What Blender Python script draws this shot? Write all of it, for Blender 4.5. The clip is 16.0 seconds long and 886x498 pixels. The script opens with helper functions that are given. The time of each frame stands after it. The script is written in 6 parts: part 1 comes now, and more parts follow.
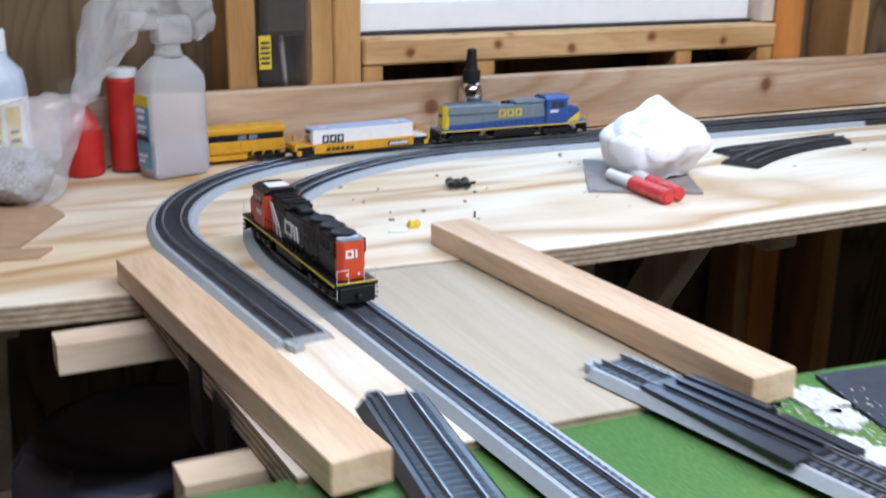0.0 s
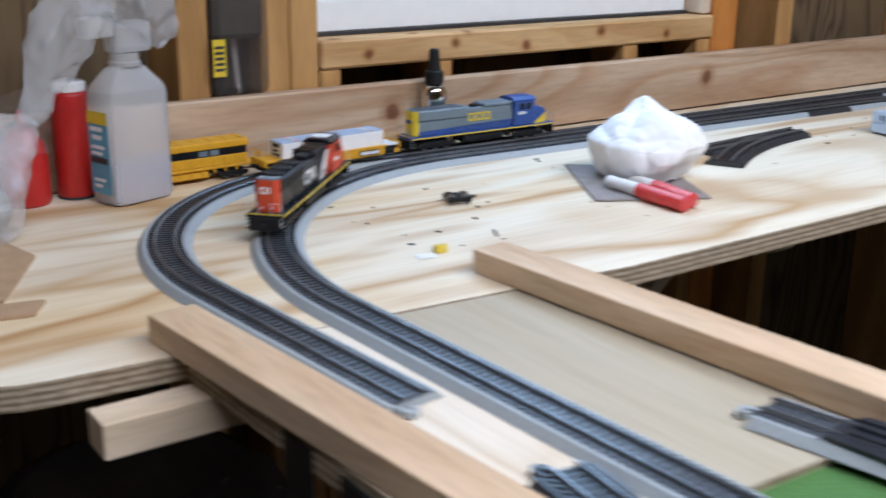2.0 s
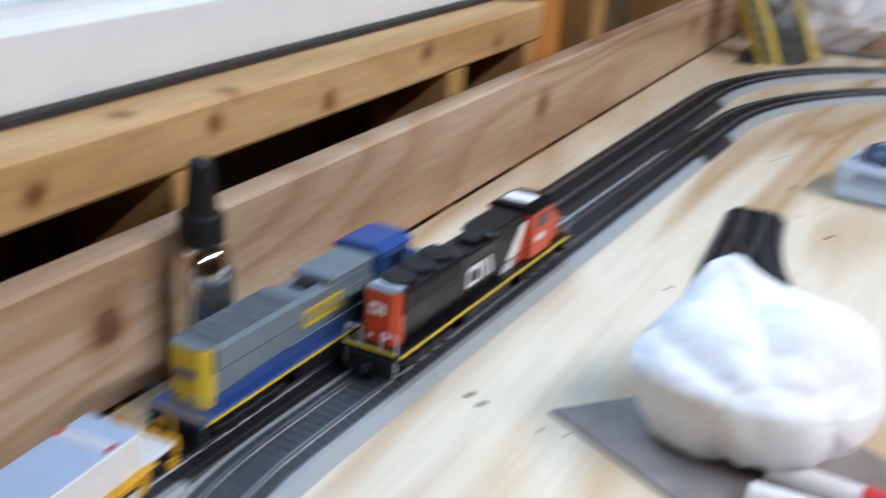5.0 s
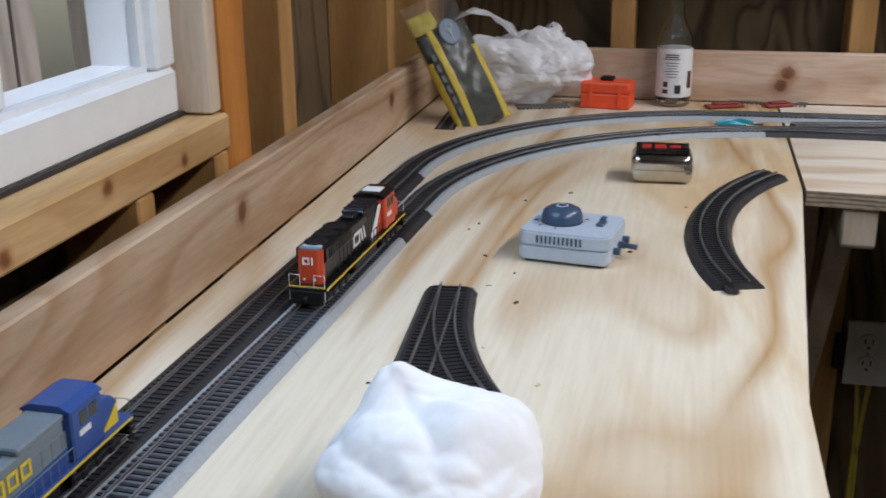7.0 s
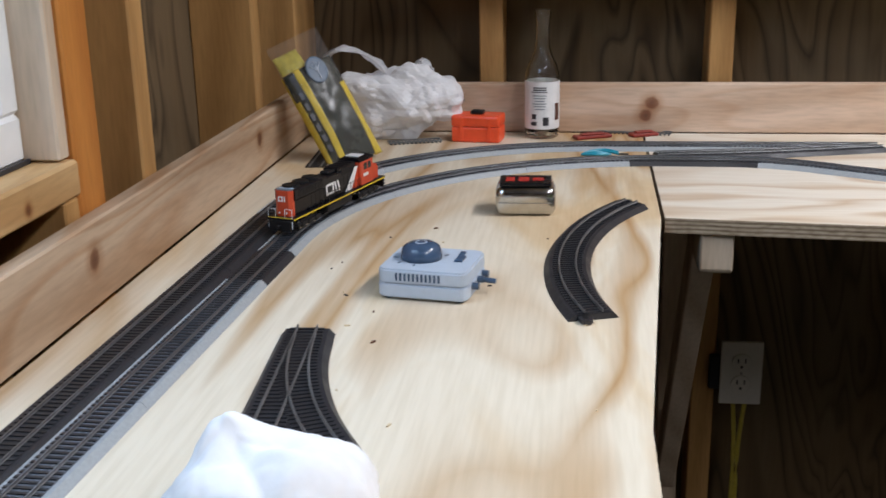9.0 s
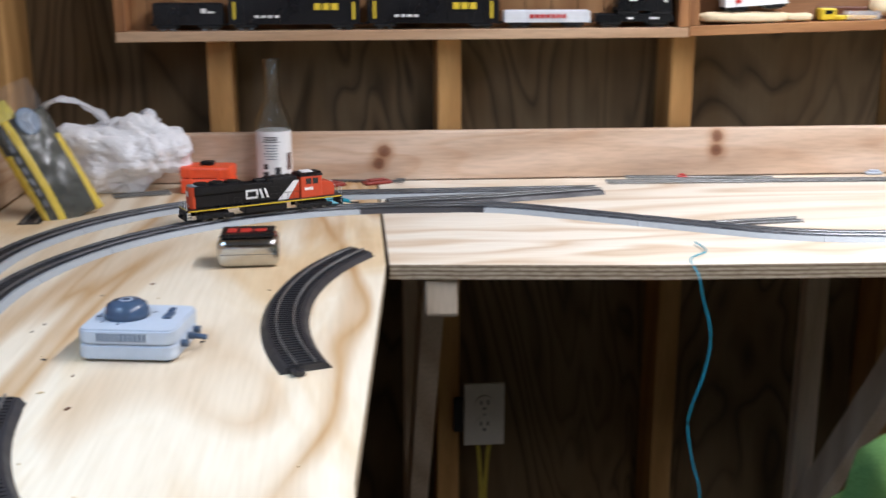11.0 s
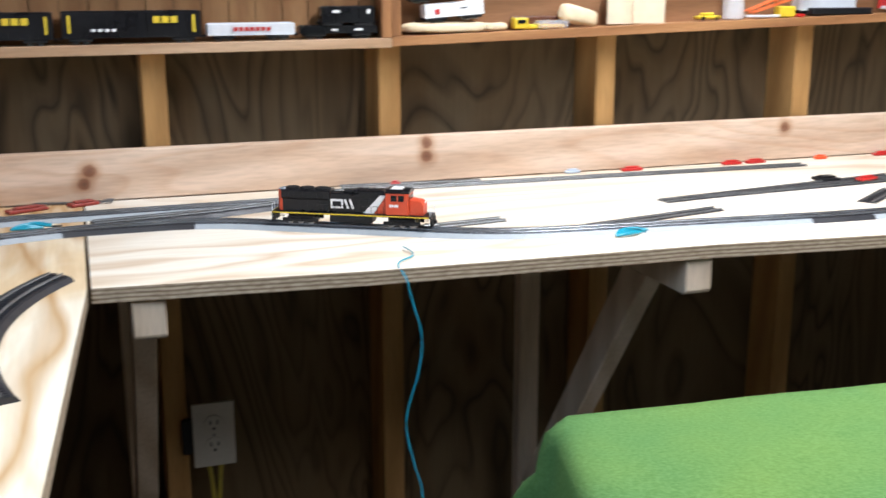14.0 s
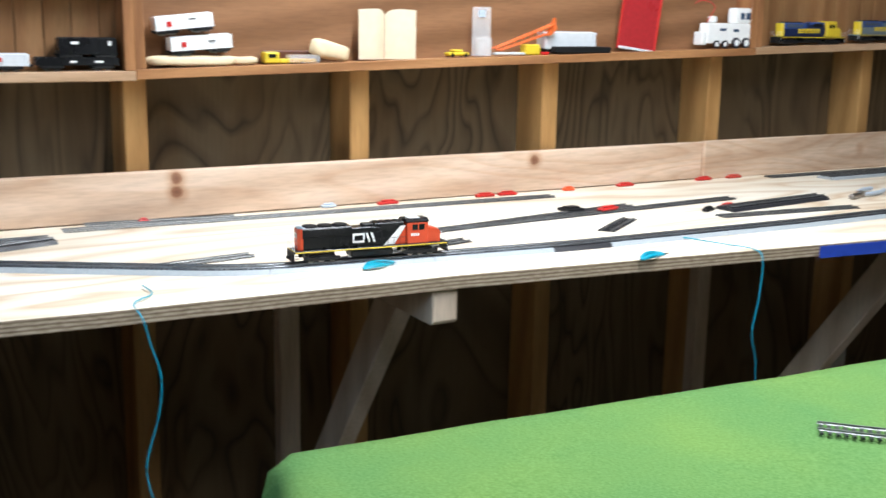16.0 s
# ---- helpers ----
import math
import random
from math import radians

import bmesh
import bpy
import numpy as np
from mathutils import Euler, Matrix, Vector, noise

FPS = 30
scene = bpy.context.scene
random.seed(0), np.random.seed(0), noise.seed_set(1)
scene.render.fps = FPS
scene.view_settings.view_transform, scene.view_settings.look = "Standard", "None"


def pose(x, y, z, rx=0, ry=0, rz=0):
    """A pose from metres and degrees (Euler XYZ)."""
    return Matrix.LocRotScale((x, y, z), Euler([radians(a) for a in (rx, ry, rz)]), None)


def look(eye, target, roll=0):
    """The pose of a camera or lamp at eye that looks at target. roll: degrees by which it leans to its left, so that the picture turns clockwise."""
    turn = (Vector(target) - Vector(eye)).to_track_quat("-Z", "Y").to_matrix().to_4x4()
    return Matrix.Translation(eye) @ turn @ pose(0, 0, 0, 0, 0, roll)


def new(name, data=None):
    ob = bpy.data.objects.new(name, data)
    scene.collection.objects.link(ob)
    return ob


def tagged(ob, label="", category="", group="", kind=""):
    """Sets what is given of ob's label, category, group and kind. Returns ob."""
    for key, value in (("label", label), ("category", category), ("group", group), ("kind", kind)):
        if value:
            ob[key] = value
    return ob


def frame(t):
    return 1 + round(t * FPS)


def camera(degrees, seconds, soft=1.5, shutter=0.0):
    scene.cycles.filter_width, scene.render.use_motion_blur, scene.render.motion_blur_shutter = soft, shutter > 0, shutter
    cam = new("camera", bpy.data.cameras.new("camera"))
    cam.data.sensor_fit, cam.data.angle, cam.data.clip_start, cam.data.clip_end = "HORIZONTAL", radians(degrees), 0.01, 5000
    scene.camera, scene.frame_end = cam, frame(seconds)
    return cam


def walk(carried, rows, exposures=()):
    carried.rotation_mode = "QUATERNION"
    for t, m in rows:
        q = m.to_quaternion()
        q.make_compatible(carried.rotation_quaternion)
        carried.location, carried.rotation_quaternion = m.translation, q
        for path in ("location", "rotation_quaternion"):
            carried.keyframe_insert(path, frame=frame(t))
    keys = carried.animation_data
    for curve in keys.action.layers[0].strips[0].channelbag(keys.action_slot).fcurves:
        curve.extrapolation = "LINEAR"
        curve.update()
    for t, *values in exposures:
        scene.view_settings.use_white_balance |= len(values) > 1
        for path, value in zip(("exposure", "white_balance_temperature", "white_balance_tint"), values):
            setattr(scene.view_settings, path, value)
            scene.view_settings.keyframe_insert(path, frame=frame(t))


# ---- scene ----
cam = camera(44.1, 16.0, soft=1.6, shutter=0.7)
PATH = [
    (0, (0.515, 0.529, 1.176), (1.348, 2.254, 0.599), 0.6),
    (0.3, (0.465, 0.566, 1.193), (1.395, 2.244, 0.63), 0.6),
    (0.5, (0.455, 0.58, 1.201), (1.404, 2.245, 0.629), -0.1),
    (1, (0.454, 0.59, 1.204), (1.457, 2.227, 0.642), -0.7),
    (1.5, (0.459, 0.605, 1.203), (1.493, 2.228, 0.659), -0.5),
    (2, (0.402, 0.705, 1.183), (1.514, 2.255, 0.582), 0.8),
    (2.2, (0.386, 0.78, 1.17), (1.513, 2.326, 0.585), 0.8),
    (2.5, (0.425, 0.908, 1.164), (1.435, 2.55, 0.629), -1.8),
    (2.8, (0.489, 1.061, 1.179), (1.516, 2.666, 0.571), -3.1),
    (3, (0.531, 1.133, 1.171), (1.593, 2.716, 0.568), -1.5),
    (3.5, (0.622, 1.356, 1.17), (2.042, 2.555, 0.432), 0.7),
    (3.8, (0.677, 1.47, 1.148), (2.255, 2.356, 0.297), 1.5),
    (4, (0.697, 1.508, 1.136), (2.334, 2.293, 0.296), 4.4),
    (4.2, (0.699, 1.52, 1.135), (2.305, 2.417, 0.349), 2.1),
    (4.5, (0.727, 1.483, 1.153), (2.188, 2.569, 0.324), 2.4),
    (5, (0.757, 1.463, 1.177), (2.443, 2.254, 0.448), 4.0),
    (5.2, (0.763, 1.457, 1.19), (2.503, 2.162, 0.501), 4.1),
    (7.5, (0.753, 1.394, 1.234), (2.617, 1.76, 0.608), -1.2),
    (8, (0.753, 1.384, 1.237), (2.634, 1.696, 0.634), -1.3),
    (10.5, (0.782, 1.329, 1.235), (2.71, 1.319, 0.704), 0.0),
    (11, (0.782, 1.313, 1.231), (2.712, 1.14, 0.734), 0.1),
    (11.5, (0.788, 1.306, 1.23), (2.708, 1.059, 0.727), -0.3),
    (12, (0.794, 1.302, 1.23), (2.716, 0.996, 0.768), 0.0),
    (12.5, (0.79, 1.295, 1.231), (2.694, 0.922, 0.744), -0.6),
    (13, (0.791, 1.284, 1.231), (2.686, 0.863, 0.748), -0.8),
    (13.5, (0.777, 1.269, 1.234), (2.653, 0.766, 0.756), -0.7),
    (14, (0.768, 1.271, 1.231), (2.608, 0.647, 0.755), -0.1),
    (14.5, (0.755, 1.264, 1.233), (2.566, 0.538, 0.791), 0.1),
    (15, (0.749, 1.243, 1.233), (2.528, 0.43, 0.812), 0.1),
    (15.5, (0.749, 1.225, 1.236), (2.489, 0.332, 0.816), 0.2),
    (16, (0.753, 1.218, 1.229), (2.448, 0.238, 0.818), 1.0),
]
walk(cam, [(t, look(eye, target, roll)) for t, eye, target, roll in PATH],
     exposures=[(0, 0.76, 5900, 13), (1.0, 0.58, 5900, 13), (2.0, 0.52, 5950, 12), (2.5, 0.46, 6000, 11), (3.0, 0.28, 6100, 14), (4.0, 0.36, 6250, 13), (4.5, 0.33, 6300, 14), (5.0, 0.52, 6300, 12), (7.5, 0.14, 6550, 13), (8.2, 0.26, 6550, 13), (10.5, 0.56, 6500, 13), (11.0, 0.72, 6450, 14), (12.5, 0.90, 6400, 13), (14.0, 1.0, 6320, 10), (16, 1.02, 6250, 6)])

# ---- light ----
world = bpy.data.worlds.new("world")
scene.world = world
world.use_nodes = True
wn = world.node_tree.nodes
sky = wn.new("ShaderNodeTexSky")
sky.sky_type, sky.sun_disc, sky.sun_elevation, sky.sun_rotation = "NISHITA", False, radians(40), radians(200)
world.node_tree.links.new(sky.outputs[0], wn["Background"].inputs[0])
wn["Background"].inputs[1].default_value = 0.15
sun = new("sun", bpy.data.lights.new("sun", "SUN"))
sun.data.energy, sun.data.angle, sun.data.color = 4.5, radians(6), (1, 0.96, 0.9)
sun.matrix_world = look((1.5, 4, 5), (1.5, 6, 0))
LAMPS = [((0.55, 0.45, 2.28), 16.5), ((1.75, 0.30, 2.28), 23)]
for (lx, ly, lz), watts in LAMPS:
    lamp = new("shop_light_glow", bpy.data.lights.new("shop_light_glow", "AREA"))
    lamp.data.shape, lamp.data.size, lamp.data.size_y = "RECTANGLE", 1.15, 0.12
    lamp.data.energy, lamp.data.color = watts, (0.93, 0.95, 1.0)
    lamp.matrix_world = pose(lx, ly, lz - 0.035)

# blue area lamp added at the window's upper part, standing in for sky light
daylight = new("window_daylight", bpy.data.lights.new("window_daylight", "AREA"))
daylight.data.shape, daylight.data.size, daylight.data.size_y = "RECTANGLE", 0.54, 0.36
daylight.data.energy, daylight.data.color = 3.0, (0.48, 0.72, 1.0)
daylight.matrix_world = look((1.34, 1.818, 1.50), (1.34, 0.9, 1.12))

T = 0.90        # table top


# ---- materials ----
def nodes(name, rough=0.5, metal=0.0, spec=0.5):
    m = bpy.data.materials.new(name)
    m.use_nodes = True
    b = m.node_tree.nodes["Principled BSDF"]
    b.inputs["Roughness"].default_value, b.inputs["Metallic"].default_value = rough, metal
    b.inputs["Specular IOR Level"].default_value = spec
    return m, m.node_tree.nodes, m.node_tree.links, b


def ramp(n, stops):
    r = n.new("ShaderNodeValToRGB")
    e = r.color_ramp.elements
    while len(e) < len(stops):
        e.new(0.5)
    for k, (p, c) in zip(e, stops):
        k.position, k.color = p, (*c, 1)
    return r


def mixc(n, l, a, b, f, mode="MIX"):
    x = n.new("ShaderNodeMix")
    x.data_type, x.blend_type = "RGBA", mode
    for sock, v in ((x.inputs[0], f), (x.inputs[6], a), (x.inputs[7], b)):
        if isinstance(v, (int, float)):
            sock.default_value = v
        elif isinstance(v, tuple):
            sock.default_value = (*v, 1)
        else:
            l.new(v, sock)
    return x.outputs[2]


def coords(n, l, scale, kind="Object", rot=(0, 0, 0)):
    c, m = n.new("ShaderNodeTexCoord"), n.new("ShaderNodeMapping")
    m.inputs["Scale"].default_value = scale
    m.inputs["Rotation"].default_value = [radians(a) for a in rot]
    l.new(c.outputs[kind], m.inputs[0])
    return m.outputs[0]


def noise_tex(n, l, vec, scale, detail=4, distort=0.0):
    t = n.new("ShaderNodeTexNoise")
    t.inputs["Scale"].default_value, t.inputs["Detail"].default_value = scale, detail
    t.inputs["Distortion"].default_value = distort
    l.new(vec, t.inputs["Vector"])
    return t.outputs["Fac"]


def bump(n, l, b, height, strength, dist=0.001):
    x = n.new("ShaderNodeBump")
    x.inputs["Strength"].default_value, x.inputs["Distance"].default_value = strength, dist
    l.new(height, x.inputs["Height"])
    l.new(x.outputs[0], b.inputs["Normal"])


def wood(name, light, dark, axis="x", rings=26.0, rough=0.62, knots=0.0, wave=0.5, contrast=1.0, spots=(), spot=1.0, figure=0.0):
    """Sawn wood with the grain along an axis of the world."""
    m, n, l, b = nodes(name, rough, 0, 0.25)
    sc = {"x": (0.12, 1, 1), "y": (1, 0.12, 1), "z": (1, 1, 0.12)}[axis]
    v = coords(n, l, sc)
    info = n.new("ShaderNodeObjectInfo")
    shift = n.new("ShaderNodeVectorMath")
    shift.operation = "ADD"
    comb = n.new("ShaderNodeCombineXYZ")
    mul = n.new("ShaderNodeMath")
    mul.operation = "MULTIPLY"
    mul.inputs[1].default_value = 7.0
    l.new(info.outputs["Random"], mul.inputs[0])
    for i in range(3):
        l.new(mul.outputs[0], comb.inputs[i])
    l.new(v, shift.inputs[0])
    l.new(comb.outputs[0], shift.inputs[1])
    v = shift.outputs[0]
    warp = noise_tex(n, l, v, rings * 0.22, 2, wave)
    w = n.new("ShaderNodeTexWave")
    w.wave_type, w.bands_direction = "BANDS", "DIAGONAL"
    w.inputs["Scale"].default_value, w.inputs["Distortion"].default_value = rings * 0.35, 7.0 * wave
    w.inputs["Detail"].default_value, w.inputs["Detail Scale"].default_value = 2.0, 0.8
    l.new(v, w.inputs["Vector"])
    fine = noise_tex(n, l, v, rings * 9, 6)
    r1 = ramp(n, [(0.15, dark), (0.75, light)])
    c1 = mixc(n, l, w.outputs["Fac"], warp, 0.5)
    l.new(c1, r1.inputs[0])
    r2 = ramp(n, [(0.3, tuple(0.80 + 0.06 * (1 - contrast) for _ in range(3))), (0.6, (1, 1, 1))])
    l.new(fine, r2.inputs[0])
    col = mixc(n, l, r1.outputs[0], r2.outputs[0], 0.75, "MULTIPLY")
    tone = ramp(n, [(0.0, (0.86, 0.84, 0.8)), (1.0, (1.06, 1.05, 1.04))])
    l.new(info.outputs["Random"], tone.inputs[0])
    col = mixc(n, l, col, tone.outputs[0], 1.0, "MULTIPLY")
    if figure:
        fs = {"x": (0.16, 1, 1), "y": (1, 0.16, 1), "z": (1, 1, 0.16)}[axis]
        field = noise_tex(n, l, coords(n, l, fs), 7.5, 1.5, 0.35)
        times = n.new("ShaderNodeMath")
        times.operation = "MULTIPLY"
        times.inputs[1].default_value = 15.0
        l.new(field, times.inputs[0])
        fr = n.new("ShaderNodeMath")
        fr.operation = "FRACT"
        l.new(times.outputs[0], fr.inputs[0])
        rf = ramp(n, [(0.0, (0.84, 0.72, 0.62)), (0.12, (1, 1, 1)), (0.55, (1, 1, 1)), (0.93, (0.80, 0.66, 0.54)), (1.0, (0.84, 0.72, 0.62))])
        l.new(fr.outputs[0], rf.inputs[0])
        col = mixc(n, l, col, rf.outputs[0], figure, "MULTIPLY")
    if knots:
        ks = {"x": (0.55, 1, 1), "y": (1, 0.55, 1), "z": (1, 1, 0.55)}[axis]
        vo = n.new("ShaderNodeTexVoronoi")
        vo.inputs["Scale"].default_value = knots
        l.new(coords(n, l, ks), vo.inputs["Vector"])
        rk = ramp(n, [(0.0, (0.16, 0.07, 0.03)), (0.045, (0.3, 0.15, 0.07)), (0.10, (1, 1, 1))])
        l.new(vo.outputs["Distance"], rk.inputs[0])
        col = mixc(n, l, col, rk.outputs[0], 0.85, "MULTIPLY")
    for place in spots:
        d = n.new("ShaderNodeVectorMath")
        d.operation = "DISTANCE"
        wob = n.new("ShaderNodeVectorMath")
        wob.operation = "MULTIPLY_ADD"
        nz = n.new("ShaderNodeTexNoise")
        nz.inputs["Scale"].default_value = 45
        l.new(coords(n, l, (1, 1, 1)), nz.inputs["Vector"])
        l.new(nz.outputs["Color"], wob.inputs[0])
        wob.inputs[1].default_value = (0.008, 0.008, 0.008)
        l.new(coords(n, l, (1, 1, 1)), wob.inputs[2])
        l.new(wob.outputs[0], d.inputs[0])
        d.inputs[1].default_value = [c + 0.004 for c in place]
        rk = ramp(n, [(0.0, (0.20, 0.09, 0.05)), (0.005 * spot, (0.30, 0.15, 0.09)), (0.0085 * spot, (0.36, 0.2, 0.13)), (0.011 * spot, (0.75, 0.62, 0.52)), (0.022 * spot, (1, 1, 1))])
        l.new(d.outputs["Value"], rk.inputs[0])
        col = mixc(n, l, col, rk.outputs[0], 0.9, "MULTIPLY")
    l.new(col, b.inputs["Base Color"])
    bump(n, l, b, fine, 0.25, 0.0008)
    return m


def plywood(name, light, dark, axis="x", scale=2.6, stain=0.35, bands=13.0, stretch=0.2, rough=0.6):
    """Rotary-cut plywood face: broad wandering cathedral bands and pale patches."""
    m, n, l, b = nodes(name, rough, 0, 0.3)
    sc = {"x": (stretch, 1, 1), "y": (1, stretch, 1), "z": (1, 1, stretch)}[axis]
    v = coords(n, l, sc)
    field = n.new("ShaderNodeTexNoise")
    field.inputs["Scale"].default_value, field.inputs["Detail"].default_value = scale, 3.0
    field.inputs["Distortion"].default_value = 0.6
    l.new(v, field.inputs["Vector"])
    mul = n.new("ShaderNodeMath")
    mul.operation = "MULTIPLY"
    mul.inputs[1].default_value = bands
    l.new(field.outputs["Fac"], mul.inputs[0])
    fr = n.new("ShaderNodeMath")
    fr.operation = "WRAP"
    fr.inputs[1].default_value, fr.inputs[2].default_value = 1.0, 0.0
    l.new(mul.outputs[0], fr.inputs[0])
    mid = tuple(0.5 * (p + q) for p, q in zip(light, dark))
    r1 = ramp(n, [(0.0, mid), (0.12, light), (0.42, light), (0.74, mid), (0.88, dark), (1.0, mid)])
    l.new(fr.outputs[0], r1.inputs[0])
    fade = ramp(n, [(0.32, (0.15,) * 3), (0.52, (1, 1, 1))])
    l.new(noise_tex(n, l, v, scale * 1.3, 3, 0.5), fade.inputs[0])
    grain = mixc(n, l, light, r1.outputs[0], fade.outputs[0])
    fine = noise_tex(n, l, coords(n, l, {"x": (0.06, 1, 1), "y": (1, 0.06, 1), "z": (1, 1, 0.06)}[axis]), 210, 5)
    r2 = ramp(n, [(0.32, (0.86, 0.84, 0.8)), (0.62, (1, 1, 1))])
    l.new(fine, r2.inputs[0])
    col = mixc(n, l, grain, r2.outputs[0], 0.6, "MULTIPLY")
    blot = noise_tex(n, l, coords(n, l, {"x": (0.3, 1, 1), "y": (1, 0.3, 1), "z": (1, 1, 0.3)}[axis]), 5.5, 4, 1.1)
    r3 = ramp(n, [(0.48, (1, 1, 1)), (0.60, (0.90, 0.78, 0.62)), (0.75, (0.80, 0.62, 0.44))])
    l.new(blot, r3.inputs[0])
    col = mixc(n, l, col, r3.outputs[0], stain, "MULTIPLY")
    l.new(col, b.inputs["Base Color"])
    bump(n, l, b, fine, 0.15, 0.0006)
    return m


def ply_edge(name):
    m, n, l, b = nodes(name, 0.8, 0, 0.15)
    v = coords(n, l, (0.3, 0.3, 1))
    w = n.new("ShaderNodeTexWave")
    w.bands_direction = "Z"
    w.inputs["Scale"].default_value, w.inputs["Distortion"].default_value = 62, 1.6
    w.inputs["Detail Scale"].default_value = 0.6
    l.new(v, w.inputs["Vector"])
    r = ramp(n, [(0.15, (0.24, 0.18, 0.12)), (0.5, (0.38, 0.30, 0.21)), (0.85, (0.48, 0.39, 0.28))])
    l.new(w.outputs["Fac"], r.inputs[0])
    f = noise_tex(n, l, coords(n, l, (1, 1, 4)), 90, 5)
    r2 = ramp(n, [(0.3, (0.55, 0.5, 0.45)), (0.6, (1, 1, 1))])
    l.new(f, r2.inputs[0])
    l.new(mixc(n, l, r.outputs[0], r2.outputs[0], 0.8, "MULTIPLY"), b.inputs["Base Color"])
    bump(n, l, b, f, 0.5, 0.001)
    return m


def plain(name, color, rough=0.45, metal=0.0, spec=0.5, vary=0.12, scale=120, relief=0.0):
    m, n, l, b = nodes(name, rough, metal, spec)
    f = noise_tex(n, l, coords(n, l, (1, 1, 1)), scale, 5)
    lo = tuple(max(0, c * (1 - vary)) for c in color)
    hi = tuple(min(1, c * (1 + vary)) for c in color)
    r = ramp(n, [(0.3, lo), (0.7, hi)])
    l.new(f, r.inputs[0])
    l.new(r.outputs[0], b.inputs["Base Color"])
    big = noise_tex(n, l, coords(n, l, (1, 1, 1)), scale * 0.12, 3)
    rr = ramp(n, [(0.3, (max(0, rough - 0.08),) * 3), (0.7, (min(1, rough + 0.1),) * 3)])
    l.new(big, rr.inputs[0])
    l.new(rr.outputs[0], b.inputs["Roughness"])
    if relief:
        bump(n, l, b, f, relief, 0.001)
    return m


def clear(name, color, rough=0.05, trans=1.0, ior=1.45, alpha=1.0):
    m, n, l, b = nodes(name, rough)
    b.inputs["Base Color"].default_value = (*color, 1)
    b.inputs["Transmission Weight"].default_value = trans
    b.inputs["IOR"].default_value = ior
    b.inputs["Alpha"].default_value = alpha
    return m


PLY_A = plywood("plywood_top", (0.78, 0.70, 0.56), (0.50, 0.32, 0.16), "x", 3.6, 1.0, 8.0, 0.2)
PLY_B = plywood("plywood_side_top", (0.78, 0.72, 0.62), (0.60, 0.47, 0.34), "y", 3.0, 0.3)
PLY_BR = plywood("plywood_bridge", (0.75, 0.67, 0.56), (0.60, 0.48, 0.35), "y", 4.0, 0.3)
PLY_GREY = plywood("luan_sheet", (0.46, 0.40, 0.30), (0.41, 0.35, 0.25), "y", 5.0, 0.5, 7.0, 0.4)
EDGE = ply_edge("plywood_edge")
PINE_X = wood("pine_x", (0.62, 0.47, 0.34), (0.46, 0.32, 0.21), "x", 22, spots=[(1.665, 1.80, 0.944), (1.110, 1.80, 0.944), (2.20, 1.80, 0.949)], wave=0.9, figure=0.75)
PINE_Y = wood("pine_y", (0.70, 0.54, 0.42), (0.54, 0.38, 0.27), "y", 24, spots=[(2.515, 1.252, 0.948), (2.515, 1.262, 0.928), (2.515, 0.707, 0.966), (2.515, 0.707, 0.942), (2.515, -0.005, 0.962), (2.515, -0.93, 0.945)], wave=0.9, figure=0.4)
STUD = wood("stud_pine", (0.54, 0.31, 0.12), (0.39, 0.21, 0.075), "z", 26, knots=2.6)
STUD_X = wood("sill_pine", (0.68, 0.45, 0.23), (0.50, 0.30, 0.13), "x", 26, spots=[(1.088, 1.817, 1.013), (1.215, 1.817, 1.019), (1.330, 1.817, 1.009), (1.462, 1.817, 1.020), (1.590, 1.817, 1.010), (1.045, 1.826, 1.032), (1.160, 1.832, 1.032), (1.235, 1.824, 1.032)], spot=0.5, figure=0.35)
STUD_ORANGE = wood("orange_stud", (0.55, 0.22, 0.05), (0.42, 0.15, 0.03), "z", 26, knots=2.6)
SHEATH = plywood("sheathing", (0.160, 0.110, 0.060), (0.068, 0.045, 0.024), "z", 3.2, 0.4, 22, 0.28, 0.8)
CABINET = wood("cabinet_oak", (0.40, 0.20, 0.085), (0.25, 0.11, 0.045), "y", 34)
CABINET_BACK = wood("cabinet_back_ply", (0.27, 0.135, 0.066), (0.175, 0.083, 0.037), "y", 30)
CABINET_Z = wood("cabinet_oak_upright", (0.36, 0.17, 0.07), (0.22, 0.095, 0.04), "z", 34)
BEAD = wood("beadboard", (0.36, 0.19, 0.085), (0.27, 0.13, 0.055), "z", 30)
FURRING = wood("furring_pine", (0.71, 0.54, 0.38), (0.57, 0.40, 0.25), "y", 30, spots=[(0.673, 1.131, 0.92), (0.671, 1.247, 0.92), (0.69, 1.061, 0.92), (0.923, 1.319, 0.92), (0.901, 1.315, 0.92)], spot=0.55, figure=0.3)
FURRING_X = wood("furring_pine_x", (0.70, 0.57, 0.43), (0.58, 0.45, 0.31), "x", 30)
OLD_PINE = wood("bracket_pine", (0.66, 0.54, 0.42), (0.50, 0.38, 0.27), "z", 26)
WHITE_PAINT = plain("window_paint", (0.80, 0.81, 0.82), 0.4, vary=0.03, scale=40)
BED_GREY = plain("grey_roadbed", (0.33, 0.36, 0.38), 0.5, vary=0.08, scale=300, relief=0.15)
BED_BLACK = plain("black_roadbed", (0.022, 0.022, 0.026), 0.5, vary=0.2, scale=300, relief=0.15)
# tie bed grey is lightened and blued to imitate reflected window light
BED_DARK = plain("dark_roadbed_sky_tint", (0.12, 0.135, 0.16), 0.28, vary=0.15, scale=300)
TIE = plain("tie_plastic", (0.018, 0.020, 0.024), 0.36, vary=0.3, scale=400)
RAIL = plain("nickel_rail", (0.30, 0.315, 0.335), 0.40, 0.9, vary=0.15, scale=80)
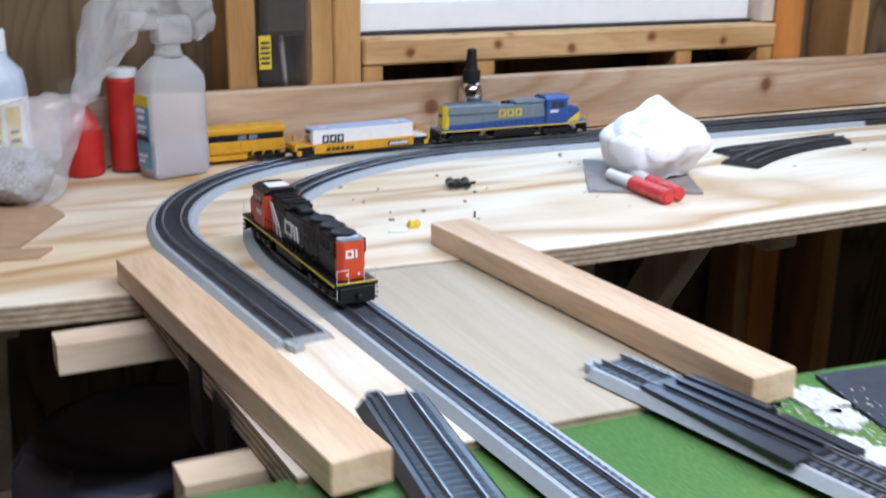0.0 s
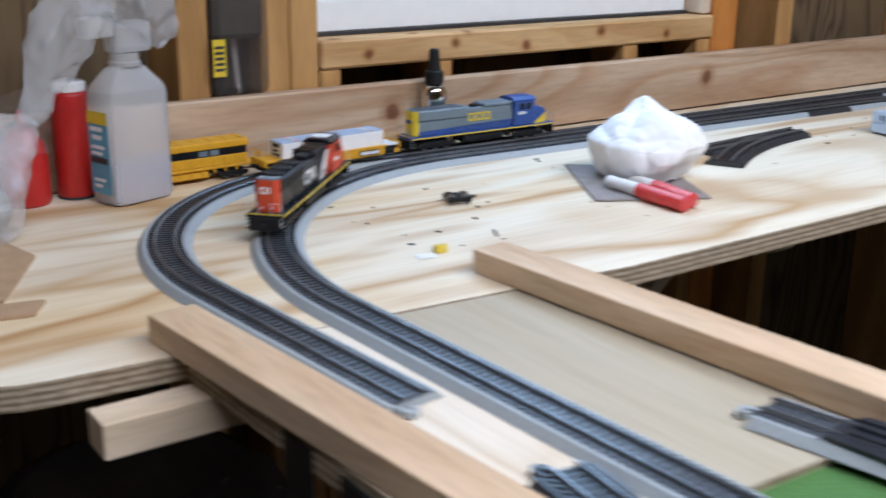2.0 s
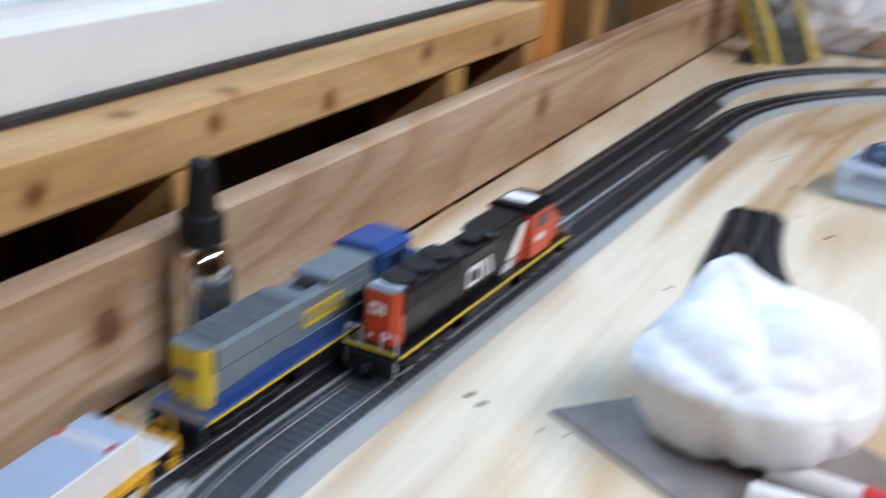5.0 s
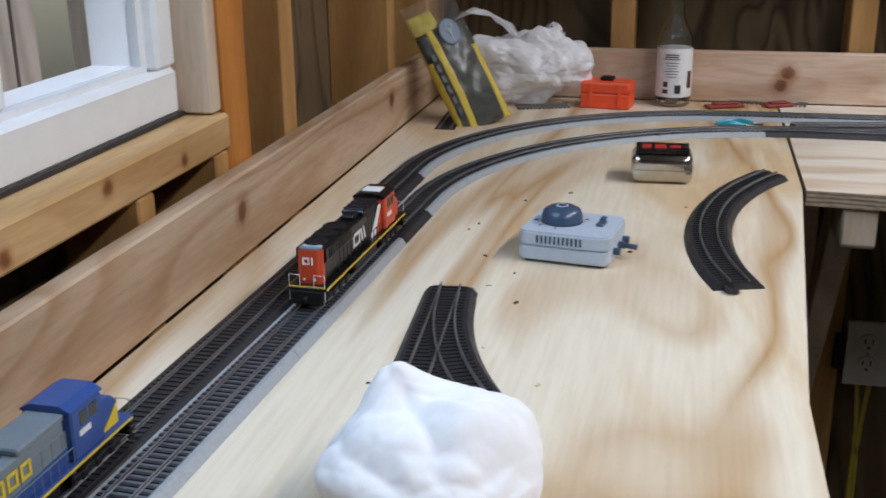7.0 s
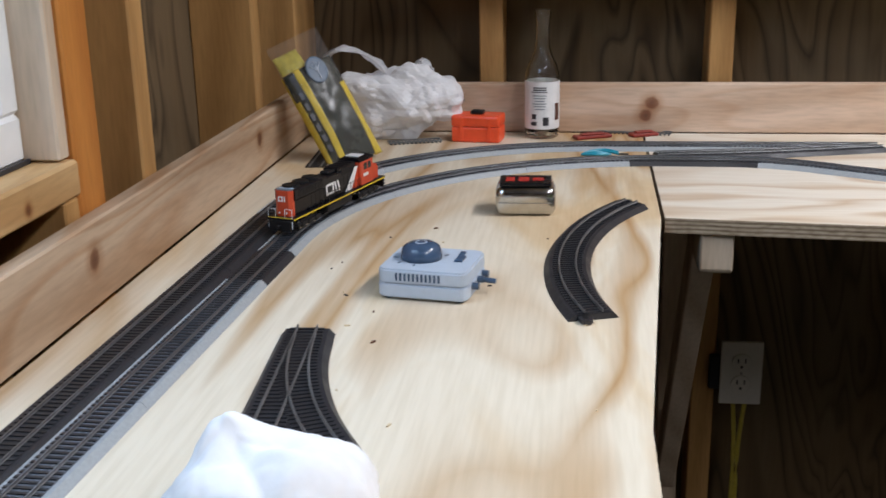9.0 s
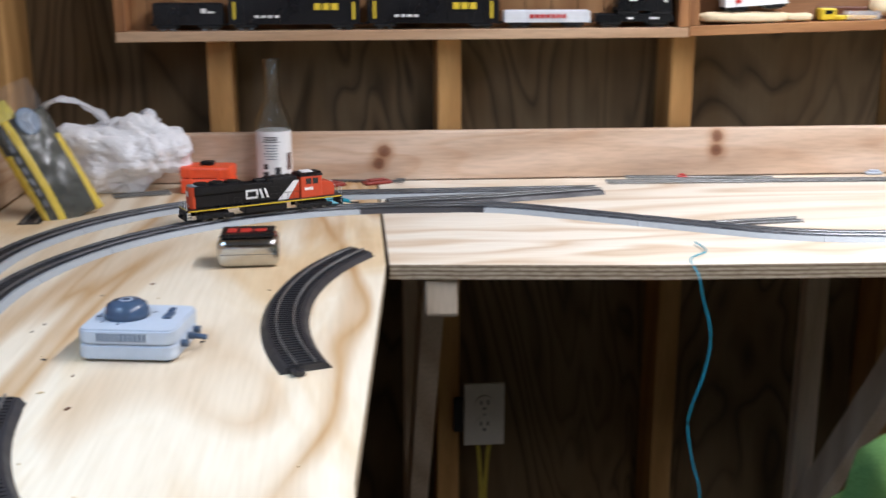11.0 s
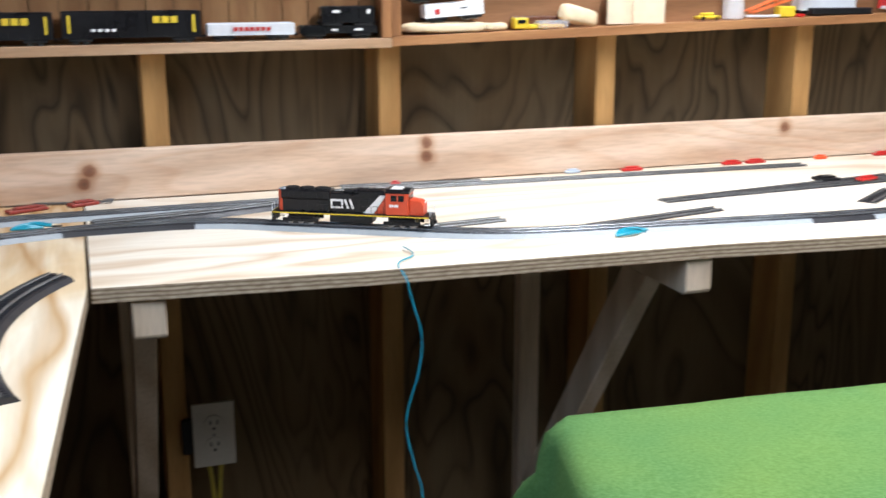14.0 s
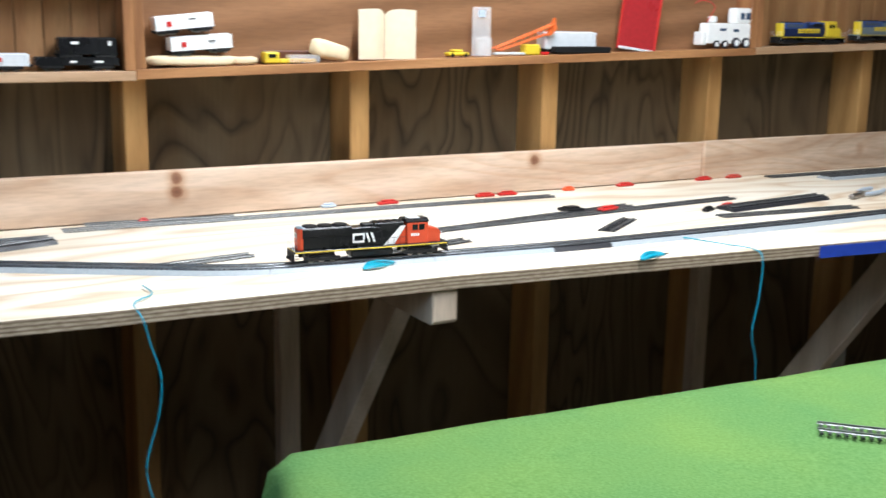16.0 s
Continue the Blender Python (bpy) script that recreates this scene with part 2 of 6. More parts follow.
RAIL_DULL = plain("steel_rail", (0.27, 0.275, 0.28), 0.48, 0.85, vary=0.2, scale=80)
BLACK = plain("black_paint", (0.007, 0.007, 0.009), 0.30, spec=0.35, vary=0.3, scale=200)
BLACK_MATT = plain("black_plastic", (0.009, 0.009, 0.010), 0.5, spec=0.3, vary=0.3, scale=200)
RED = plain("orange_red_paint", (0.56, 0.065, 0.022), 0.4, vary=0.06)
WHITE = plain("white_print", (0.78, 0.78, 0.78), 0.5, vary=0.04)
YELLOW = plain("yellow_paint", (0.68, 0.50, 0.03), 0.45, vary=0.06)
AMBER = plain("amber_paint", (0.66, 0.34, 0.015), 0.45, vary=0.08)
BLUE = plain("blue_paint", (0.025, 0.07, 0.26), 0.4, vary=0.08)
GREY = plain("grey_paint", (0.15, 0.19, 0.22), 0.42, vary=0.06)
SILVER = plain("silver_paint", (0.62, 0.64, 0.67), 0.45, vary=0.05)
STEEL = plain("wheel_steel", (0.35, 0.34, 0.33), 0.35, 1.0, vary=0.15)
GRILLE = plain("grille_grey", (0.075, 0.09, 0.105), 0.5, vary=0.15)
PANE_DARK = plain("dark_pane", (0.01, 0.012, 0.014), 0.08, vary=0.2)
OLIVE_STEEL = plain("oiled_steel", (0.16, 0.155, 0.13), 0.35, 0.7, vary=0.2, scale=60)
CHROME = plain("chrome", (0.78, 0.78, 0.76), 0.07, 1.0, vary=0.05)
RED_PLASTIC = plain("red_plastic", (0.50, 0.022, 0.018), 0.4, vary=0.06)
ORANGE_PLASTIC = plain("orange_plastic", (0.92, 0.10, 0.03), 0.35, vary=0.05)
LIGHT_GREY = plain("light_grey_plastic", (0.47, 0.54, 0.63), 0.4, vary=0.04)
SLATE = plain("slate_plastic", (0.05, 0.085, 0.145), 0.22, vary=0.1)
TURNOUT_DARK = plain("turnout_plastic", (0.022, 0.025, 0.032), 0.34, vary=0.2)
SHELF_PINE = wood("shelf_pine", (0.50, 0.34, 0.22), (0.38, 0.23, 0.13), "y", 30)
TEAL = plain("teal_insulation", (0.01, 0.30, 0.42), 0.4, vary=0.06)
CARD = plain("grey_card", (0.26, 0.23, 0.22), 0.85, vary=0.15, scale=60)
BROWN_PAPER = plain("brown_paper", (0.40, 0.26, 0.15), 0.85, vary=0.1, scale=60, relief=0.2)
CREAM_CARD = plain("cream_card", (0.74, 0.62, 0.45), 0.8, vary=0.05, scale=60)
MANILA = plain("manila_paper", (0.68, 0.55, 0.36), 0.8, vary=0.06, scale=60)
TISSUE = plain("paper_towel", (0.84, 0.85, 0.87), 0.9, spec=0.1, vary=0.03, scale=90, relief=0.3)
IVORY = plain("outlet_ivory", (0.60, 0.57, 0.52), 0.4, vary=0.03)
YELLOW_CABLE = plain("yellow_cable", (0.45, 0.36, 0.05), 0.45)
TAPE = plain("blue_tape", (0.02, 0.06, 0.40), 0.6, vary=0.1)
LABEL_BLUE = plain("label_blue", (0.10, 0.32, 0.46), 0.4, vary=0.1, scale=70)
INK = plain("dark_ink", (0.03, 0.03, 0.035), 0.5)
BROWN = plain("dark_brown", (0.10, 0.035, 0.02), 0.4)
CONCRETE = plain("concrete_floor", (0.15, 0.145, 0.135), 0.85, vary=0.2, scale=14, relief=0.3)
CEILING = wood("ceiling_board", (0.30, 0.21, 0.12), (0.2, 0.13, 0.07), "x", 12)
GLASS = clear("clear_glass", (0.95, 0.97, 0.96), 0.02)
PANE = clear("window_glass", (1, 1, 1), 0.0, 1.0, 1.1)
MILKY = clear("milky_plastic", (0.97, 0.97, 0.98), 0.28, 0.72, 1.10)
FILM = clear("clear_film", (0.88, 0.89, 0.91), 0.13, 0.25, 1.4, 0.34)
THIN_FILM = clear("thin_film", (0.90, 0.91, 0.93), 0.04, 0.6, 1.4, 0.07)
BAGFILM = clear("white_film", (0.96, 0.97, 1.0), 0.3, 0.0, 1.3, 0.72)
SMOKE = clear("smoky_plastic", (0.30, 0.27, 0.25), 0.08, 0.85, 1.2, 0.75)


def cloth(name):
    m, n, l, b = nodes(name, 0.95, 0, 0.05)
    f = noise_tex(n, l, coords(n, l, (1, 1, 1)), 420, 4)
    g = noise_tex(n, l, coords(n, l, (1, 1, 1)), 6, 4)
    r = ramp(n, [(0.3, (0.082, 0.165, 0.046)), (0.7, (0.125, 0.235, 0.080))])
    l.new(f, r.inputs[0])
    r2 = ramp(n, [(0.35, (0.80, 0.9, 0.95)), (0.7, (1.16, 1.05, 0.9))])
    l.new(g, r2.inputs[0])
    l.new(mixc(n, l, r.outputs[0], r2.outputs[0], 1.0, "MULTIPLY"), b.inputs["Base Color"])
    bump(n, l, b, f, 0.35, 0.0012)
    return m


CLOTH = cloth("green_grass_mat")


# ---- building helpers ----
POSES = {}


def thing(name, label, category, m=None, group="", kind=""):
    ob = new(name)
    ob.empty_display_size = 0.02
    m = m or Matrix()
    ob.matrix_world = m
    POSES[ob.name] = m
    return tagged(ob, label, category, group, kind)


def root_pose(ob):
    while ob.parent:
        ob = ob.parent
    return POSES.get(ob.name, Matrix())


def part(name, bm, material, parent=None, label="", world_space=False, smooth=False):
    """Links a bmesh as one mesh object under a thing or a part."""
    if parent is not None and world_space:
        bm.transform(root_pose(parent).inverted())
    me = bpy.data.meshes.new(name)
    bm.normal_update()
    bm.to_mesh(me)
    bm.free()
    for mt in (material if isinstance(material, (list, tuple)) else [material]):
        me.materials.append(mt)
    if smooth:
        me.polygons.foreach_set("use_smooth", [True] * len(me.polygons))
    ob = new(name, me)
    ob.parent = parent
    if label:
        ob["label"] = label
    return ob


def solo(name, bm, material, label, category, kind="", group="", smooth=False):
    """A thing that is one mesh, with its origin at its base."""
    lo = [min(v.co[i] for v in bm.verts) for i in range(3)]
    hi = [max(v.co[i] for v in bm.verts) for i in range(3)]
    base = Vector(((lo[0] + hi[0]) / 2, (lo[1] + hi[1]) / 2, lo[2]))
    if kind == "structure":
        base = Vector((0, 0, 0))
    bmesh.ops.translate(bm, verts=bm.verts, vec=-base)
    ob = part(name, bm, material, None, "", False, smooth)
    ob.location = base
    return tagged(ob, label, category, group, kind)


def box(x0, y0, z0, x1, y1, z1, bevel=0.0, bm=None, m=None, seg=1):
    own = bmesh.new()
    bmesh.ops.create_cube(own, size=1)
    for v in own.verts:
        v.co = Vector(((x0 + x1) / 2 + v.co.x * (x1 - x0), (y0 + y1) / 2 + v.co.y * (y1 - y0), (z0 + z1) / 2 + v.co.z * (z1 - z0)))
    if bevel:
        bmesh.ops.bevel(own, geom=own.edges[:], offset=bevel, segments=seg, affect="EDGES", profile=0.6)
    if m is not None:
        own.transform(m)
    return merge(bm, own)


def merge(bm, own):
    if bm is None:
        return own
    me = bpy.data.meshes.new("tmp")
    own.to_mesh(me)
    own.free()
    bm.from_mesh(me)
    bpy.data.meshes.remove(me)
    return bm


def prism(outline, z0, z1, bm=None, m=None, bevel=0.0):
    """An outline in x and y, raised from z0 to z1."""
    own = bmesh.new()
    f = own.faces.new([own.verts.new((x, y, z0)) for x, y in outline])
    r = bmesh.ops.extrude_face_region(own, geom=[f])
    for v in r["geom"]:
        if isinstance(v, bmesh.types.BMVert):
            v.co.z = z1
    bmesh.ops.recalc_face_normals(own, faces=own.faces)
    if bevel:
        bmesh.ops.bevel(own, geom=own.edges[:], offset=bevel, segments=2, affect="EDGES")
    if m is not None:
        own.transform(m)
    return merge(bm, own)


def lathe(profile, n=24, bm=None, m=None, squash=1.0):
    """A profile of (radius, height) turned round z."""
    own = bmesh.new()
    rings = []
    for r, z in profile:
        rings.append([own.verts.new((max(r, 1e-5) * math.cos(k * math.tau / n), squash * max(r, 1e-5) * math.sin(k * math.tau / n), z)) for k in range(n)])
    for a, b in zip(rings, rings[1:]):
        for k in range(n):
            own.faces.new((a[k], a[(k + 1) % n], b[(k + 1) % n], b[k]))
    own.faces.new(rings[0][::-1])
    own.faces.new(rings[-1])
    bmesh.ops.recalc_face_normals(own, faces=own.faces)
    if m is not None:
        own.transform(m)
    return merge(bm, own)


def rod(p, q, r, n=8, bm=None, r2=None):
    p, q = Vector(p), Vector(q)
    m = Matrix.Translation(p) @ (q - p).to_track_quat("Z", "Y").to_matrix().to_4x4()
    return lathe([(r, 0), (r if r2 is None else r2, (q - p).length)], n, bm, m)


def tube(points, r, n=6, bm=None):
    own = bmesh.new()
    pts = [Vector(p) for p in points]
    rings = []
    for i, p in enumerate(pts):
        d = (pts[min(i + 1, len(pts) - 1)] - pts[max(i - 1, 0)]).normalized()
        q = d.to_track_quat("Z", "Y").to_matrix()
        rings.append([own.verts.new(p + q @ Vector((r * math.cos(k * math.tau / n), r * math.sin(k * math.tau / n), 0))) for k in range(n)])
    for a, b in zip(rings, rings[1:]):
        for k in range(n):
            own.faces.new((a[k], a[(k + 1) % n], b[(k + 1) % n], b[k]))
    own.faces.new(rings[0][::-1])
    own.faces.new(rings[-1])
    bmesh.ops.recalc_face_normals(own, faces=own.faces)
    return merge(bm, own)


def smooth_path(points, steps=8):
    """Points on a soft curve through a few places."""
    pts = [Vector(p) for p in points]
    out = []
    for i in range(len(pts) - 1):
        a, b, c, d = pts[max(i - 1, 0)], pts[i], pts[i + 1], pts[min(i + 2, len(pts) - 1)]
        for k in range(steps):
            t = k / steps
            out.append(0.5 * ((2 * b) + (c - a) * t + (2 * a - 5 * b + 4 * c - d) * t * t + (3 * b - a - 3 * c + d) * t ** 3))
    return out + [pts[-1]]


def crumple(bm, amount, scale, seed=0.0):
    bm.normal_update()
    for v in bm.verts:
        k = noise.noise(v.co * scale + Vector((seed, seed * 1.7, -seed))) + 0.6 * abs(noise.noise(v.co * scale * 2.3 + Vector((seed, 3, 1)))) + 0.3 * noise.noise(v.co * scale * 5.1)
        v.co += v.normal * amount * k
    return bm


def crease(bm, amount, scale, seed=0.0):
    """Sharp folds between flat facets, as in thin film or paper."""
    bm.normal_update()
    off = Vector((seed, seed * 1.7, -seed))
    for v in bm.verts:
        d, _ = noise.voronoi(v.co * scale + off)
        e, _ = noise.voronoi(v.co * scale * 2.2 - off)
        k = 0.9 * min(0.7, d[1] - d[0]) + 0.35 * min(0.7, e[1] - e[0]) - 0.45 + 0.5 * noise.noise(v.co * scale * 0.5 + off)
        v.co += v.normal * amount * k
    return bm


def blob(cx, cy, cz, sx, sy, sz, sub=4):
    bm = bmesh.new()
    bmesh.ops.create_icosphere(bm, subdivisions=sub, radius=1)
    for v in bm.verts:
        v.co = Vector((cx + v.co.x * sx, cy + v.co.y * sy, cz + v.co.z * sz))
    return bm


def bars(parent, name, m, rows, material, thick=0.0006):
    """Unreadable print as bars: rows of (x, y, width, height) on the plane of m."""
    for x, y, w, h in rows:
        part(name, box(x, y, 0, x + w, y + h, thick, m=m), material, parent)


# ---- the room ----
Y_A, X_B = 1.82, 2.545          # faces of the studs
SH_A, SH_B = 1.91, 2.635        # faces of the sheathing
XW, YS, H = -1.4, -2.6, 2.4
solo("floor", box(XW, YS, -0.05, SH_B, SH_A, 0), CONCRETE, "bare grey concrete shed floor", "floor", "structure")
solo("ceiling", box(XW, YS, H, SH_B, SH_A, H + 0.03), CEILING, "plain board ceiling of the shed", "ceiling", "structure")
WX0, WX1, WZ0, WZ1 = 1.022, 1.69, 1.034, 1.75
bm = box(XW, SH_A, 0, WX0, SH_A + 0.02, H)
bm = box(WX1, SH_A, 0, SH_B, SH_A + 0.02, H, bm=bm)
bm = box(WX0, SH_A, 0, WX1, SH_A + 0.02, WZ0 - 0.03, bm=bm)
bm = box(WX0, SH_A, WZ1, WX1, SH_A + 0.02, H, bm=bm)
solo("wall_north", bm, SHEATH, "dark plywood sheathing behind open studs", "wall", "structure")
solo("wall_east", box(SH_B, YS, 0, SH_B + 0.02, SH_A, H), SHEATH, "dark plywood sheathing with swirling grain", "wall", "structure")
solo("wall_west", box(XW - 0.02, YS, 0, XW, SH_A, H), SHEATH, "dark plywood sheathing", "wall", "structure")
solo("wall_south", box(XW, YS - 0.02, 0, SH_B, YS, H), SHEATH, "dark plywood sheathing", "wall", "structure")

for x in (0.30, 0.852, 0.949, 0.986, 1.842, 2.265):
    solo("wall_stud", box(x, Y_A, 0, x + 0.036, SH_A, H, 0.002), STUD, "bare yellow pine wall stud", "stud", "structure")
solo("wall_stud", box(1.69, Y_A, 0, 1.745, SH_A, H, 0.002), STUD_ORANGE, "orange-stained pine stud beside the window", "stud", "structure")
solo("wall_stud", box(2.50, Y_A, 0, X_B + 0.09, SH_A, H, 0.002), STUD, "pine corner stud", "stud", "structure")
for y in (1.490, 1.126, 0.743, 0.341, -0.077, -0.515, -1.00, -1.42, -1.80):
    solo("wall_stud", box(X_B, y, 0, SH_B, y + 0.038, H, 0.002), STUD, "bare yellow pine wall stud", "stud", "structure")
# header of the north wall below the window
solo("window_sill_beam", box(1.024, Y_A - 0.003, 0.998, 1.69, SH_A, 1.032, 0.003), STUD_X, "pine sill beam below the window", "beam", "structure")
for x in (1.024, 1.185, 1.510, 1.66):
    solo("cripple_stud", box(x, Y_A, 0.2, x + 0.028, Y_A + 0.07, 0.997, 0.002), STUD, "short pine cripple stud below the sill", "stud", "structure")
solo("window_jamb", box(1.669, Y_A + 0.004, 1.0335, 1.689, SH_A + 0.05, WZ1, 0.002), OLD_PINE, "bare grey pine window jamb", "jamb", "structure")


def window():
    w = thing("window_1", "white painted window with three panes, daylight behind", "window", pose(1.34, 1.88, WZ0), kind="structure")
    y0, y1 = 1.855, 1.895
    bm = box(1.024, y0, 1.034, 1.668, y1, 1.077, 0.004)
    bm = box(1.024, y0, 1.70, 1.668, y1, 1.745, 0.004, bm=bm)
    bm = box(1.024, y0, 1.077, 1.052, y1, 1.70, 0.004, bm=bm)
    bm = box(1.634, y0, 1.077, 1.668, y1, 1.70, 0.004, bm=bm)
    part("window_frame", bm, WHITE_PAINT, w, world_space=True)
    bm = box(1.052, y0 + 0.012, 1.077, 1.062, y1 + 0.02, 1.70)
    bm = box(1.624, y0 + 0.012, 1.077, 1.634, y1 + 0.02, 1.70, bm=bm)
    bm = box(1.062, y0 + 0.012, 1.077, 1.624, y1 + 0.02, 1.083, bm=bm)
    part("sash_bead", bm, WHITE_PAINT, w, world_space=True)
    for x in (1.222, 1.410):
        part("muntin", box(x, y0 + 0.014, 1.083, x + 0.020, y1 - 0.004, 1.70, 0.003), WHITE_PAINT, w, world_space=True)
    for a, b in ((1.062, 1.222), (1.242, 1.410), (1.430, 1.624)):
        p = part("pane", box(a, y0 + 0.020, 1.083, b, y0 + 0.023, 1.70), PANE, w, world_space=True)
        p.visible_shadow = False
    part("gasket", box(1.024, y0 - 0.004, 1.0325, 1.668, y0 - 0.001, 1.0365), INK, w, world_space=True)


window()

# backboards round the tables
solo("backboard", box(0.30, Y_A - 0.02, T, 2.512, Y_A - 0.001, T + 0.079, 0.002), PINE_X, "knotty pine backboard along the window wall", "board", "structure")
solo("backboard", box(2.515, -0.60, T, 2.534, 1.799, T + 0.079, 0.002), PINE_Y, "pale knotty pine backboard along the shelf wall", "board", "structure")
solo("backboard", box(2.503, -1.7, T, 2.5145, -0.44, T + 0.083, 0.002), PINE_Y, "second pine board overlapping the backboard", "board", "structure")


def tabletop(name, outline, face, label):
    t = thing(name, label, "table", pose(sum(p[0] for p in outline) / len(outline), sum(p[1] for p in outline) / len(outline), T - 0.018))
    bm = prism(outline, T - 0.018, T)
    bm.normal_update()
    for f in bm.faces:
        f.material_index = 0 if abs(f.normal.z) > 0.5 else 1
    part("plywood_sheet", bm, [face, EDGE], t, world_space=True)
    return t


def rounded(points, r, n=6):
    out = []
    k = len(points)
    for i in range(k):
        p, a, b = Vector(points[i]), Vector(points[i - 1]), Vector(points[(i + 1) % k])
        if points[i] not in r:
            out.append(tuple(p))
            continue
        d = r[points[i]]
        for j in range(n + 1):
            t = j / n
            s, e = p + (a - p).normalized() * d, p + (b - p).normalized() * d
            out.append(tuple((1 - t) ** 2 * s + 2 * t * (1 - t) * p + t * t * e))
    return out


ta = tabletop("layout_table", rounded([(0.50, 1.352), (1.03, 1.312), (1.45, 1.312), (2.0, 1.270), (2.513, 1.266), (2.513, 1.798), (0.50, 1.798)], {(0.50, 1.352): 0.07}), PLY_A, "plywood layout table along the window wall")
tb = tabletop("layout_table", [(2.0, 1.2655), (1.972, 0.95), (1.955, 0.5), (1.875, -0.25), (1.78, -1.6), (2.513, -1.6), (2.513, 1.2625)], PLY_B, "pale plywood layout table along the shelf wall")


def bracket(parent, x, y, toward, reach=0.42):
    """A rounded beam below the table, with its slanted brace and wall post."""
    dx, dy = toward
    side = Vector((-dy, dx, 0)) * 0.019
    e = Vector((x, y, 0))
    w = e + Vector((dx, dy, 0)) * reach
    def slab(name, pts, half, mat):
        bm = bmesh.new()
        lo = [bm.verts.new(Vector(p) - half) for p in pts]
        hi = [bm.verts.new(Vector(p) + half) for p in pts]
        bm.faces.new(lo)
        bm.faces.new(hi[::-1])
        for i in range(len(pts)):
            bm.faces.new((lo[i], hi[i], hi[(i + 1) % len(pts)], lo[(i + 1) % len(pts)]))
        bmesh.ops.recalc_face_normals(bm, faces=bm.faces)
        bmesh.ops.bevel(bm, geom=bm.edges[:], offset=0.002, segments=1, affect="EDGES")
        part(name, bm, mat, parent, world_space=True)
    def at(p, z):
        return (p.x, p.y, z)
    u = Vector((dx, dy, 0))
    slab("bracket_beam", [at(e, T - 0.0185), at(w, T - 0.0185), at(w, T - 0.068), at(e + u * 0.006, T - 0.068), at(e, T - 0.063)], side, OLD_PINE)
    slab("brace", [at(e + u * 0.11, T - 0.0685), at(e + u * 0.18, T - 0.0685), at(w, T - 0.0685 - (reach - 0.18) * 1.4), at(w, T - 0.0685 - (reach - 0.11) * 1.4)], side * 0.8, OLD_PINE)
    slab("wall_post", [at(w, T - 0.0685), at(w + u * 0.03, T - 0.0685), at(w + u * 0.03, 0.0), at(w, 0.0)], side, OLD_PINE)


bracket(tb, 2.000, 1.205, (1, 0), 0.51)
bracket(tb, 1.962, 0.514, (1, 0), 0.548)
bracket(tb, 1.864, -0.47, (1, 0), 0.645)
bracket(ta, 0.55, 1.46, (0, 1), 0.33)
bracket(ta, 1.35, 1.40, (0, 1), 0.39)

# ---- bridge between the tables ----
def skew(p, q, width, z0, z1, mat, name, label, cat, bevel=0.0007):
    p, q = Vector(p), Vector(q)
    d = (q - p)
    m = Matrix.Translation((p.x, p.y, 0)) @ Matrix.Rotation(math.atan2(d.y, d.x), 4, "Z")
    return solo(name, box(0, -width / 2, z0, d.length, width / 2, z1, bevel, m=m), mat, label, cat)


def bridge():
    b = thing("lift_bridge", "bare plywood bridge deck carrying the track between tables", "bridge", pose(0.80, 1.18, T - 0.018))
    for name, pts, z1, mats in (("plywood_deck", [(0.668, 1.016), (0.818, 1.016), (0.802, 1.3275), (0.652, 1.3390)], T, [PLY_BR, EDGE]),
                                ("luan_deck", [(0.819, 1.019), (0.965, 1.012), (0.936, 1.3175), (0.803, 1.3275)], T - 0.001, [PLY_GREY, EDGE])):
        bm = prism(pts, T - 0.018, z1)
        bm.normal_update()
        for f in bm.faces:
            f.material_index = 0 if abs(f.normal.z) > 0.5 else 1
        part(name, bm, mats, b, world_space=True)
    for x0, y in ((0.583, 1.320), (0.620, 1.080)):
        part("support_batten", box(x0, y - 0.014, T - 0.043, 0.93, y + 0.014, T - 0.0185, 0.0008), FURRING_X, b, world_space=True)
    for y in (1.135, 1.20):
        part("black_hinge", box(0.6575, y - 0.016, T - 0.06, 0.6600, y + 0.016, T - 0.004), BLACK_MATT, b, "black metal hinge leaf", world_space=True)


bridge()
skew((0.6565, 1.374), (0.6940, 0.990), 0.035, T + 0.0005, T + 0.020, FURRING, "wood_batten", "pale pine batten lying on the bridge edge", "batten")
skew((0.9270, 1.372), (0.9560, 0.985), 0.036, T + 0.0005, T + 0.020, FURRING, "wood_batten", "pale pine batten lying across the luan deck", "batten")


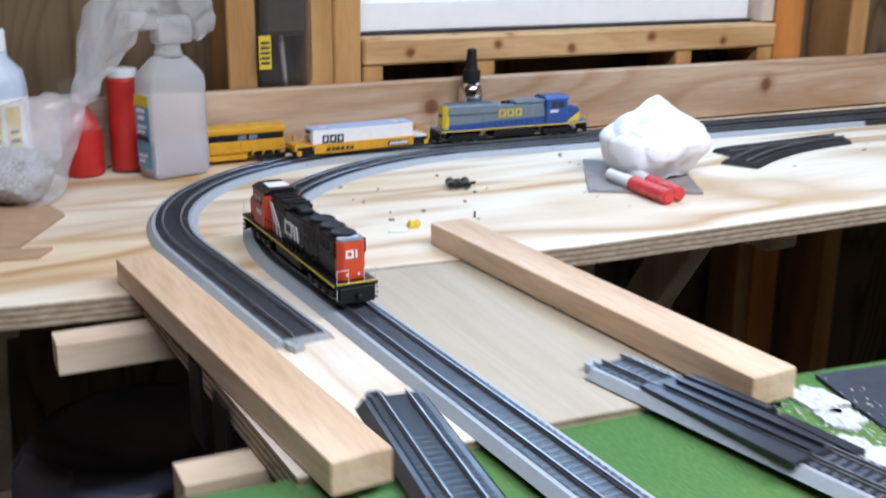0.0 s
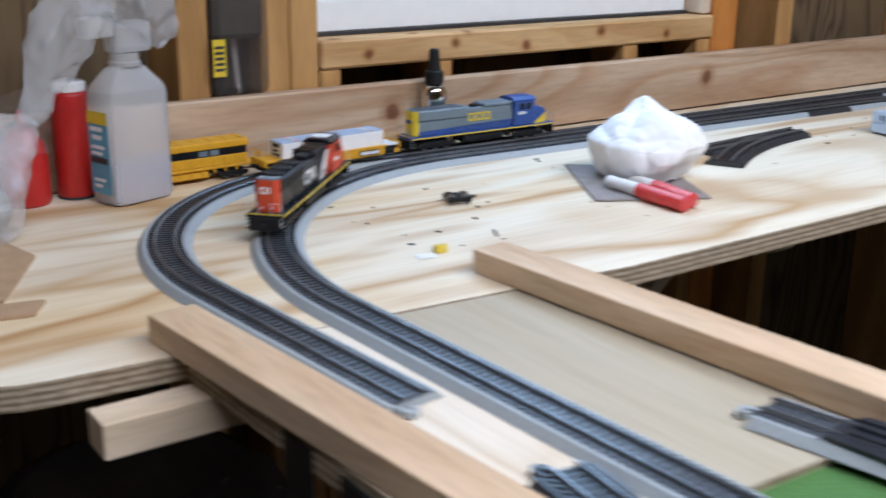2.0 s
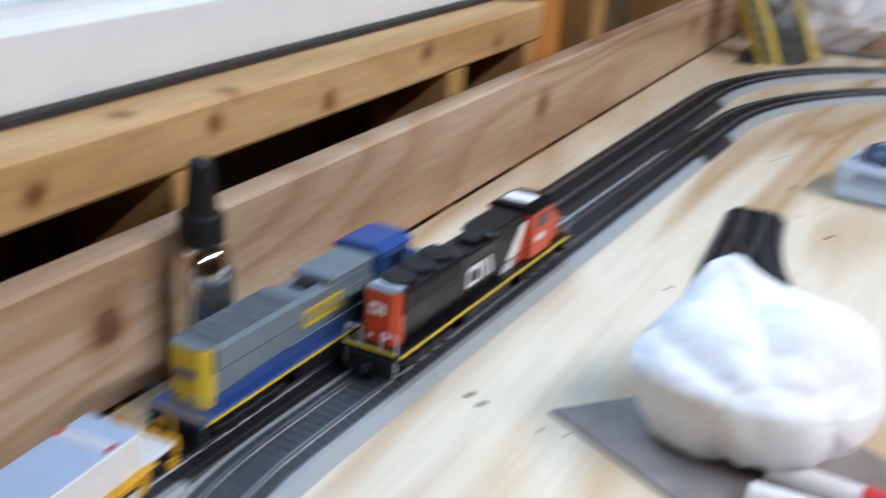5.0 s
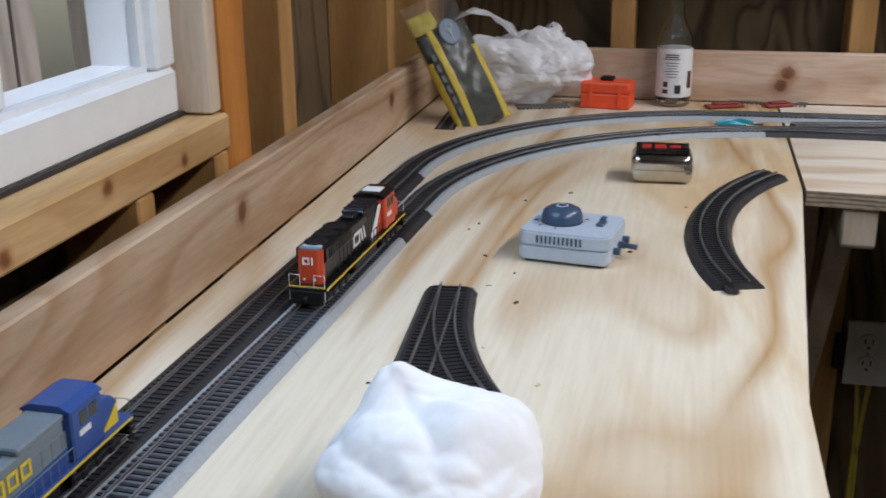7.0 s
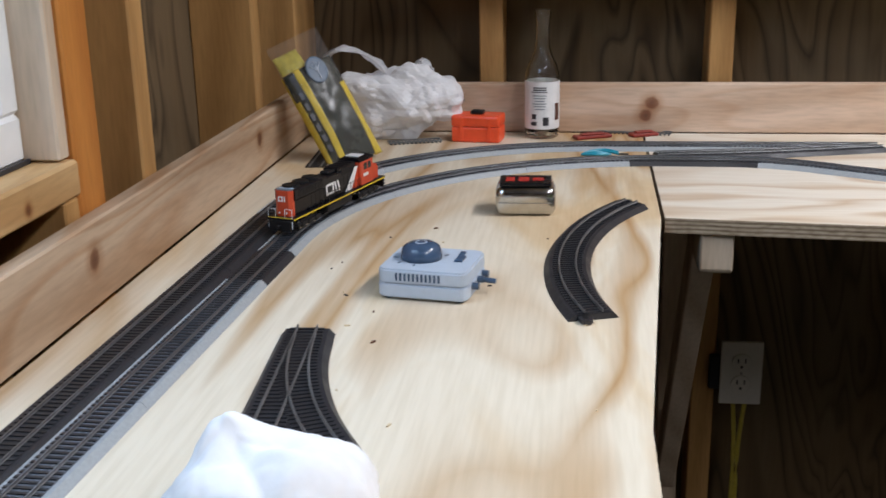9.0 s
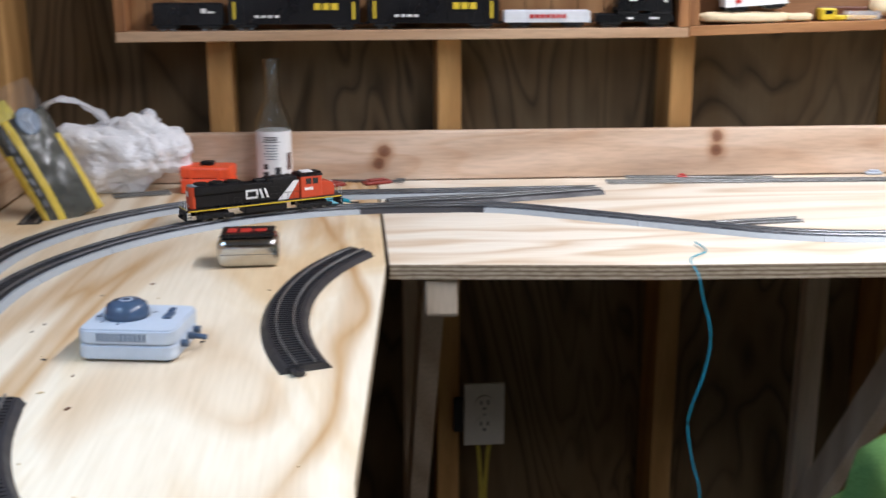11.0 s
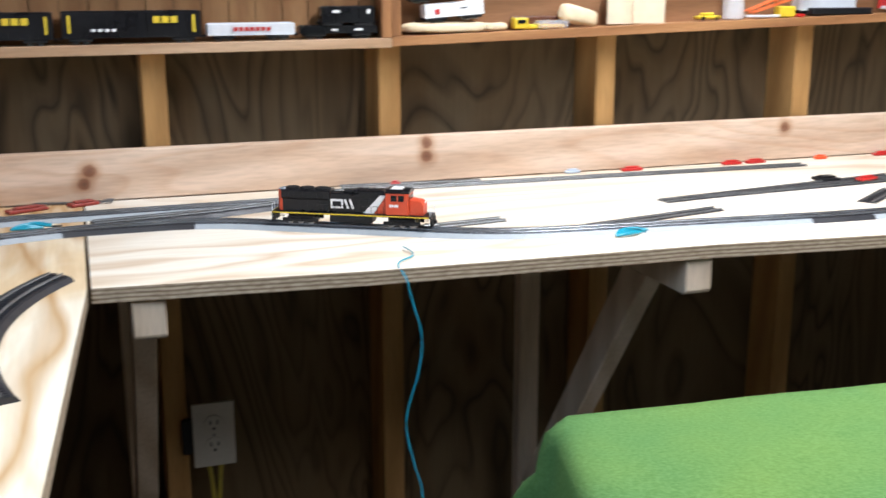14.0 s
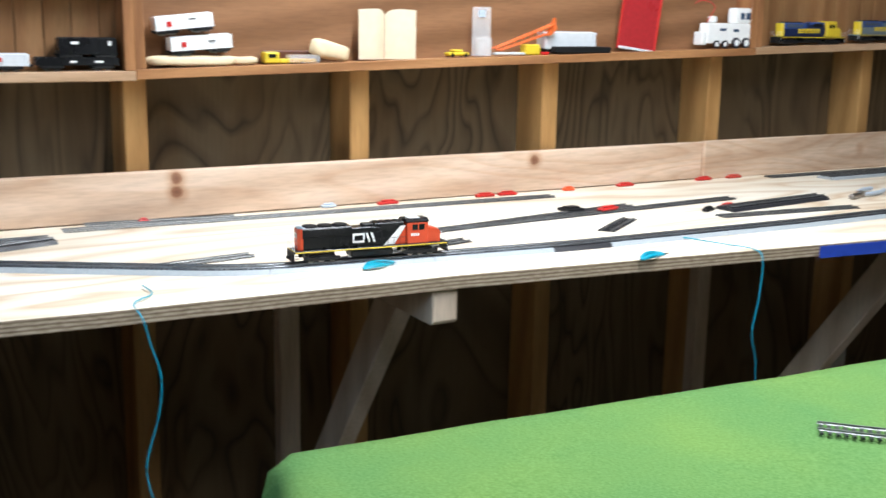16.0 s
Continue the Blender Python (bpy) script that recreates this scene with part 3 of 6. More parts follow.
# ---- table with the green mat ----
def mat_table():
    c, u, v = Vector((1.505, 0.918)), Vector((-0.991, 0.128)), Vector((-0.078, -0.997))
    m = Matrix(((u.x, v.x, 0, c.x), (u.y, v.y, 0, c.y), (0, 0, 1, 0), (0, 0, 0, 1)))
    t = thing("mat_table", "plain table under the green mat", "table", pose(1.0, 0.0, 0))
    part("tabletop", box(0.02, 0.02, T - 0.05, 0.88, 2.3, T - 0.018, m=m), OLD_PINE, t, world_space=True)
    for a in (0.08, 0.80):
        for d in (0.12, 2.2):
            part("leg", box(a, d, 0, a + 0.045, d + 0.045, T - 0.051, 0.003, m=m), OLD_PINE, t, world_space=True)
    bm = bmesh.new()
    nu, nv = 70, 130
    wu, wv = 0.90, 2.36
    drop = 0.14
    grid = []
    for i in range(nu + 1):
        row = []
        for j in range(nv + 1):
            a = -drop + (wu + 2 * drop) * i / nu
            d = -drop + (wv + 2 * drop) * j / nv
            ex, ey = max(0, -a, a - wu), max(0, -d, d - wv)
            over = math.hypot(ex, ey)
            r = 0.012
            z = T - 0.006 + 0.0012 * noise.noise(Vector((a * 9, d * 9, 0)))
            pa, pd = min(max(a, 0), wu), min(max(d, 0), wv)
            if over > 0:
                out = min(over, r) * 0.8 + 0.10 * max(0, over - r)
                if ex > 0 and ey > 0:
                    out += 0.03 * math.sin(6 * math.atan2(ex, ey)) * min(1, over / 0.08)
                out += 0.004 * math.sin(38 * (pa + pd)) * min(1, over / 0.1)
                pa += out * (ex / over) * (-1 if a < 0 else 1)
                pd += out * (ey / over) * (-1 if d < 0 else 1)
                z -= max(0, over - 0.5 * r)
            pd -= 0.046 * math.sin(math.pi * min(1, max(0, pa) / 0.86)) * max(0, 1 - max(0, pd) / 0.6)
            row.append(bm.verts.new((pa, pd, z)))
        grid.append(row)
    for i in range(nu):
        for j in range(nv):
            bm.faces.new((grid[i][j], grid[i + 1][j], grid[i + 1][j + 1], grid[i][j + 1]))
    bm.transform(m)
    bmesh.ops.recalc_face_normals(bm, faces=bm.faces)
    solo("grass_mat", bm, CLOTH, "green felt grass mat draped over the table", "mat", smooth=True)
    # painted road and plaster patches on the mat near the bridge
    def patch(name, pts, mat, label, cat):
        solo(name, prism(pts, T - 0.0055, T - 0.0035), mat, label, cat)
    patch("road_sheet", [(1.018, 1.014), (1.080, 1.006), (1.19, 0.985), (1.19, 0.90), (1.06, 0.905), (0.998, 0.935), (1.006, 0.968)], plain("asphalt_sheet", (0.030, 0.034, 0.048), 0.7, vary=0.2), "dark slate paper road piece on the mat", "sheet")
    plaster = plain("plaster", (0.50, 0.51, 0.49), 0.9, vary=0.2, scale=160, relief=0.4)
    rnd = random.Random(4)
    for px0, py0, rx, ry in ((0.992, 0.985, 0.014, 0.020), (0.985, 0.958, 0.013, 0.014), (0.962, 0.918, 0.018, 0.022), (0.975, 0.880, 0.020, 0.016)):
        outline = []
        for k in range(36):
            a = k * math.tau / 36
            r = 1 + 0.4 * noise.noise(Vector((2.2 * math.cos(a), 2.2 * math.sin(a), 40 * px0))) + rnd.uniform(-0.12, 0.12)
            outline.append((px0 + rx * r * math.cos(a), py0 + ry * r * math.sin(a)))
        patch("plaster_patch", outline, plaster, "rough pale plaster patch dried on the green mat", "patch")
    bm = bmesh.new()
    for k in range(260):
        x, y = rnd.gauss(0.975, 0.022), rnd.gauss(0.945, 0.035)
        bmesh.ops.create_icosphere(bm, subdivisions=1, radius=rnd.uniform(0.0004, 0.0011), matrix=pose(x, y, T - 0.0035))
    tagged(part("plaster_crumbs", bm, plaster), "white plaster crumbs scattered on the green mat", "crumbs", "", "stuff")


mat_table()


# ---- track ----
def fillet(corners):
    out = []
    for i, (x, y, r) in enumerate(corners):
        p = Vector((x, y))
        if r == 0:
            out.append(p)
            continue
        a, b = (Vector(corners[i - 1][:2]) - p).normalized(), (Vector(corners[i + 1][:2]) - p).normalized()
        half = a.angle(b) / 2
        c = p + (a + b).normalized() * r / math.sin(half)
        s, e = p + a * r / math.tan(half) - c, p + b * r / math.tan(half) - c
        a0 = math.atan2(s.y, s.x)
        da = (math.atan2(e.y, e.x) - a0 + math.pi) % math.tau - math.pi
        out += [c + r * Vector((math.cos(a0 + da * k / 24), math.sin(a0 + da * k / 24))) for k in range(25)]
    return out


class Line:
    def __init__(self, corners):
        self.p = fillet(corners)
        self.s = [0.0]
        for a, b in zip(self.p, self.p[1:]):
            self.s.append(self.s[-1] + (b - a).length)
        self.length = self.s[-1]

    def at(self, s):
        s = min(max(s, 0), self.length)
        i = 0
        while i < len(self.s) - 2 and self.s[i + 1] < s:
            i += 1
        d = self.p[i + 1] - self.p[i]
        return self.p[i] + d * ((s - self.s[i]) / max(1e-9, self.s[i + 1] - self.s[i]))

    def dir(self, s):
        return (self.at(s + 0.006) - self.at(s - 0.006)).normalized()


BED_H, TIE_H, RAIL_H = 0.0058, 0.0014, 0.0022
RAIL_TOP = T + BED_H + TIE_H + RAIL_H
tie_bm = box(-0.0014, -0.0145, 0, 0.0014, 0.0145, TIE_H)
TIE_MESH = bpy.data.meshes.new("tie")
tie_bm.to_mesh(TIE_MESH)
TIE_MESH.materials.append(TIE)


def sweep(line, s0, s1, section, step=0.008):
    """A closed section of (side, height) swept along part of a line."""
    bm = bmesh.new()
    n = max(1, int((s1 - s0) / step))
    rings = []
    for k in range(n + 1):
        s = s0 + (s1 - s0) * k / n
        p, d = line.at(s), line.dir(s)
        rings.append([bm.verts.new((p.x - d.y * a, p.y + d.x * a, z)) for a, z in section])
    m = len(section)
    for a, b in zip(rings, rings[1:]):
        for k in range(m):
            bm.faces.new((a[k], a[(k + 1) % m], b[(k + 1) % m], b[k]))
    bm.faces.new(rings[0])
    bm.faces.new(rings[-1][::-1])
    bmesh.ops.recalc_face_normals(bm, faces=bm.faces)
    return bm


def track(line, s0, s1, bed, label, base=T, roadbed=True, rail=RAIL, pitch=0.0064, joiner=False, group="track sections", into=None):
    mid = line.at((s0 + s1) / 2)
    t = into or thing("track_section", label, "track", pose(mid.x, mid.y, base), group=group)
    h = BED_H if roadbed else 0.0002
    if roadbed:
        part("roadbed", sweep(line, s0 + 0.0003, s1 - 0.0003, [(-0.0232, base + 0.0002), (-0.0182, base + h), (0.0182, base + h), (0.0232, base + 0.0002)]), bed, t, world_space=True)
        part("tie_bed", sweep(line, s0 + 0.0006, s1 - 0.0006, [(-0.0150, base + h + 0.0001), (-0.0148, base + h + 0.0005), (0.0148, base + h + 0.0005), (0.0150, base + h + 0.0001)]), BED_DARK if bed is BED_GREY else bed, t, world_space=True)
    z = base + h + TIE_H
    for side in (-0.00825, 0.00825):
        sec = [(side - 0.0011, z), (side - 0.0004, z + 0.0006), (side - 0.0006, z + RAIL_H), (side + 0.0006, z + RAIL_H), (side + 0.0004, z + 0.0006), (side + 0.0011, z)]
        part("rail", sweep(line, s0, s1, sec), rail, t, world_space=True)
    inv = root_pose(t).inverted()
    n = int((s1 - s0) / pitch)
    for k in range(n):
        s = s0 + (k + 0.5) * (s1 - s0) / n
        p, d = line.at(s), line.dir(s)
        ob = new("tie", TIE_MESH)
        ob.parent = t
        ob.matrix_basis = inv @ Matrix.Translation((p.x, p.y, base + h)) @ Matrix.Rotation(math.atan2(d.y, d.x), 4, "Z")
    if joiner:
        for s, sg in ((s0, -1), (s1, 1)):
            p, d = line.at(s), line.dir(s)
            m = Matrix.Translation((p.x, p.y, base)) @ Matrix.Rotation(math.atan2(d.y, d.x), 4, "Z")
            hook = [(-0.003, -0.0055), (0.008, -0.0055), (0.012, -0.0030), (0.012, 0.0030), (0.009, 0.0055), (0.004, 0.0055), (0.004, 0.0025), (0.0078, 0.0015), (0.0078, -0.0015), (-0.003, -0.0025)]
            bm = prism(hook, 0.001, 0.0048, m=m @ pose(0, 0.009, 0, 0, 0, 0 if sg > 0 else 180))
            part("joiner_tab", bm, bed, t, world_space=True)
    return t


INNER = Line([(0.827, 0.40, 0), (0.757, 1.719, 0.335), (2.298, 1.662, 0.435), (2.293, 1.10, 0.25), (2.085, 0.745, 0.35), (2.036, 0.25, 1.0), (2.024, -0.20, 1.5), (2.05, -1.5, 0)])
OUTER = Line([(0.731, 1.190, 0), (0.679, 1.752, 0.285), (2.385, 1.714, 0.40), (2.398, 0.935, 0)])


def lay(line, cuts, label):
    for (a, ca), (b, _) in zip(cuts, cuts[1:]):
        track(line, a, b, BED_BLACK if ca == "k" else BED_GREY, label + (" on black roadbed" if ca == "k" else " on grey roadbed"), joiner=(a == 0 and line is OUTER))


lay(INNER, [(0.0, "g"), (0.23, "g"), (0.46, "g"), (0.69, "g"), (0.92, "g"), (1.15, "g"), (1.38, "g"), (1.61, "g"), (1.84, "g"), (2.118, "k"), (2.213, "g"), (2.35, "g"), (2.49, "g"), (2.72, "g"), (2.875, "k"), (3.055, "g"), (3.28, "g"), (3.51, "g"), (3.74, "g"), (3.93, "k"), (4.03, "g"), (4.26, "g"), (4.49, "g"), (4.72, "g"), (INNER.length, "g")], "nickel silver train track")
lay(OUTER, [(0.0, "g"), (0.21, "g"), (0.42, "g"), (0.63, "g"), (0.80, "k"), (1.03, "k"), (1.26, "k"), (1.49, "k"), (1.70, "g"), (1.93, "g"), (2.16, "g"), (OUTER.length, "g")], "nickel silver train track")

# loose track
def loose(corners, label, bed=BED_BLACK, roadbed=True, rail=RAIL_DULL, base=T, joiner=False, into=None):
    ln = Line(corners)
    return track(ln, 0, ln.length, bed, label, base, roadbed, rail, joiner=joiner, group="loose track", into=into)


loose([(1.660, 1.350, 0), (1.862, 1.416, 0.44), (2.050, 1.302, 0)], "curved black roadbed track piece lying loose", joiner=True)
switch = loose([(1.405, 1.574, 0), (1.607, 1.590, 0)], "black turnout with two branches lying on the table")
loose([(1.378, 1.516, 0), (1.48, 1.574, 0.42), (1.590, 1.588, 0)], "", base=T + 0.0004, into=switch)
loose([(0.694, 0.62, 0), (0.748, 1.078, 0)], "near-black roadbed track piece lying on the bridge", TURNOUT_DARK, rail=RAIL, joiner=True)
rerailer = loose([(0.945, 0.80, 0), (0.896, 1.068, 0)], "grey roadbed track piece with a near-black rerailer plate", BED_GREY, joiner=True)
part("rerailer_plate", prism([(0.8865, 1.024), (0.917, 1.026), (0.930, 0.968), (0.936, 0.914), (0.900, 0.908)], T + 0.0066, T + 0.0090, bevel=0.0004), TURNOUT_DARK, rerailer, "near-black plastic rerailer plate", world_space=True)
part("rerailer_wing", prism([(0.9175, 1.024), (0.926, 1.020), (0.9385, 0.962), (0.9315, 0.964)], T + 0.0004, T + 0.0104, bevel=0.0006), TURNOUT_DARK, rerailer, world_space=True)
part("rerailer_wing", prism([(0.9325, 0.960), (0.940, 0.958), (0.948, 0.905), (0.938, 0.905)], T + 0.0004, T + 0.0086, bevel=0.0006), TURNOUT_DARK, rerailer, world_space=True)
for k in (-0.0055, 0.0055):
    part("guide_rib", box(-0.052, -0.0010, T + 0.0091, 0.052, 0.0010, T + 0.0112, m=Matrix.Translation((0.9135 + k, 0.966 + k * 0.18, 0)) @ Matrix.Rotation(math.atan2(0.268, -0.049), 4, "Z")), TURNOUT_DARK, rerailer, world_space=True)
loose([(2.325, 1.255, 0), (2.350, 1.10, 0.6), (2.398, 0.93, 0)], "black turnout branch between the loops")
for a, b in (((2.16, 0.895), (2.185, 0.70)), ((2.10, 0.605), (2.148, 0.37)), ((2.115, 0.13), (2.19, 0.02)), ((2.14, -0.14), (2.11, -0.45)), ((2.53, 1.375), (2.505, 1.22)), ((2.47, 0.90), (2.445, 0.0)), ((2.505, 0.86), (2.48, 0.62)), ((2.225, 0.42), (2.30, -0.07)), ((2.235, 0.36), (2.285, -0.31)), ((2.47, -0.60), (2.45, -1.2)), ((2.40, 1.745), (2.24, 1.735)), ((2.415, 1.66), (2.44, 1.58))):
    loose([(*a, 0), (*b, 0)], "bare flexible track strip lying on the table", roadbed=False)
loose([(2.185, -0.195, 0), (2.215, -0.475, 0)], "straight black roadbed track piece lying loose")
loose([(2.40, -0.70, 0), (2.40, -1.1, 0)], "grey roadbed track piece lying loose", BED_GREY)
loose([(1.350, 0.505, 0), (1.20, 0.36, 0)], "short bare track strip on the green mat", roadbed=False, base=T - 0.0035)


# ---- rolling stock ----
def wheelset_truck(parent, x, axles, wheel=0.0058, frame_mat=BLACK_MATT):
    bm = None
    for sy in (-1, 1):
        bm = box(x - axles * 0.0085, sy * 0.0125 - 0.0012, 0.0035, x + axles * 0.0085, sy * 0.0125 + 0.0012, 0.0085, 0.0008, bm=bm)
        for k in range(axles):
            cx = x + (k - (axles - 1) / 2) * 0.0150
            bm = box(cx - 0.0028, sy * 0.0125 - 0.0022, 0.0030, cx + 0.0028, sy * 0.0125 + 0.0022, 0.0085, 0.0006, bm=bm)
    bm = box(x - axles * 0.006, -0.012, 0.007, x + axles * 0.006, 0.012, 0.0115, 0.001, bm=bm)
    tr = part("truck", bm, frame_mat, parent)
    for k in range(axles):
        cx = x + (k - (axles - 1) / 2) * 0.0150
        for sy in (-1, 1):
            w = lathe([(wheel, 0), (wheel, 0.0012), (wheel * 0.93, 0.0020), (wheel * 0.4, 0.0016)], 16, m=Matrix.Translation((cx, sy * 0.0088, wheel)) @ Matrix.Rotation(radians(90 if sy < 0 else -90), 4, "X"))
            part("wheel", w, STEEL, tr)


def rail_parts(parent, half, side_y, z0, z1, mat):
    """Handrails along both walkways, on stanchions, and the end rails."""
    for sy in (-1, 1):
        bm = None
        bm = tube([(-half, sy * side_y, z1), (half, sy * side_y, z1)], 0.00035, 5, bm)
        n = 11
        for k in range(n + 1):
            x = -half + 2 * half * k / n
            bm = tube([(x, sy * side_y, z0), (x, sy * side_y, z1)], 0.0003, 4, bm)
        part("handrail", bm, mat, parent)


def diesel(name, label, m, L, paint, style, group=""):
    """A six-axle diesel: x ahead, z up from the rail head."""
    t = thing(name, label, "model train", m, group)
    h = L / 2
    deck0, deck1 = 0.0145, 0.0175
    part("walkway", box(-h, -0.0165, deck0, h, 0.0165, deck1, 0.0006), paint["deck"], t)
    for sy in (-1, 1):
        part("sill_stripe", box(-h + 0.002, sy * 0.0166 - 0.0003, deck1 - 0.0022, h - 0.002, sy * 0.0166 + 0.0003, deck1 - 0.0008), paint["stripe"], t)
    part("fuel_tank", box(-0.030, -0.0135, 0.004, 0.030, 0.0135, 0.0142, 0.003, seg=2), BLACK_MATT, t)
    for x in (-h * 0.64, h * 0.64):
        wheelset_truck(t, x, 3)
    hood = part("long_hood", box(-h + 0.012, -0.0105, deck1, h - 0.062, 0.0105, 0.0440, 0.0012), paint["hood"], t)
    for k in range(12):
        x = -h + 0.05 + k * 0.0095
        for sy in (-1, 1):
            part("hood_door", box(x, sy * 0.0105 - 0.0003, deck1 + 0.004, x + 0.0082, sy * 0.0105 + 0.0003, 0.037, 0.0002), paint["hood"], hood)
    rad = part("radiator_section", prism([(-0.0128, 0.036), (-0.0128, 0.0455), (-0.0108, 0.0470), (0.0108, 0.0470), (0.0128, 0.0455), (0.0128, 0.036), (0.0106, 0.0335), (-0.0106, 0.0335)], 0, 0.068, m=Matrix.Translation((-h + 0.0135, 0, 0)) @ Matrix(((0, 0, 1, 0), (1, 0, 0, 0), (0, 1, 0, 0), (0, 0, 0, 1)))), paint["top"], t)
    if style == "fans":
        for k in range(3):
            part("roof_fan", lathe([(0.0098, 0), (0.0098, 0.0022), (0.0085, 0.0028), (0.003, 0.0022)], 20, m=pose(-h + 0.026 + k * 0.021, 0, 0.0468)), BLACK_MATT, rad)
        for sy in (-1, 1):
            part("radiator_grille", box(-h + 0.020, sy * 0.0129 - 0.0003, 0.0370, -h + 0.074, sy * 0.0129 + 0.0003, 0.0448, 0.0002), GRILLE if paint["top"] is not BLACK else BLACK_MATT, rad)
            for k in range(8):
                part("grille_bar", box(-h + 0.024 + k * 0.0066, sy * 0.0132 - 0.0003, 0.0370, -h + 0.0248 + k * 0.0066, sy * 0.0132 + 0.0003, 0.0448), paint["top"], rad)
            part("filter_louvre", box(h - 0.100, sy * 0.0106 - 0.0003, 0.0385, h - 0.072, sy * 0.0106 + 0.0004, 0.0460, 0.0002), BLACK_MATT, t)
        for k in range(4):
            part("filter_roof_rib", box(h - 0.104 + k * 0.0098, -0.0098, 0.0486, h - 0.0985 + k * 0.0098, 0.0098, 0.0494, 0.0003), paint["top"], t)
        part("exhaust_silencer", box(-0.012, -0.006, 0.0438, 0.012, 0.006, 0.0478, 0.0012), BLACK_MATT, t)
        part("inertial_filter", box(h - 0.108, -0.0105, 0.0438, h - 0.064, 0.0105, 0.0485, 0.0014), paint["top"], t)
        for x in (0.022, 0.034):
            part("dynamic_brake_fan", lathe([(0.0055, 0), (0.0055, 0.002), (0.003, 0.0024)], 16, m=pose(x - 0.006, 0, 0.0438)), BLACK_MATT, t)
    else:
        for k in range(5):
            part("radiator_grille", box(-h + 0.016 + k * 0.0125, -0.0100, 0.0470, -h + 0.0265 + k * 0.0125, 0.0100, 0.0476, 0.0002), GRILLE, rad)
        part("exhaust_box", box(-0.012, -0.004, 0.0438, -0.002, 0.004, 0.0470, 0.0008), BLACK_MATT, t)
        for y in (-0.004, 0.004):
            part("roof_vent", lathe([(0.0028, 0), (0.0028, 0.0022)], 12, m=pose(0.010, y, 0.0438)), BLACK_MATT, t)
        part("equipment_blower", box(h - 0.105, -0.0118, 0.0438, h - 0.0625, 0.0118, 0.0480, 0.001), paint["top"], t)
    end = [(0.0, -0.0070), (0.0, 0.0070), (0.0035, 0.0108), (0.0075, 0.0108), (0.0075, -0.0108), (0.0035, -0.0108)]
    rear = part("rear_end", prism(end, deck1, 0.0462, m=Matrix.Translation((-h + 0.0075, 0, 0)), bevel=0.0004), paint["rear"], t, paint.get("rear_label", ""))
    # grey top plate paints in the sky's reflection on the hood end
    part("rear_top_sheen", prism([(x + 0.0003 if x == 0 else x, y * 0.93) for x, y in end], 0.0464, 0.0472, m=Matrix.Translation((-h + 0.0078, 0, 0))), GREY, rear)
    for sy in (-1, 1):
        part("rear_marker", lathe([(0.0012, 0), (0.0010, 0.0006)], 10, m=Matrix.Translation((-h + 0.0074, sy * 0.0045, 0.0215)) @ Matrix.Rotation(radians(-90), 4, "Y")), paint["rails"], rear)
    part("rear_sill", box(-h + 0.0004, -0.0152, deck1 - 0.0006, -h + 0.0012, 0.0152, deck1 + 0.0006), paint["stripe"], rear)
    cab = part("cab", box(h - 0.0615, -0.0155, deck1, h - 0.030, 0.0155, 0.0475, 0.0012), paint["cab"], t)
    part("cab_roof", prism([(-0.0155, 0), (-0.0155, 0.0012), (-0.009, 0.0046), (0.009, 0.0046), (0.0155, 0.0012), (0.0155, 0)], 0, 0.0335, m=Matrix.Translation((h - 0.0625, 0, 0.0472)) @ Matrix(((0, 0, 1, 0), (1, 0, 0, 0), (0, 1, 0, 0), (0, 0, 0, 1)))), paint["roof"], cab)
    for sy in (-1, 1):
        for a, b in ((h - 0.054, h - 0.046), (h - 0.044, h - 0.036)):
            part("cab_window", box(a, sy * 0.0155 - 0.0003, 0.0365, b, sy * 0.0155 + 0.0004, 0.0445, 0.0002), PANE_DARK, cab)
        part("windscreen", box(h - 0.0303, 0.002 if sy > 0 else -0.0125, 0.0365, h - 0.0297, 0.0125 if sy > 0 else -0.002, 0.0445), PANE_DARK, cab)
    nose = part("nose", prism([(0, deck1), (0, 0.0385), (0.015, 0.0365), (0.0195, 0.0320), (0.0195, deck1)], -0.0120, 0.0120, m=Matrix.Translation((h - 0.0298, 0, 0)) @ Matrix(((1, 0, 0, 0), (0, 0, -1, 0), (0, 1, 0, 0), (0, 0, 0, 1))), bevel=0.0007), paint["nose"], t)
    part("headlight", box(h - 0.0107, -0.003, 0.0335, h - 0.0098, 0.003, 0.0355), WHITE, nose)
    for sx in (-1, 1):
        part("plow", box(sx * h - 0.001, -0.0135, 0.003, sx * h + 0.0015, 0.0135, deck0, 0.0005), BLACK_MATT, t)
        part("coupler", box(sx * h + (0 if sx > 0 else -0.006), -0.0016, 0.0065, sx * h + (0.006 if sx > 0 else 0), 0.0016, 0.0105, 0.0008), BLACK_MATT, t)
        bm = None
        for sy in (-1, 1):
            bm = tube([(sx * (h - 0.001), sy * 0.0150, 0.006), (sx * (h - 0.001), sy * 0.0150, 0.0275), (sx * (h - 0.001), sy * 0.006, 0.0275), (sx * (h - 0.001), sy * 0.006, deck1)], 0.00045, 5, bm)
        part("end_handrail", bm, paint["rails"], t)
        for sy in (-1, 1):
            for k in range(3):
                part("step", box(sx * (h - 0.004) - 0.003, sy * 0.0158 - 0.001, 0.004 + k * 0.0038, sx * (h - 0.004) + 0.003, sy * 0.0158 + 0.001, 0.0048 + k * 0.0038), BLACK_MATT, t)
    rail_parts(t, h - 0.064, 0.0162, deck1, 0.0285, paint["siderails"])
    return t


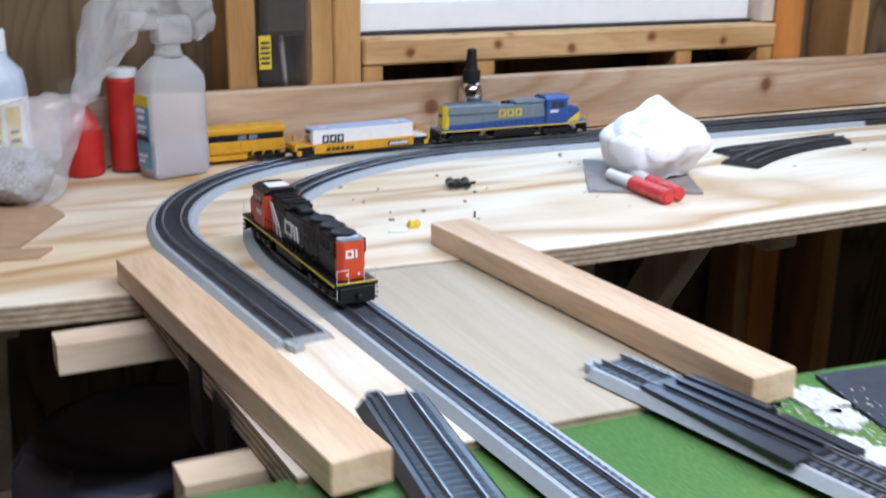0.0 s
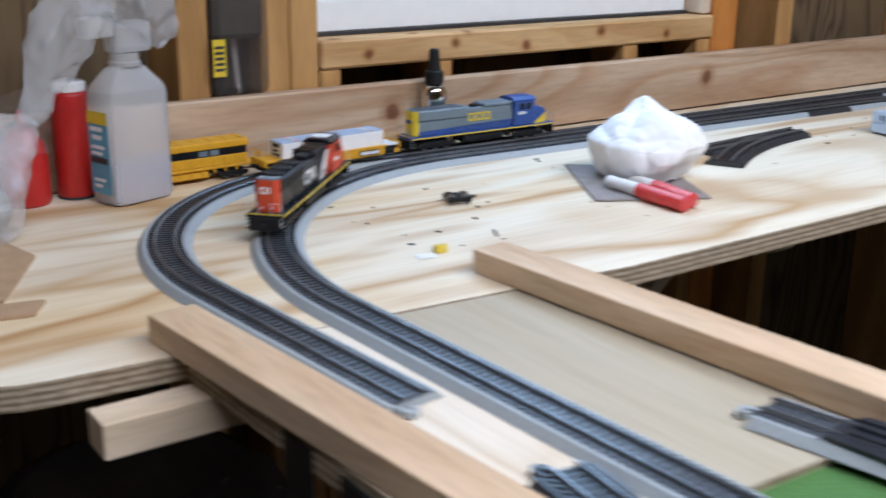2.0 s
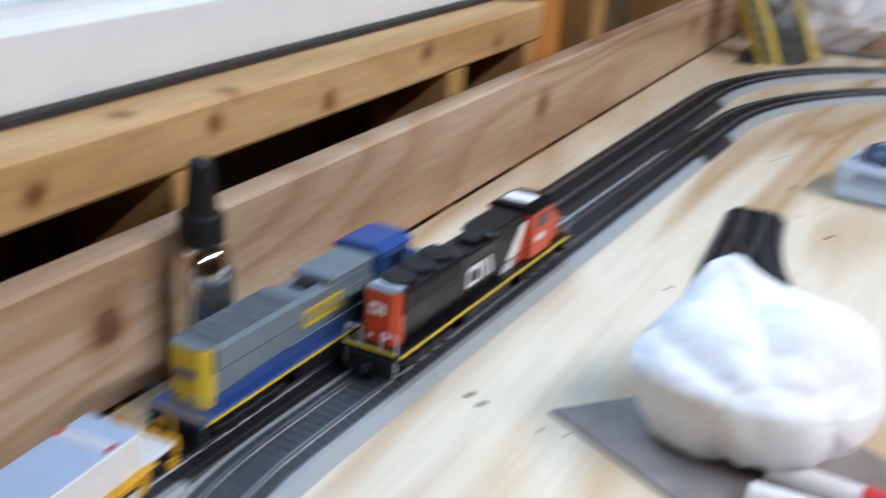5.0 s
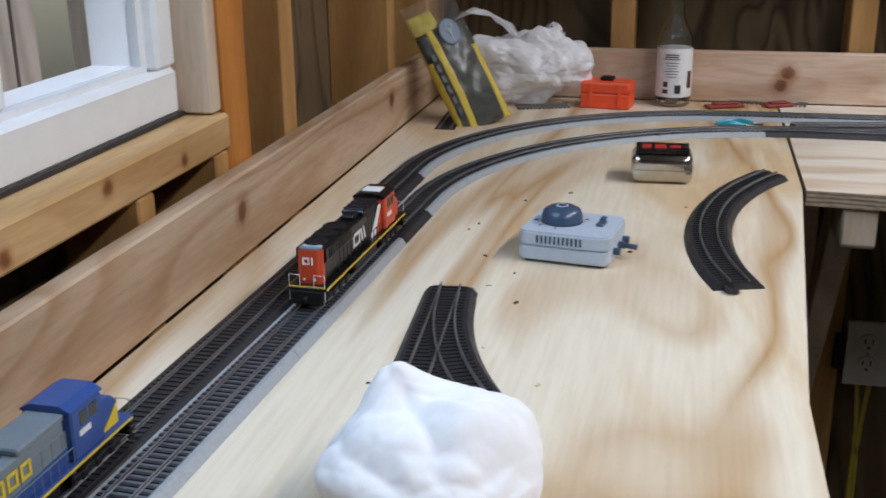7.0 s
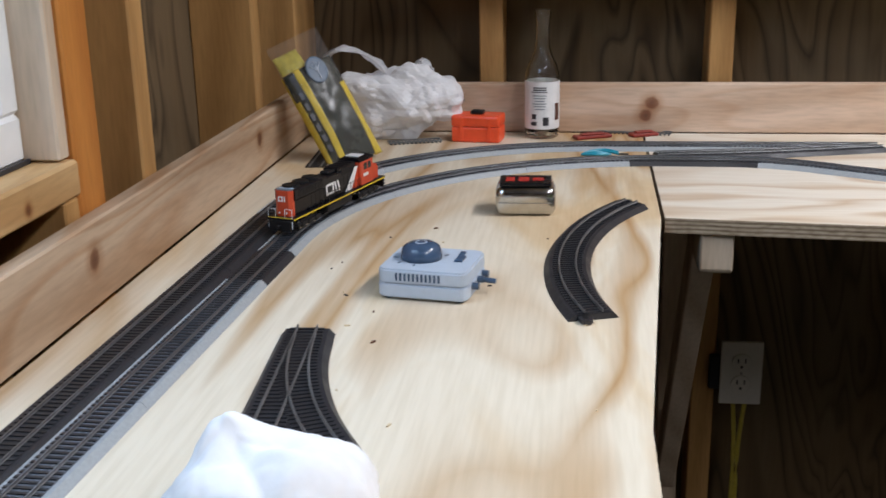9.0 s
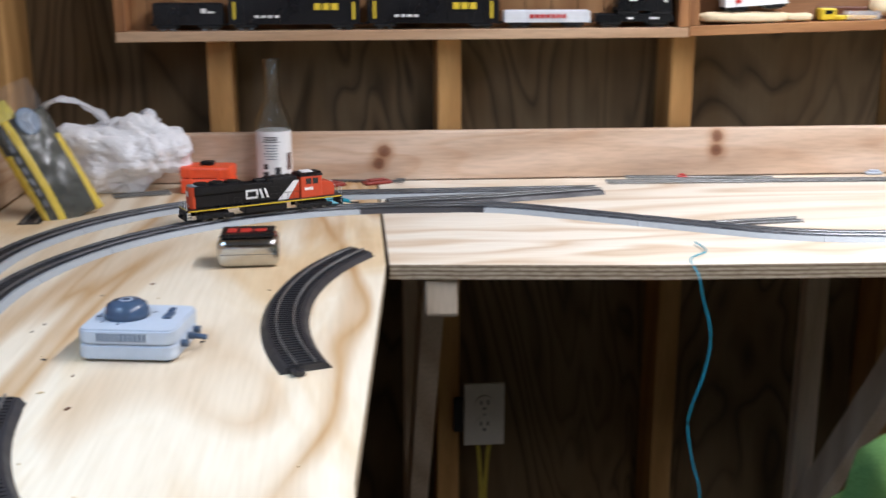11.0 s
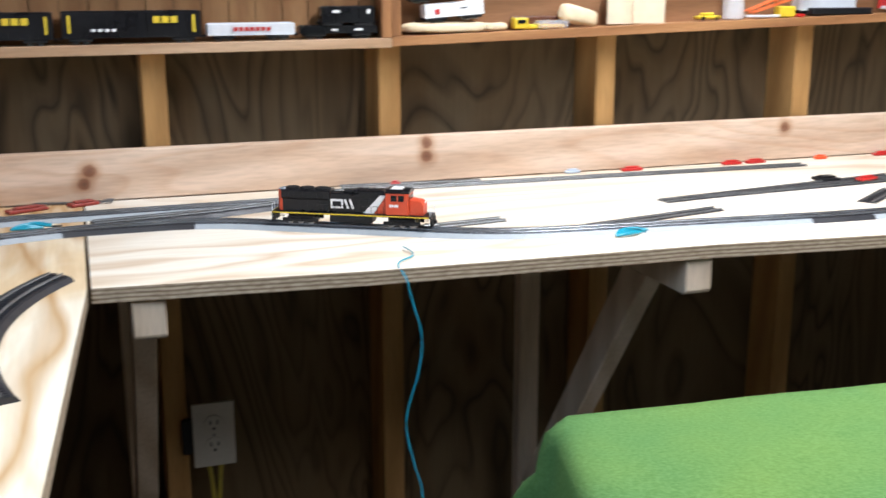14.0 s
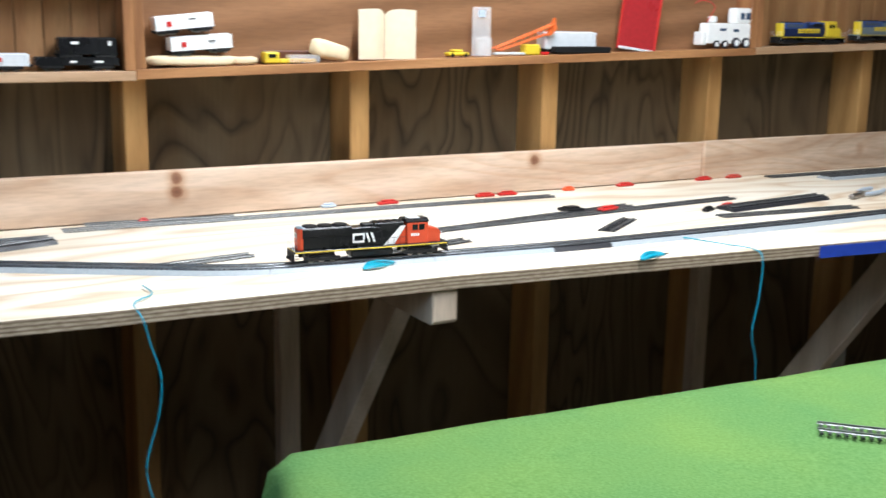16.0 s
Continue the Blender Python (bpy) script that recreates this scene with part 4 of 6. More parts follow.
def side_plane(sy, x, z, off):
    """A plane on the side of a car, reading outwards."""
    if sy < 0:
        return Matrix(((1, 0, 0, x), (0, 0, -1, -off), (0, 1, 0, z), (0, 0, 0, 1)))
    return Matrix(((-1, 0, 0, x), (0, 0, 1, off), (0, 1, 0, z), (0, 0, 0, 1)))


def flash(parent, pts, mat, name, off, label=""):
    for sy in (-1, 1):
        m = side_plane(sy, 0, 0, off)
        bm = prism([(x if sy < 0 else -x, z) for x, z in pts], 0, 0.0005, m=m)
        bmesh.ops.recalc_face_normals(bm, faces=bm.faces)
        part(name, bm, mat, parent, label)


CN_PAINT = dict(deck=BLACK, stripe=YELLOW, hood=BLACK, top=BLACK, rear=RED, rear_label="orange-red hood end", cab=RED, roof=BLACK, nose=RED, rails=SILVER, siderails=BLACK)
L_CN = 0.222
runner = diesel("diesel_locomotive", "black and orange-red model diesel with white emblem, running", Matrix(), L_CN, CN_PAINT, "fans")
h = L_CN / 2
flash(runner, [(h - 0.094, 0.018), (h - 0.079, 0.018), (h - 0.062, 0.0430), (h - 0.070, 0.0430)], WHITE, "white_flash", 0.0112)
flash(runner, [(h - 0.078, 0.018), (h - 0.062, 0.018), (h - 0.062, 0.042)], RED, "red_flash", 0.0111)
# pale strip stands in for sky reflected on the rear roof
part("rear_roof_sky_patch", box(-h + 0.0145, -0.0085, 0.0471, -h + 0.0185, 0.0085, 0.0476, 0.0002), LIGHT_GREY, runner)
# white slab imitates the bright reflection on the cab roof
part("cab_roof_glint", box(h - 0.056, -0.009, 0.0518, h - 0.040, 0.009, 0.0526, 0.0003), WHITE, runner, "white patch standing for light caught on the cab roof")
for sy in (-1, 1):
    q = side_plane(sy, -0.028 if sy < 0 else 0.012, 0.0235, 0.0109)
    for x, z, w, hh in ((0, 0.0, 0.0026, 0.0125), (0.0027, 0, 0.0120, 0.0026), (0.0027, 0.0099, 0.0120, 0.0026), (0.0148, 0, 0.0026, 0.0125)):
        part("emblem_bar", box(x, z, 0, x + w, z + hh, 0.0007, m=q), WHITE, runner)
    for x in (0.0185, 0.0255):
        part("emblem_bar", prism([(x, 0.0125), (x + 0.0032, 0.0125), (x + 0.0075, 0.0), (x + 0.0043, 0.0)], 0, 0.0007, m=q), WHITE, runner)
    bars(runner, "number_bar", side_plane(sy, (h - 0.056) if sy < 0 else (h - 0.042), 0.0285, 0.0157), [(k * 0.0032, 0, 0.0024, 0.0038) for k in range(4)], WHITE)
bars(runner, "end_emblem", Matrix(((0, 0, -1, -h + 0.0075), (-1, 0, 0, 0.0055), (0, 1, 0, 0.034), (0, 0, 0, 1))), [(0, 0, 0.0014, 0.006), (0.0015, 0, 0.0030, 0.0014), (0.0015, 0.0046, 0.0030, 0.0014), (0.0046, 0, 0.0014, 0.006), (0.0075, 0, 0.0014, 0.006)], WHITE)


def on_rail(line, s, z=None):
    a, b = line.at(s - 0.07), line.at(s + 0.07)
    d = b - a
    c = (a + b) / 2
    return Matrix.Translation((c.x, c.y, RAIL_TOP if z is None else z)) @ Matrix.Rotation(math.atan2(d.y, d.x), 4, "Z")


BLUE_PAINT = dict(deck=BLUE, stripe=YELLOW, hood=GREY, top=GREY, rear=YELLOW, rear_label="yellow hood end", cab=BLUE, roof=BLUE, nose=BLUE, rails=GREY, siderails=GREY)


def outer_s(x):
    s = 0.0
    while s < OUTER.length and not (OUTER.at(s).x >= x and s > 0.5):
        s += 0.002
    return s


def grey_diesel():
    L = 0.211
    t = diesel("diesel_locomotive", "grey and blue model diesel with yellow end, standing", on_rail(OUTER, outer_s(1.193)), L, BLUE_PAINT, "vents")
    h = L / 2
    flash(t, [(-h + 0.014, 0.0178), (h - 0.062, 0.0178), (h - 0.062, 0.0265), (-h + 0.014, 0.0225)], BLUE, "blue_band", 0.0109)
    for sy in (-1, 1):
        q = side_plane(sy, -0.022 if sy < 0 else 0.014, 0.029, 0.0109)
        for k in range(3):
            x = k * 0.0115
            for (a, b, w, hh) in ((0, 0, 0.0020, 0.0095), (0.0021, 0, 0.0050, 0.0018), (0.0021, 0.0077, 0.0050, 0.0018), (0.0072, 0, 0.0020, 0.0095)):
                part("emblem_bar", box(x + a, b, 0, x + a + w, b + hh, 0.0006, m=q), YELLOW, t)
        flash(t, [(h - 0.0285, 0.0176), (h - 0.0110, 0.0176), (h - 0.0110, 0.0300)], YELLOW, "yellow_nose_flash", 0.0121) if sy > 0 else None
        bars(t, "number_bar", side_plane(sy, (h - 0.056) if sy < 0 else (h - 0.044), 0.031, 0.0157), [(k * 0.003, 0, 0.0022, 0.0034) for k in range(4)], WHITE)
    bars(t, "end_emblem", Matrix(((0, 0, -1, -h + 0.0075), (-1, 0, 0, 0.0055), (0, 1, 0, 0.032), (0, 0, 0, 1))), [(k * 0.004, 0, 0.003, 0.004) for k in range(3)], BLUE)


grey_diesel()


def well_car(m):
    t = thing("well_car", "yellow model well car carrying a white container", "model train", m)
    h = 0.087
    for sy in (-1, 1):
        part("side_sill", box(-h + 0.022, sy * 0.0160 - 0.0012, 0.004, h - 0.022, sy * 0.0160 + 0.0012, 0.0135, 0.0006), AMBER, t)
        part("side_cap", box(-h + 0.018, sy * 0.0160 - 0.0020, 0.0136, h - 0.018, sy * 0.0160 + 0.0020, 0.0148, 0.0004), AMBER, t)
        for k in range(8):
            x = -h + 0.026 + k * 0.0170
            part("side_rib", box(x, sy * 0.0176 - 0.0005, 0.0045, x + 0.0018, sy * 0.0176 + 0.0005, 0.0135), AMBER, t)
        bars(t, "lettering_bar", side_plane(sy, -0.050 if sy < 0 else -0.005, 0.0065, 0.0175), [(k * 0.006, 0, 0.0045, 0.004) for k in range(6)], INK)
        bars(t, "sign_bar", side_plane(sy, 0.030 if sy < 0 else -0.012, 0.006, 0.0175), [(0, 0, 0.026, 0.0055)], INK)
        bars(t, "sign_bar", side_plane(sy, 0.030 if sy < 0 else -0.012, 0.006, 0.0182), [(0.002 + k * 0.004, 0.001, 0.003, 0.0034) for k in range(6)], WHITE)
    part("well_floor", box(-h + 0.024, -0.0148, 0.003, h - 0.024, 0.0148, 0.0045), AMBER, t)
    for sx in (-1, 1):
        part("end_platform", box(min(sx * h, sx * (h - 0.024)), -0.0140, 0.0118, max(sx * h, sx * (h - 0.024)), 0.0140, 0.0145, 0.0008), SILVER if sx > 0 else AMBER, t)
        part("end_beam", box(sx * h - 0.0015, -0.0150, 0.0085, sx * h + 0.0015, 0.0150, 0.0160, 0.0006), AMBER, t)
        part("brake_wheel", lathe([(0.0035, 0), (0.0035, 0.0008)], 14, m=Matrix.Translation((sx * (h - 0.006), 0.010, 0.0195)) @ Matrix.Rotation(radians(90), 4, "Y")), AMBER, t)
        wheelset_truck(t, sx * (h - 0.014), 2, 0.0050)
        for sy in (-1, 1):
            part("grab_rail", tube([(sx * (h - 0.001), sy * 0.0135, 0.0145), (sx * (h - 0.001), sy * 0.0135, 0.0245), (sx * (h - 0.001), sy * 0.0060, 0.0245), (sx * (h - 0.001), sy * 0.0060, 0.0145)], 0.0005, 5), AMBER, t)
            part("end_ladder", box(sx * (h - 0.004) - 0.003, sy * 0.0150 - 0.0008, 0.0040, sx * (h - 0.004) + 0.003, sy * 0.0150 + 0.0008, 0.0085), AMBER, t)
        part("coupler", box(min(sx * h, sx * (h + 0.006)), -0.0016, 0.0065, max(sx * h, sx * (h + 0.006)), 0.0016, 0.0105, 0.0006), BLACK_MATT, t)
    return t


def container(m):
    t = thing("shipping_container", "white model shipping container with silver roof", "container", m)
    a = 0.0655
    part("shell", box(-a, -0.0139, 0, a, 0.0139, 0.0262, 0.0005), WHITE, t)
    # roof blue carries the window's sky light in its base colour
    part("roof", box(-a, -0.0139, 0.0263, a, 0.0139, 0.0270, 0.0003), plain("container_roof_sky_tint", (0.36, 0.46, 0.62), 0.4, vary=0.05), t, "silver roof panel coloured with blue window light")
    for x in (-a + 0.016, a - 0.020):
        for d in (0, 0.0035):
            part("roof_band", box(x + d, -0.0141, 0.0271, x + d + 0.0017, 0.0141, 0.0275), WHITE, t)
        for sy in (-1, 1):
            part("red_corner", box(x, sy * 0.0126 - 0.0012, 0.0272, x + 0.0052, sy * 0.0126 + 0.0012, 0.0277), RED_PLASTIC, t, "small red corner mark")
    for sy in (-1, 1):
        q = side_plane(sy, -a + 0.012 if sy < 0 else a - 0.040, 0.0105, 0.0140)
        for k in range(3):
            x = k * 0.0095
            for (u, v, w, hh) in ((0, 0, 0.0022, 0.0095), (0.0023, 0, 0.0034, 0.0022), (0.0023, 0.0073, 0.0034, 0.0022), (0.0058, 0, 0.0022, 0.0095)):
                part("emblem_bar", box(x + u, v, 0, x + u + w, v + hh, 0.0005, m=q), INK, t)
    bars(t, "end_print", Matrix(((0, 0, -1, -a), (-1, 0, 0, 0.008), (0, 1, 0, 0.012), (0, 0, 0, 1))), [(0.002, 0.009, 0.012, 0.004), (0.001, 0, 0.014, 0.002), (0.001, 0.004, 0.011, 0.002)], INK)


S_CAR = outer_s(0.985)
car_m = on_rail(OUTER, S_CAR)
well_car(car_m)
container(car_m @ pose(0.000, 0, 0.0046))


def yellow_unit(m):
    t = thing("crew_car", "yellow model maintenance unit parked on the table", "model train", m)
    h = 0.078
    part("deck", box(-h, -0.0155, 0.0135, h, 0.0155, 0.0165, 0.0006), AMBER, t)
    part("lower_body", box(-h + 0.012, -0.0145, 0.0166, h - 0.010, 0.0145, 0.0270, 0.0008), AMBER, t)
    for k in range(10):
        for sy in (-1, 1):
            x = -h + 0.016 + k * 0.0128
            part("side_rib", box(x, sy * 0.0148 - 0.0007, 0.010, x + 0.0020, sy * 0.0148 + 0.0007, 0.0265), AMBER, t)
    part("window_band", box(-h + 0.013, -0.0140, 0.0271, h - 0.011, 0.0140, 0.0345), BLACK, t, "black band with grey windows")
    for k in range(2):
        for sy in (-1, 1):
            part("band_sign", box(0.012 + k * 0.013, sy * 0.0141 - 0.0003, 0.0280, 0.022 + k * 0.013, sy * 0.0141 + 0.0003, 0.0335), GREY, t)
    part("roof", box(-h + 0.010, -0.0148, 0.0346, h - 0.008, 0.0148, 0.0425, 0.0018, seg=2), AMBER, t)
    for k in range(8):
        part("roof_rib", box(-h + 0.018 + k * 0.0175, -0.0149, 0.0370, -h + 0.0195 + k * 0.0175, 0.0149, 0.0431), AMBER, t)
    for x in (-h + 0.026, h - 0.026):
        wheelset_truck(t, x, 2, 0.0052)
    part("fuel_tank", box(-0.024, -0.0125, 0.004, 0.024, 0.0125, 0.0134, 0.0018), AMBER, t)
    for sx in (-1, 1):
        part("coupler", box(min(sx * h, sx * (h + 0.007)), -0.0016, 0.0065, max(sx * h, sx * (h + 0.007)), 0.0016, 0.0105, 0.0006), BLACK_MATT, t)
    bm = None
    for sy in (-1, 1):
        bm = tube([(h - 0.001, sy * 0.0145, 0.006), (h - 0.001, sy * 0.0145, 0.027), (h - 0.001, sy * 0.005, 0.027)], 0.0005, 5, bm)
    part("end_handrail", bm, AMBER, t)


yellow_unit(pose(0.831, 1.772, T + 0.0005, 0, 0, 2))


# ---- things at the end of the window table ----
def spray_bottle():
    t = thing("spray_bottle", "milky plastic bottle of clear liquid with a blue label", "bottle", pose(0.765, 1.738, T, 0, 0, 16))
    w, d = 0.0350, 0.0215
    def ring(k, z):
        return [(k * w * cx, k * d * cy, z) for cx, cy in ((-1, -0.75), (-0.8, -1), (0.8, -1), (1, -0.75), (1, 0.75), (0.8, 1), (-0.8, 1), (-1, 0.75))]
    def skin(levels):
        bm = bmesh.new()
        rs = [[bm.verts.new(p) for p in ring(k, z)] for k, z in levels]
        for a, b in zip(rs, rs[1:]):
            for i in range(8):
                bm.faces.new((a[i], a[(i + 1) % 8], b[(i + 1) % 8], b[i]))
        bm.faces.new(rs[0][::-1])
        bm.faces.new(rs[-1])
        bmesh.ops.recalc_face_normals(bm, faces=bm.faces)
        bmesh.ops.bevel(bm, geom=bm.edges[:], offset=0.0022, segments=2, affect="EDGES")
        return bm
    part("bottle_body", skin([(0.93, 0.0005), (1, 0.004), (1, 0.107), (0.95, 0.113), (0.48, 0.132)]), MILKY, t, smooth=True)
    part("liquid", box(-w * 0.93, -d * 0.93, 0.004, w * 0.93, d * 0.93, 0.043, 0.002), plain("alcohol", (0.50, 0.48, 0.54), 0.25, vary=0.03), t, "cloudy clear liquid filling")
    lab = part("label_sheet", box(-w - 0.0008, -d * 0.72, 0.012, -w - 0.0002, d * 0.72, 0.092), LABEL_BLUE, t, "blue and yellow product label")
    part("label_band", box(-w - 0.0014, -d * 0.72, 0.080, -w - 0.0009, d * 0.72, 0.092), YELLOW, lab)
    q = Matrix(((0, 0, -1, -w - 0.0009), (-1, 0, 0, d * 0.62), (0, 1, 0, 0), (0, 0, 0, 1)))
    bars(lab, "label_print", q, [(0.002, 0.073, 0.018, 0.004), (0.004, 0.065, 0.014, 0.004), (0.002, 0.056, 0.020, 0.003), (0.002, 0.050, 0.016, 0.003), (0.003, 0.024, 0.017, 0.003), (0.003, 0.018, 0.012, 0.003)], WHITE)
    part("label_strip", box(-w - 0.0016, -d * 0.60, 0.042, -w - 0.0010, d * 0.62, 0.048), INK, lab)
    part("collar", lathe([(0.0150, 0.1322), (0.0150, 0.136), (0.0135, 0.137), (0.0135, 0.144)], 20), MILKY, t)
    bm = box(-0.016, -0.0115, 0.1442, 0.026, 0.0115, 0.174, 0.006, seg=2)
    bm = box(-0.046, -0.0085, 0.160, -0.012, 0.0085, 0.180, 0.005, bm=bm, seg=2)
    part("spray_head", bm, MILKY, t)


spray_bottle()


def film(name, pts, radii, mat, label, category, amount=0.010, scale=26, seed=1.0, flat=0.6):
    """A crumpled bag hung along a few places, of the given half widths."""
    path = smooth_path(pts, 5)
    rr = smooth_path([(r, 0, 0) for r in radii], 5)
    bm = bmesh.new()
    n = 26
    rings = []
    for i, p in enumerate(path):
        d = (path[min(i + 1, len(path) - 1)] - path[max(i - 1, 0)]).normalized()
        q = d.to_track_quat("Z", "Y").to_matrix()
        r = max(0.001, rr[i].x)
        ring = []
        for k in range(n):
            a = k * math.tau / n
            pleat = 1 + 0.10 * abs(math.sin(1.5 * a + i * 0.15 + seed)) - 0.16 * abs(math.sin(2.5 * a - i * 0.12)) + 0.07 * noise.noise(Vector((i * 1.3, k * 1.7, seed)))
            ring.append(bm.verts.new(p + q @ Vector((r * pleat * math.cos(a), flat * r * pleat * math.sin(a), 0))))
        rings.append(ring)
    for a, b in zip(rings, rings[1:]):
        for k in range(n):
            bm.faces.new((a[k], a[(k + 1) % n], b[(k + 1) % n], b[k]))
    bm.faces.new(rings[0][::-1])
    bm.faces.new(rings[-1])
    bmesh.ops.recalc_face_normals(bm, faces=bm.faces)
    crease(bm, amount, scale, seed)
    lift = T + 0.001 - min(v.co.z for v in bm.verts)
    if lift > 0:
        for v in bm.verts:
            v.co.z = max(v.co.z, T + 0.001)
    return solo(name, bm, mat, label, category)


film("plastic_bag", [(0.668, 1.722, 0.990), (0.690, 1.728, 1.035), (0.718, 1.733, 1.092), (0.746, 1.737, 1.116), (0.790, 1.740, 1.076), (0.803, 1.741, 1.050)], [0.008, 0.028, 0.042, 0.046, 0.036, 0.022], FILM, "wrinkled clear plastic bag pulled over the spray head", "bag", 0.012, 30, 1.3, 0.75)
film("plastic_bag", [(0.575, 1.640, 0.905), (0.590, 1.665, 0.930), (0.612, 1.690, 0.957), (0.645, 1.712, 0.977), (0.668, 1.722, 0.990)], [0.034, 0.052, 0.052, 0.032, 0.010], FILM, "twisted clear plastic bag of grey gravel", "bag", 0.010, 30, 2.3, 0.9)
film("plastic_wrap", [(0.672, 1.772, 0.955), (0.674, 1.772, 0.978), (0.672, 1.772, 0.998), (0.668, 1.773, 1.010)], [0.027, 0.026, 0.024, 0.020], THIN_FILM, "crinkled clear plastic wrap over the squat red bottle", "wrap", 0.010, 60, 3.1, 0.95)
solo("gravel", crumple(blob(0.592, 1.664, 0.930, 0.036, 0.036, 0.028, 6), 0.0016, 300, 2), plain("gravel_grey", (0.36, 0.35, 0.33), 0.9, vary=0.4, scale=500, relief=0.8), "fine grey gravel inside the clear bag", "gravel", "stuff")
solo("brown_paper", crumple(prism([(0.520, 1.520), (0.578, 1.500), (0.628, 1.596), (0.606, 1.700), (0.540, 1.660)], T + 0.0005, T + 0.003), 0.0006, 30), BROWN_PAPER, "flattened brown paper scrap on the table", "paper")


solo("cardboard_scrap", crumple(prism([(0.548, 1.470), (0.590, 1.462), (0.604, 1.486), (0.560, 1.496)], T + 0.0005, T + 0.003), 0.0006, 30), BROWN_PAPER, "small torn brown cardboard scrap on the table", "paper")


def red_bottles():
    a = thing("red_bottle", "squat red plastic squeeze bottle with a tapered top", "bottle", pose(0.672, 1.774, T), group="red bottles")
    part("bottle_body", lathe([(0.0205, 0.0004), (0.0225, 0.004), (0.0225, 0.045), (0.019, 0.060), (0.010, 0.074), (0.008, 0.078)], 28), RED_PLASTIC, a, smooth=True)
    part("nozzle", lathe([(0.006, 0.078), (0.003, 0.092)], 14), RED_PLASTIC, a)
    b = thing("red_bottle", "tall red plastic bottle with a white cap", "bottle", pose(0.721, 1.778, T), group="red bottles")
    part("bottle_body", lathe([(0.0165, 0.0004), (0.018, 0.003), (0.018, 0.102), (0.0165, 0.106)], 28), RED_PLASTIC, b, smooth=True)
    part("bottle_cap", lathe([(0.0165, 0.1062), (0.0165, 0.114), (0.014, 0.116)], 24), WHITE, b)
    part("base_ring", lathe([(0.0183, 0.0002), (0.0183, 0.003)], 24), INK, b)


red_bottles()


def glue_bottle():
    t = thing("glue_bottle", "white squeeze bottle with a yellow and black label", "bottle", pose(0.590, 1.752, T))
    part("bottle_body", lathe([(0.027, 0.0004), (0.029, 0.004), (0.029, 0.106), (0.026, 0.122), (0.013, 0.136), (0.012, 0.142)], 30), LIGHT_GREY, t, smooth=True)
    part("bottle_cap", lathe([(0.0125, 0.1422), (0.0125, 0.162), (0.011, 0.164)], 22), WHITE, t)
    lab = part("label_sheet", lathe([(0.0293, 0.030), (0.0293, 0.096)], 30), WHITE, t)
    for k in range(3):
        a = -2.5 + k * 0.65
        m = pose(0.0296 * math.cos(a), 0.0296 * math.sin(a), 0, 0, 0, math.degrees(a))
        part("label_patch", box(-0.0002, -0.007, 0.040, 0.0006, 0.007, 0.088, m=m), YELLOW, lab)
        part("label_bar", box(0.0002, -0.005, 0.050, 0.0010, 0.005, 0.055, m=m), INK, lab)
        part("label_bar", box(0.0002, -0.005, 0.060, 0.0010, 0.004, 0.064, m=m), INK, lab)


glue_bottle()


def smoky_pack():
    t = thing("plastic_jar", "smoky clear plastic jar standing on the backboard", "jar", pose(0.922, 1.836, T + 0.0795))
    bm = box(-0.034, -0.026, 0.0004, 0.034, 0.026, 0.200, 0.010, seg=3)
    part("jar_body", bm, SMOKE, t, smooth=True)
    part("jar_neck", lathe([(0.024, 0.2003), (0.024, 0.218), (0.020, 0.222)], 24), GLASS, t)
    part("jar_label", box(-0.0348, -0.0268, 0.022, -0.020, -0.0262, 0.062), YELLOW, t, "yellow warning label")
    bars(t, "label_print", Matrix(((1, 0, 0, -0.0335), (0, 0, -1, -0.0268), (0, 1, 0, 0.028), (0, 0, 0, 1))), [(0.0006, k * 0.006, 0.011, 0.003) for k in range(5)], INK)
    part("paint_brush", rod((0.004, 0, 0.004), (-0.004, 0.004, 0.120), 0.003), WHITE, t)
    part("dark_filling", box(-0.028, -0.020, 0.060, 0.030, 0.020, 0.144, 0.006), plain("smoke_filling", (0.10, 0.085, 0.08), 0.5), t)


smoky_pack()


def atomiser():
    t = thing("spray_vial", "chrome pump spray vial with a black top", "vial", pose(1.158, 1.782, T))
    part("vial_body", lathe([(0.0155, 0.0004), (0.0165, 0.002), (0.0165, 0.059), (0.0162, 0.064), (0.0150, 0.069), (0.0128, 0.0735), (0.0098, 0.077)], 30), CHROME, t, smooth=True)
    part("pump_collar", lathe([(0.0098, 0.0772), (0.0115, 0.0785), (0.0115, 0.0915), (0.0100, 0.093)], 24), BLACK_MATT, t)
    part("pump_button", lathe([(0.0082, 0.0932), (0.0074, 0.100), (0.0060, 0.117), (0.0048, 0.119)], 20), BLACK_MATT, t)


atomiser()


def steel_bar():
    t = thing("steel_strip", "dull steel strip with a hole along the backboard", "strip", pose(1.01, 1.788, T))
    part("strip", box(0.925, 1.7785, T + 0.0004, 1.095, 1.7975, T + 0.0030, 0.0006), OLIVE_STEEL, t, world_space=True)
    part("hole", lathe([(0.0035, T + 0.0031), (0.0035, T + 0.0034)], 18, m=pose(1.005, 1.788, 0)), INK, t, "dark drilled hole", world_space=True)


steel_bar()


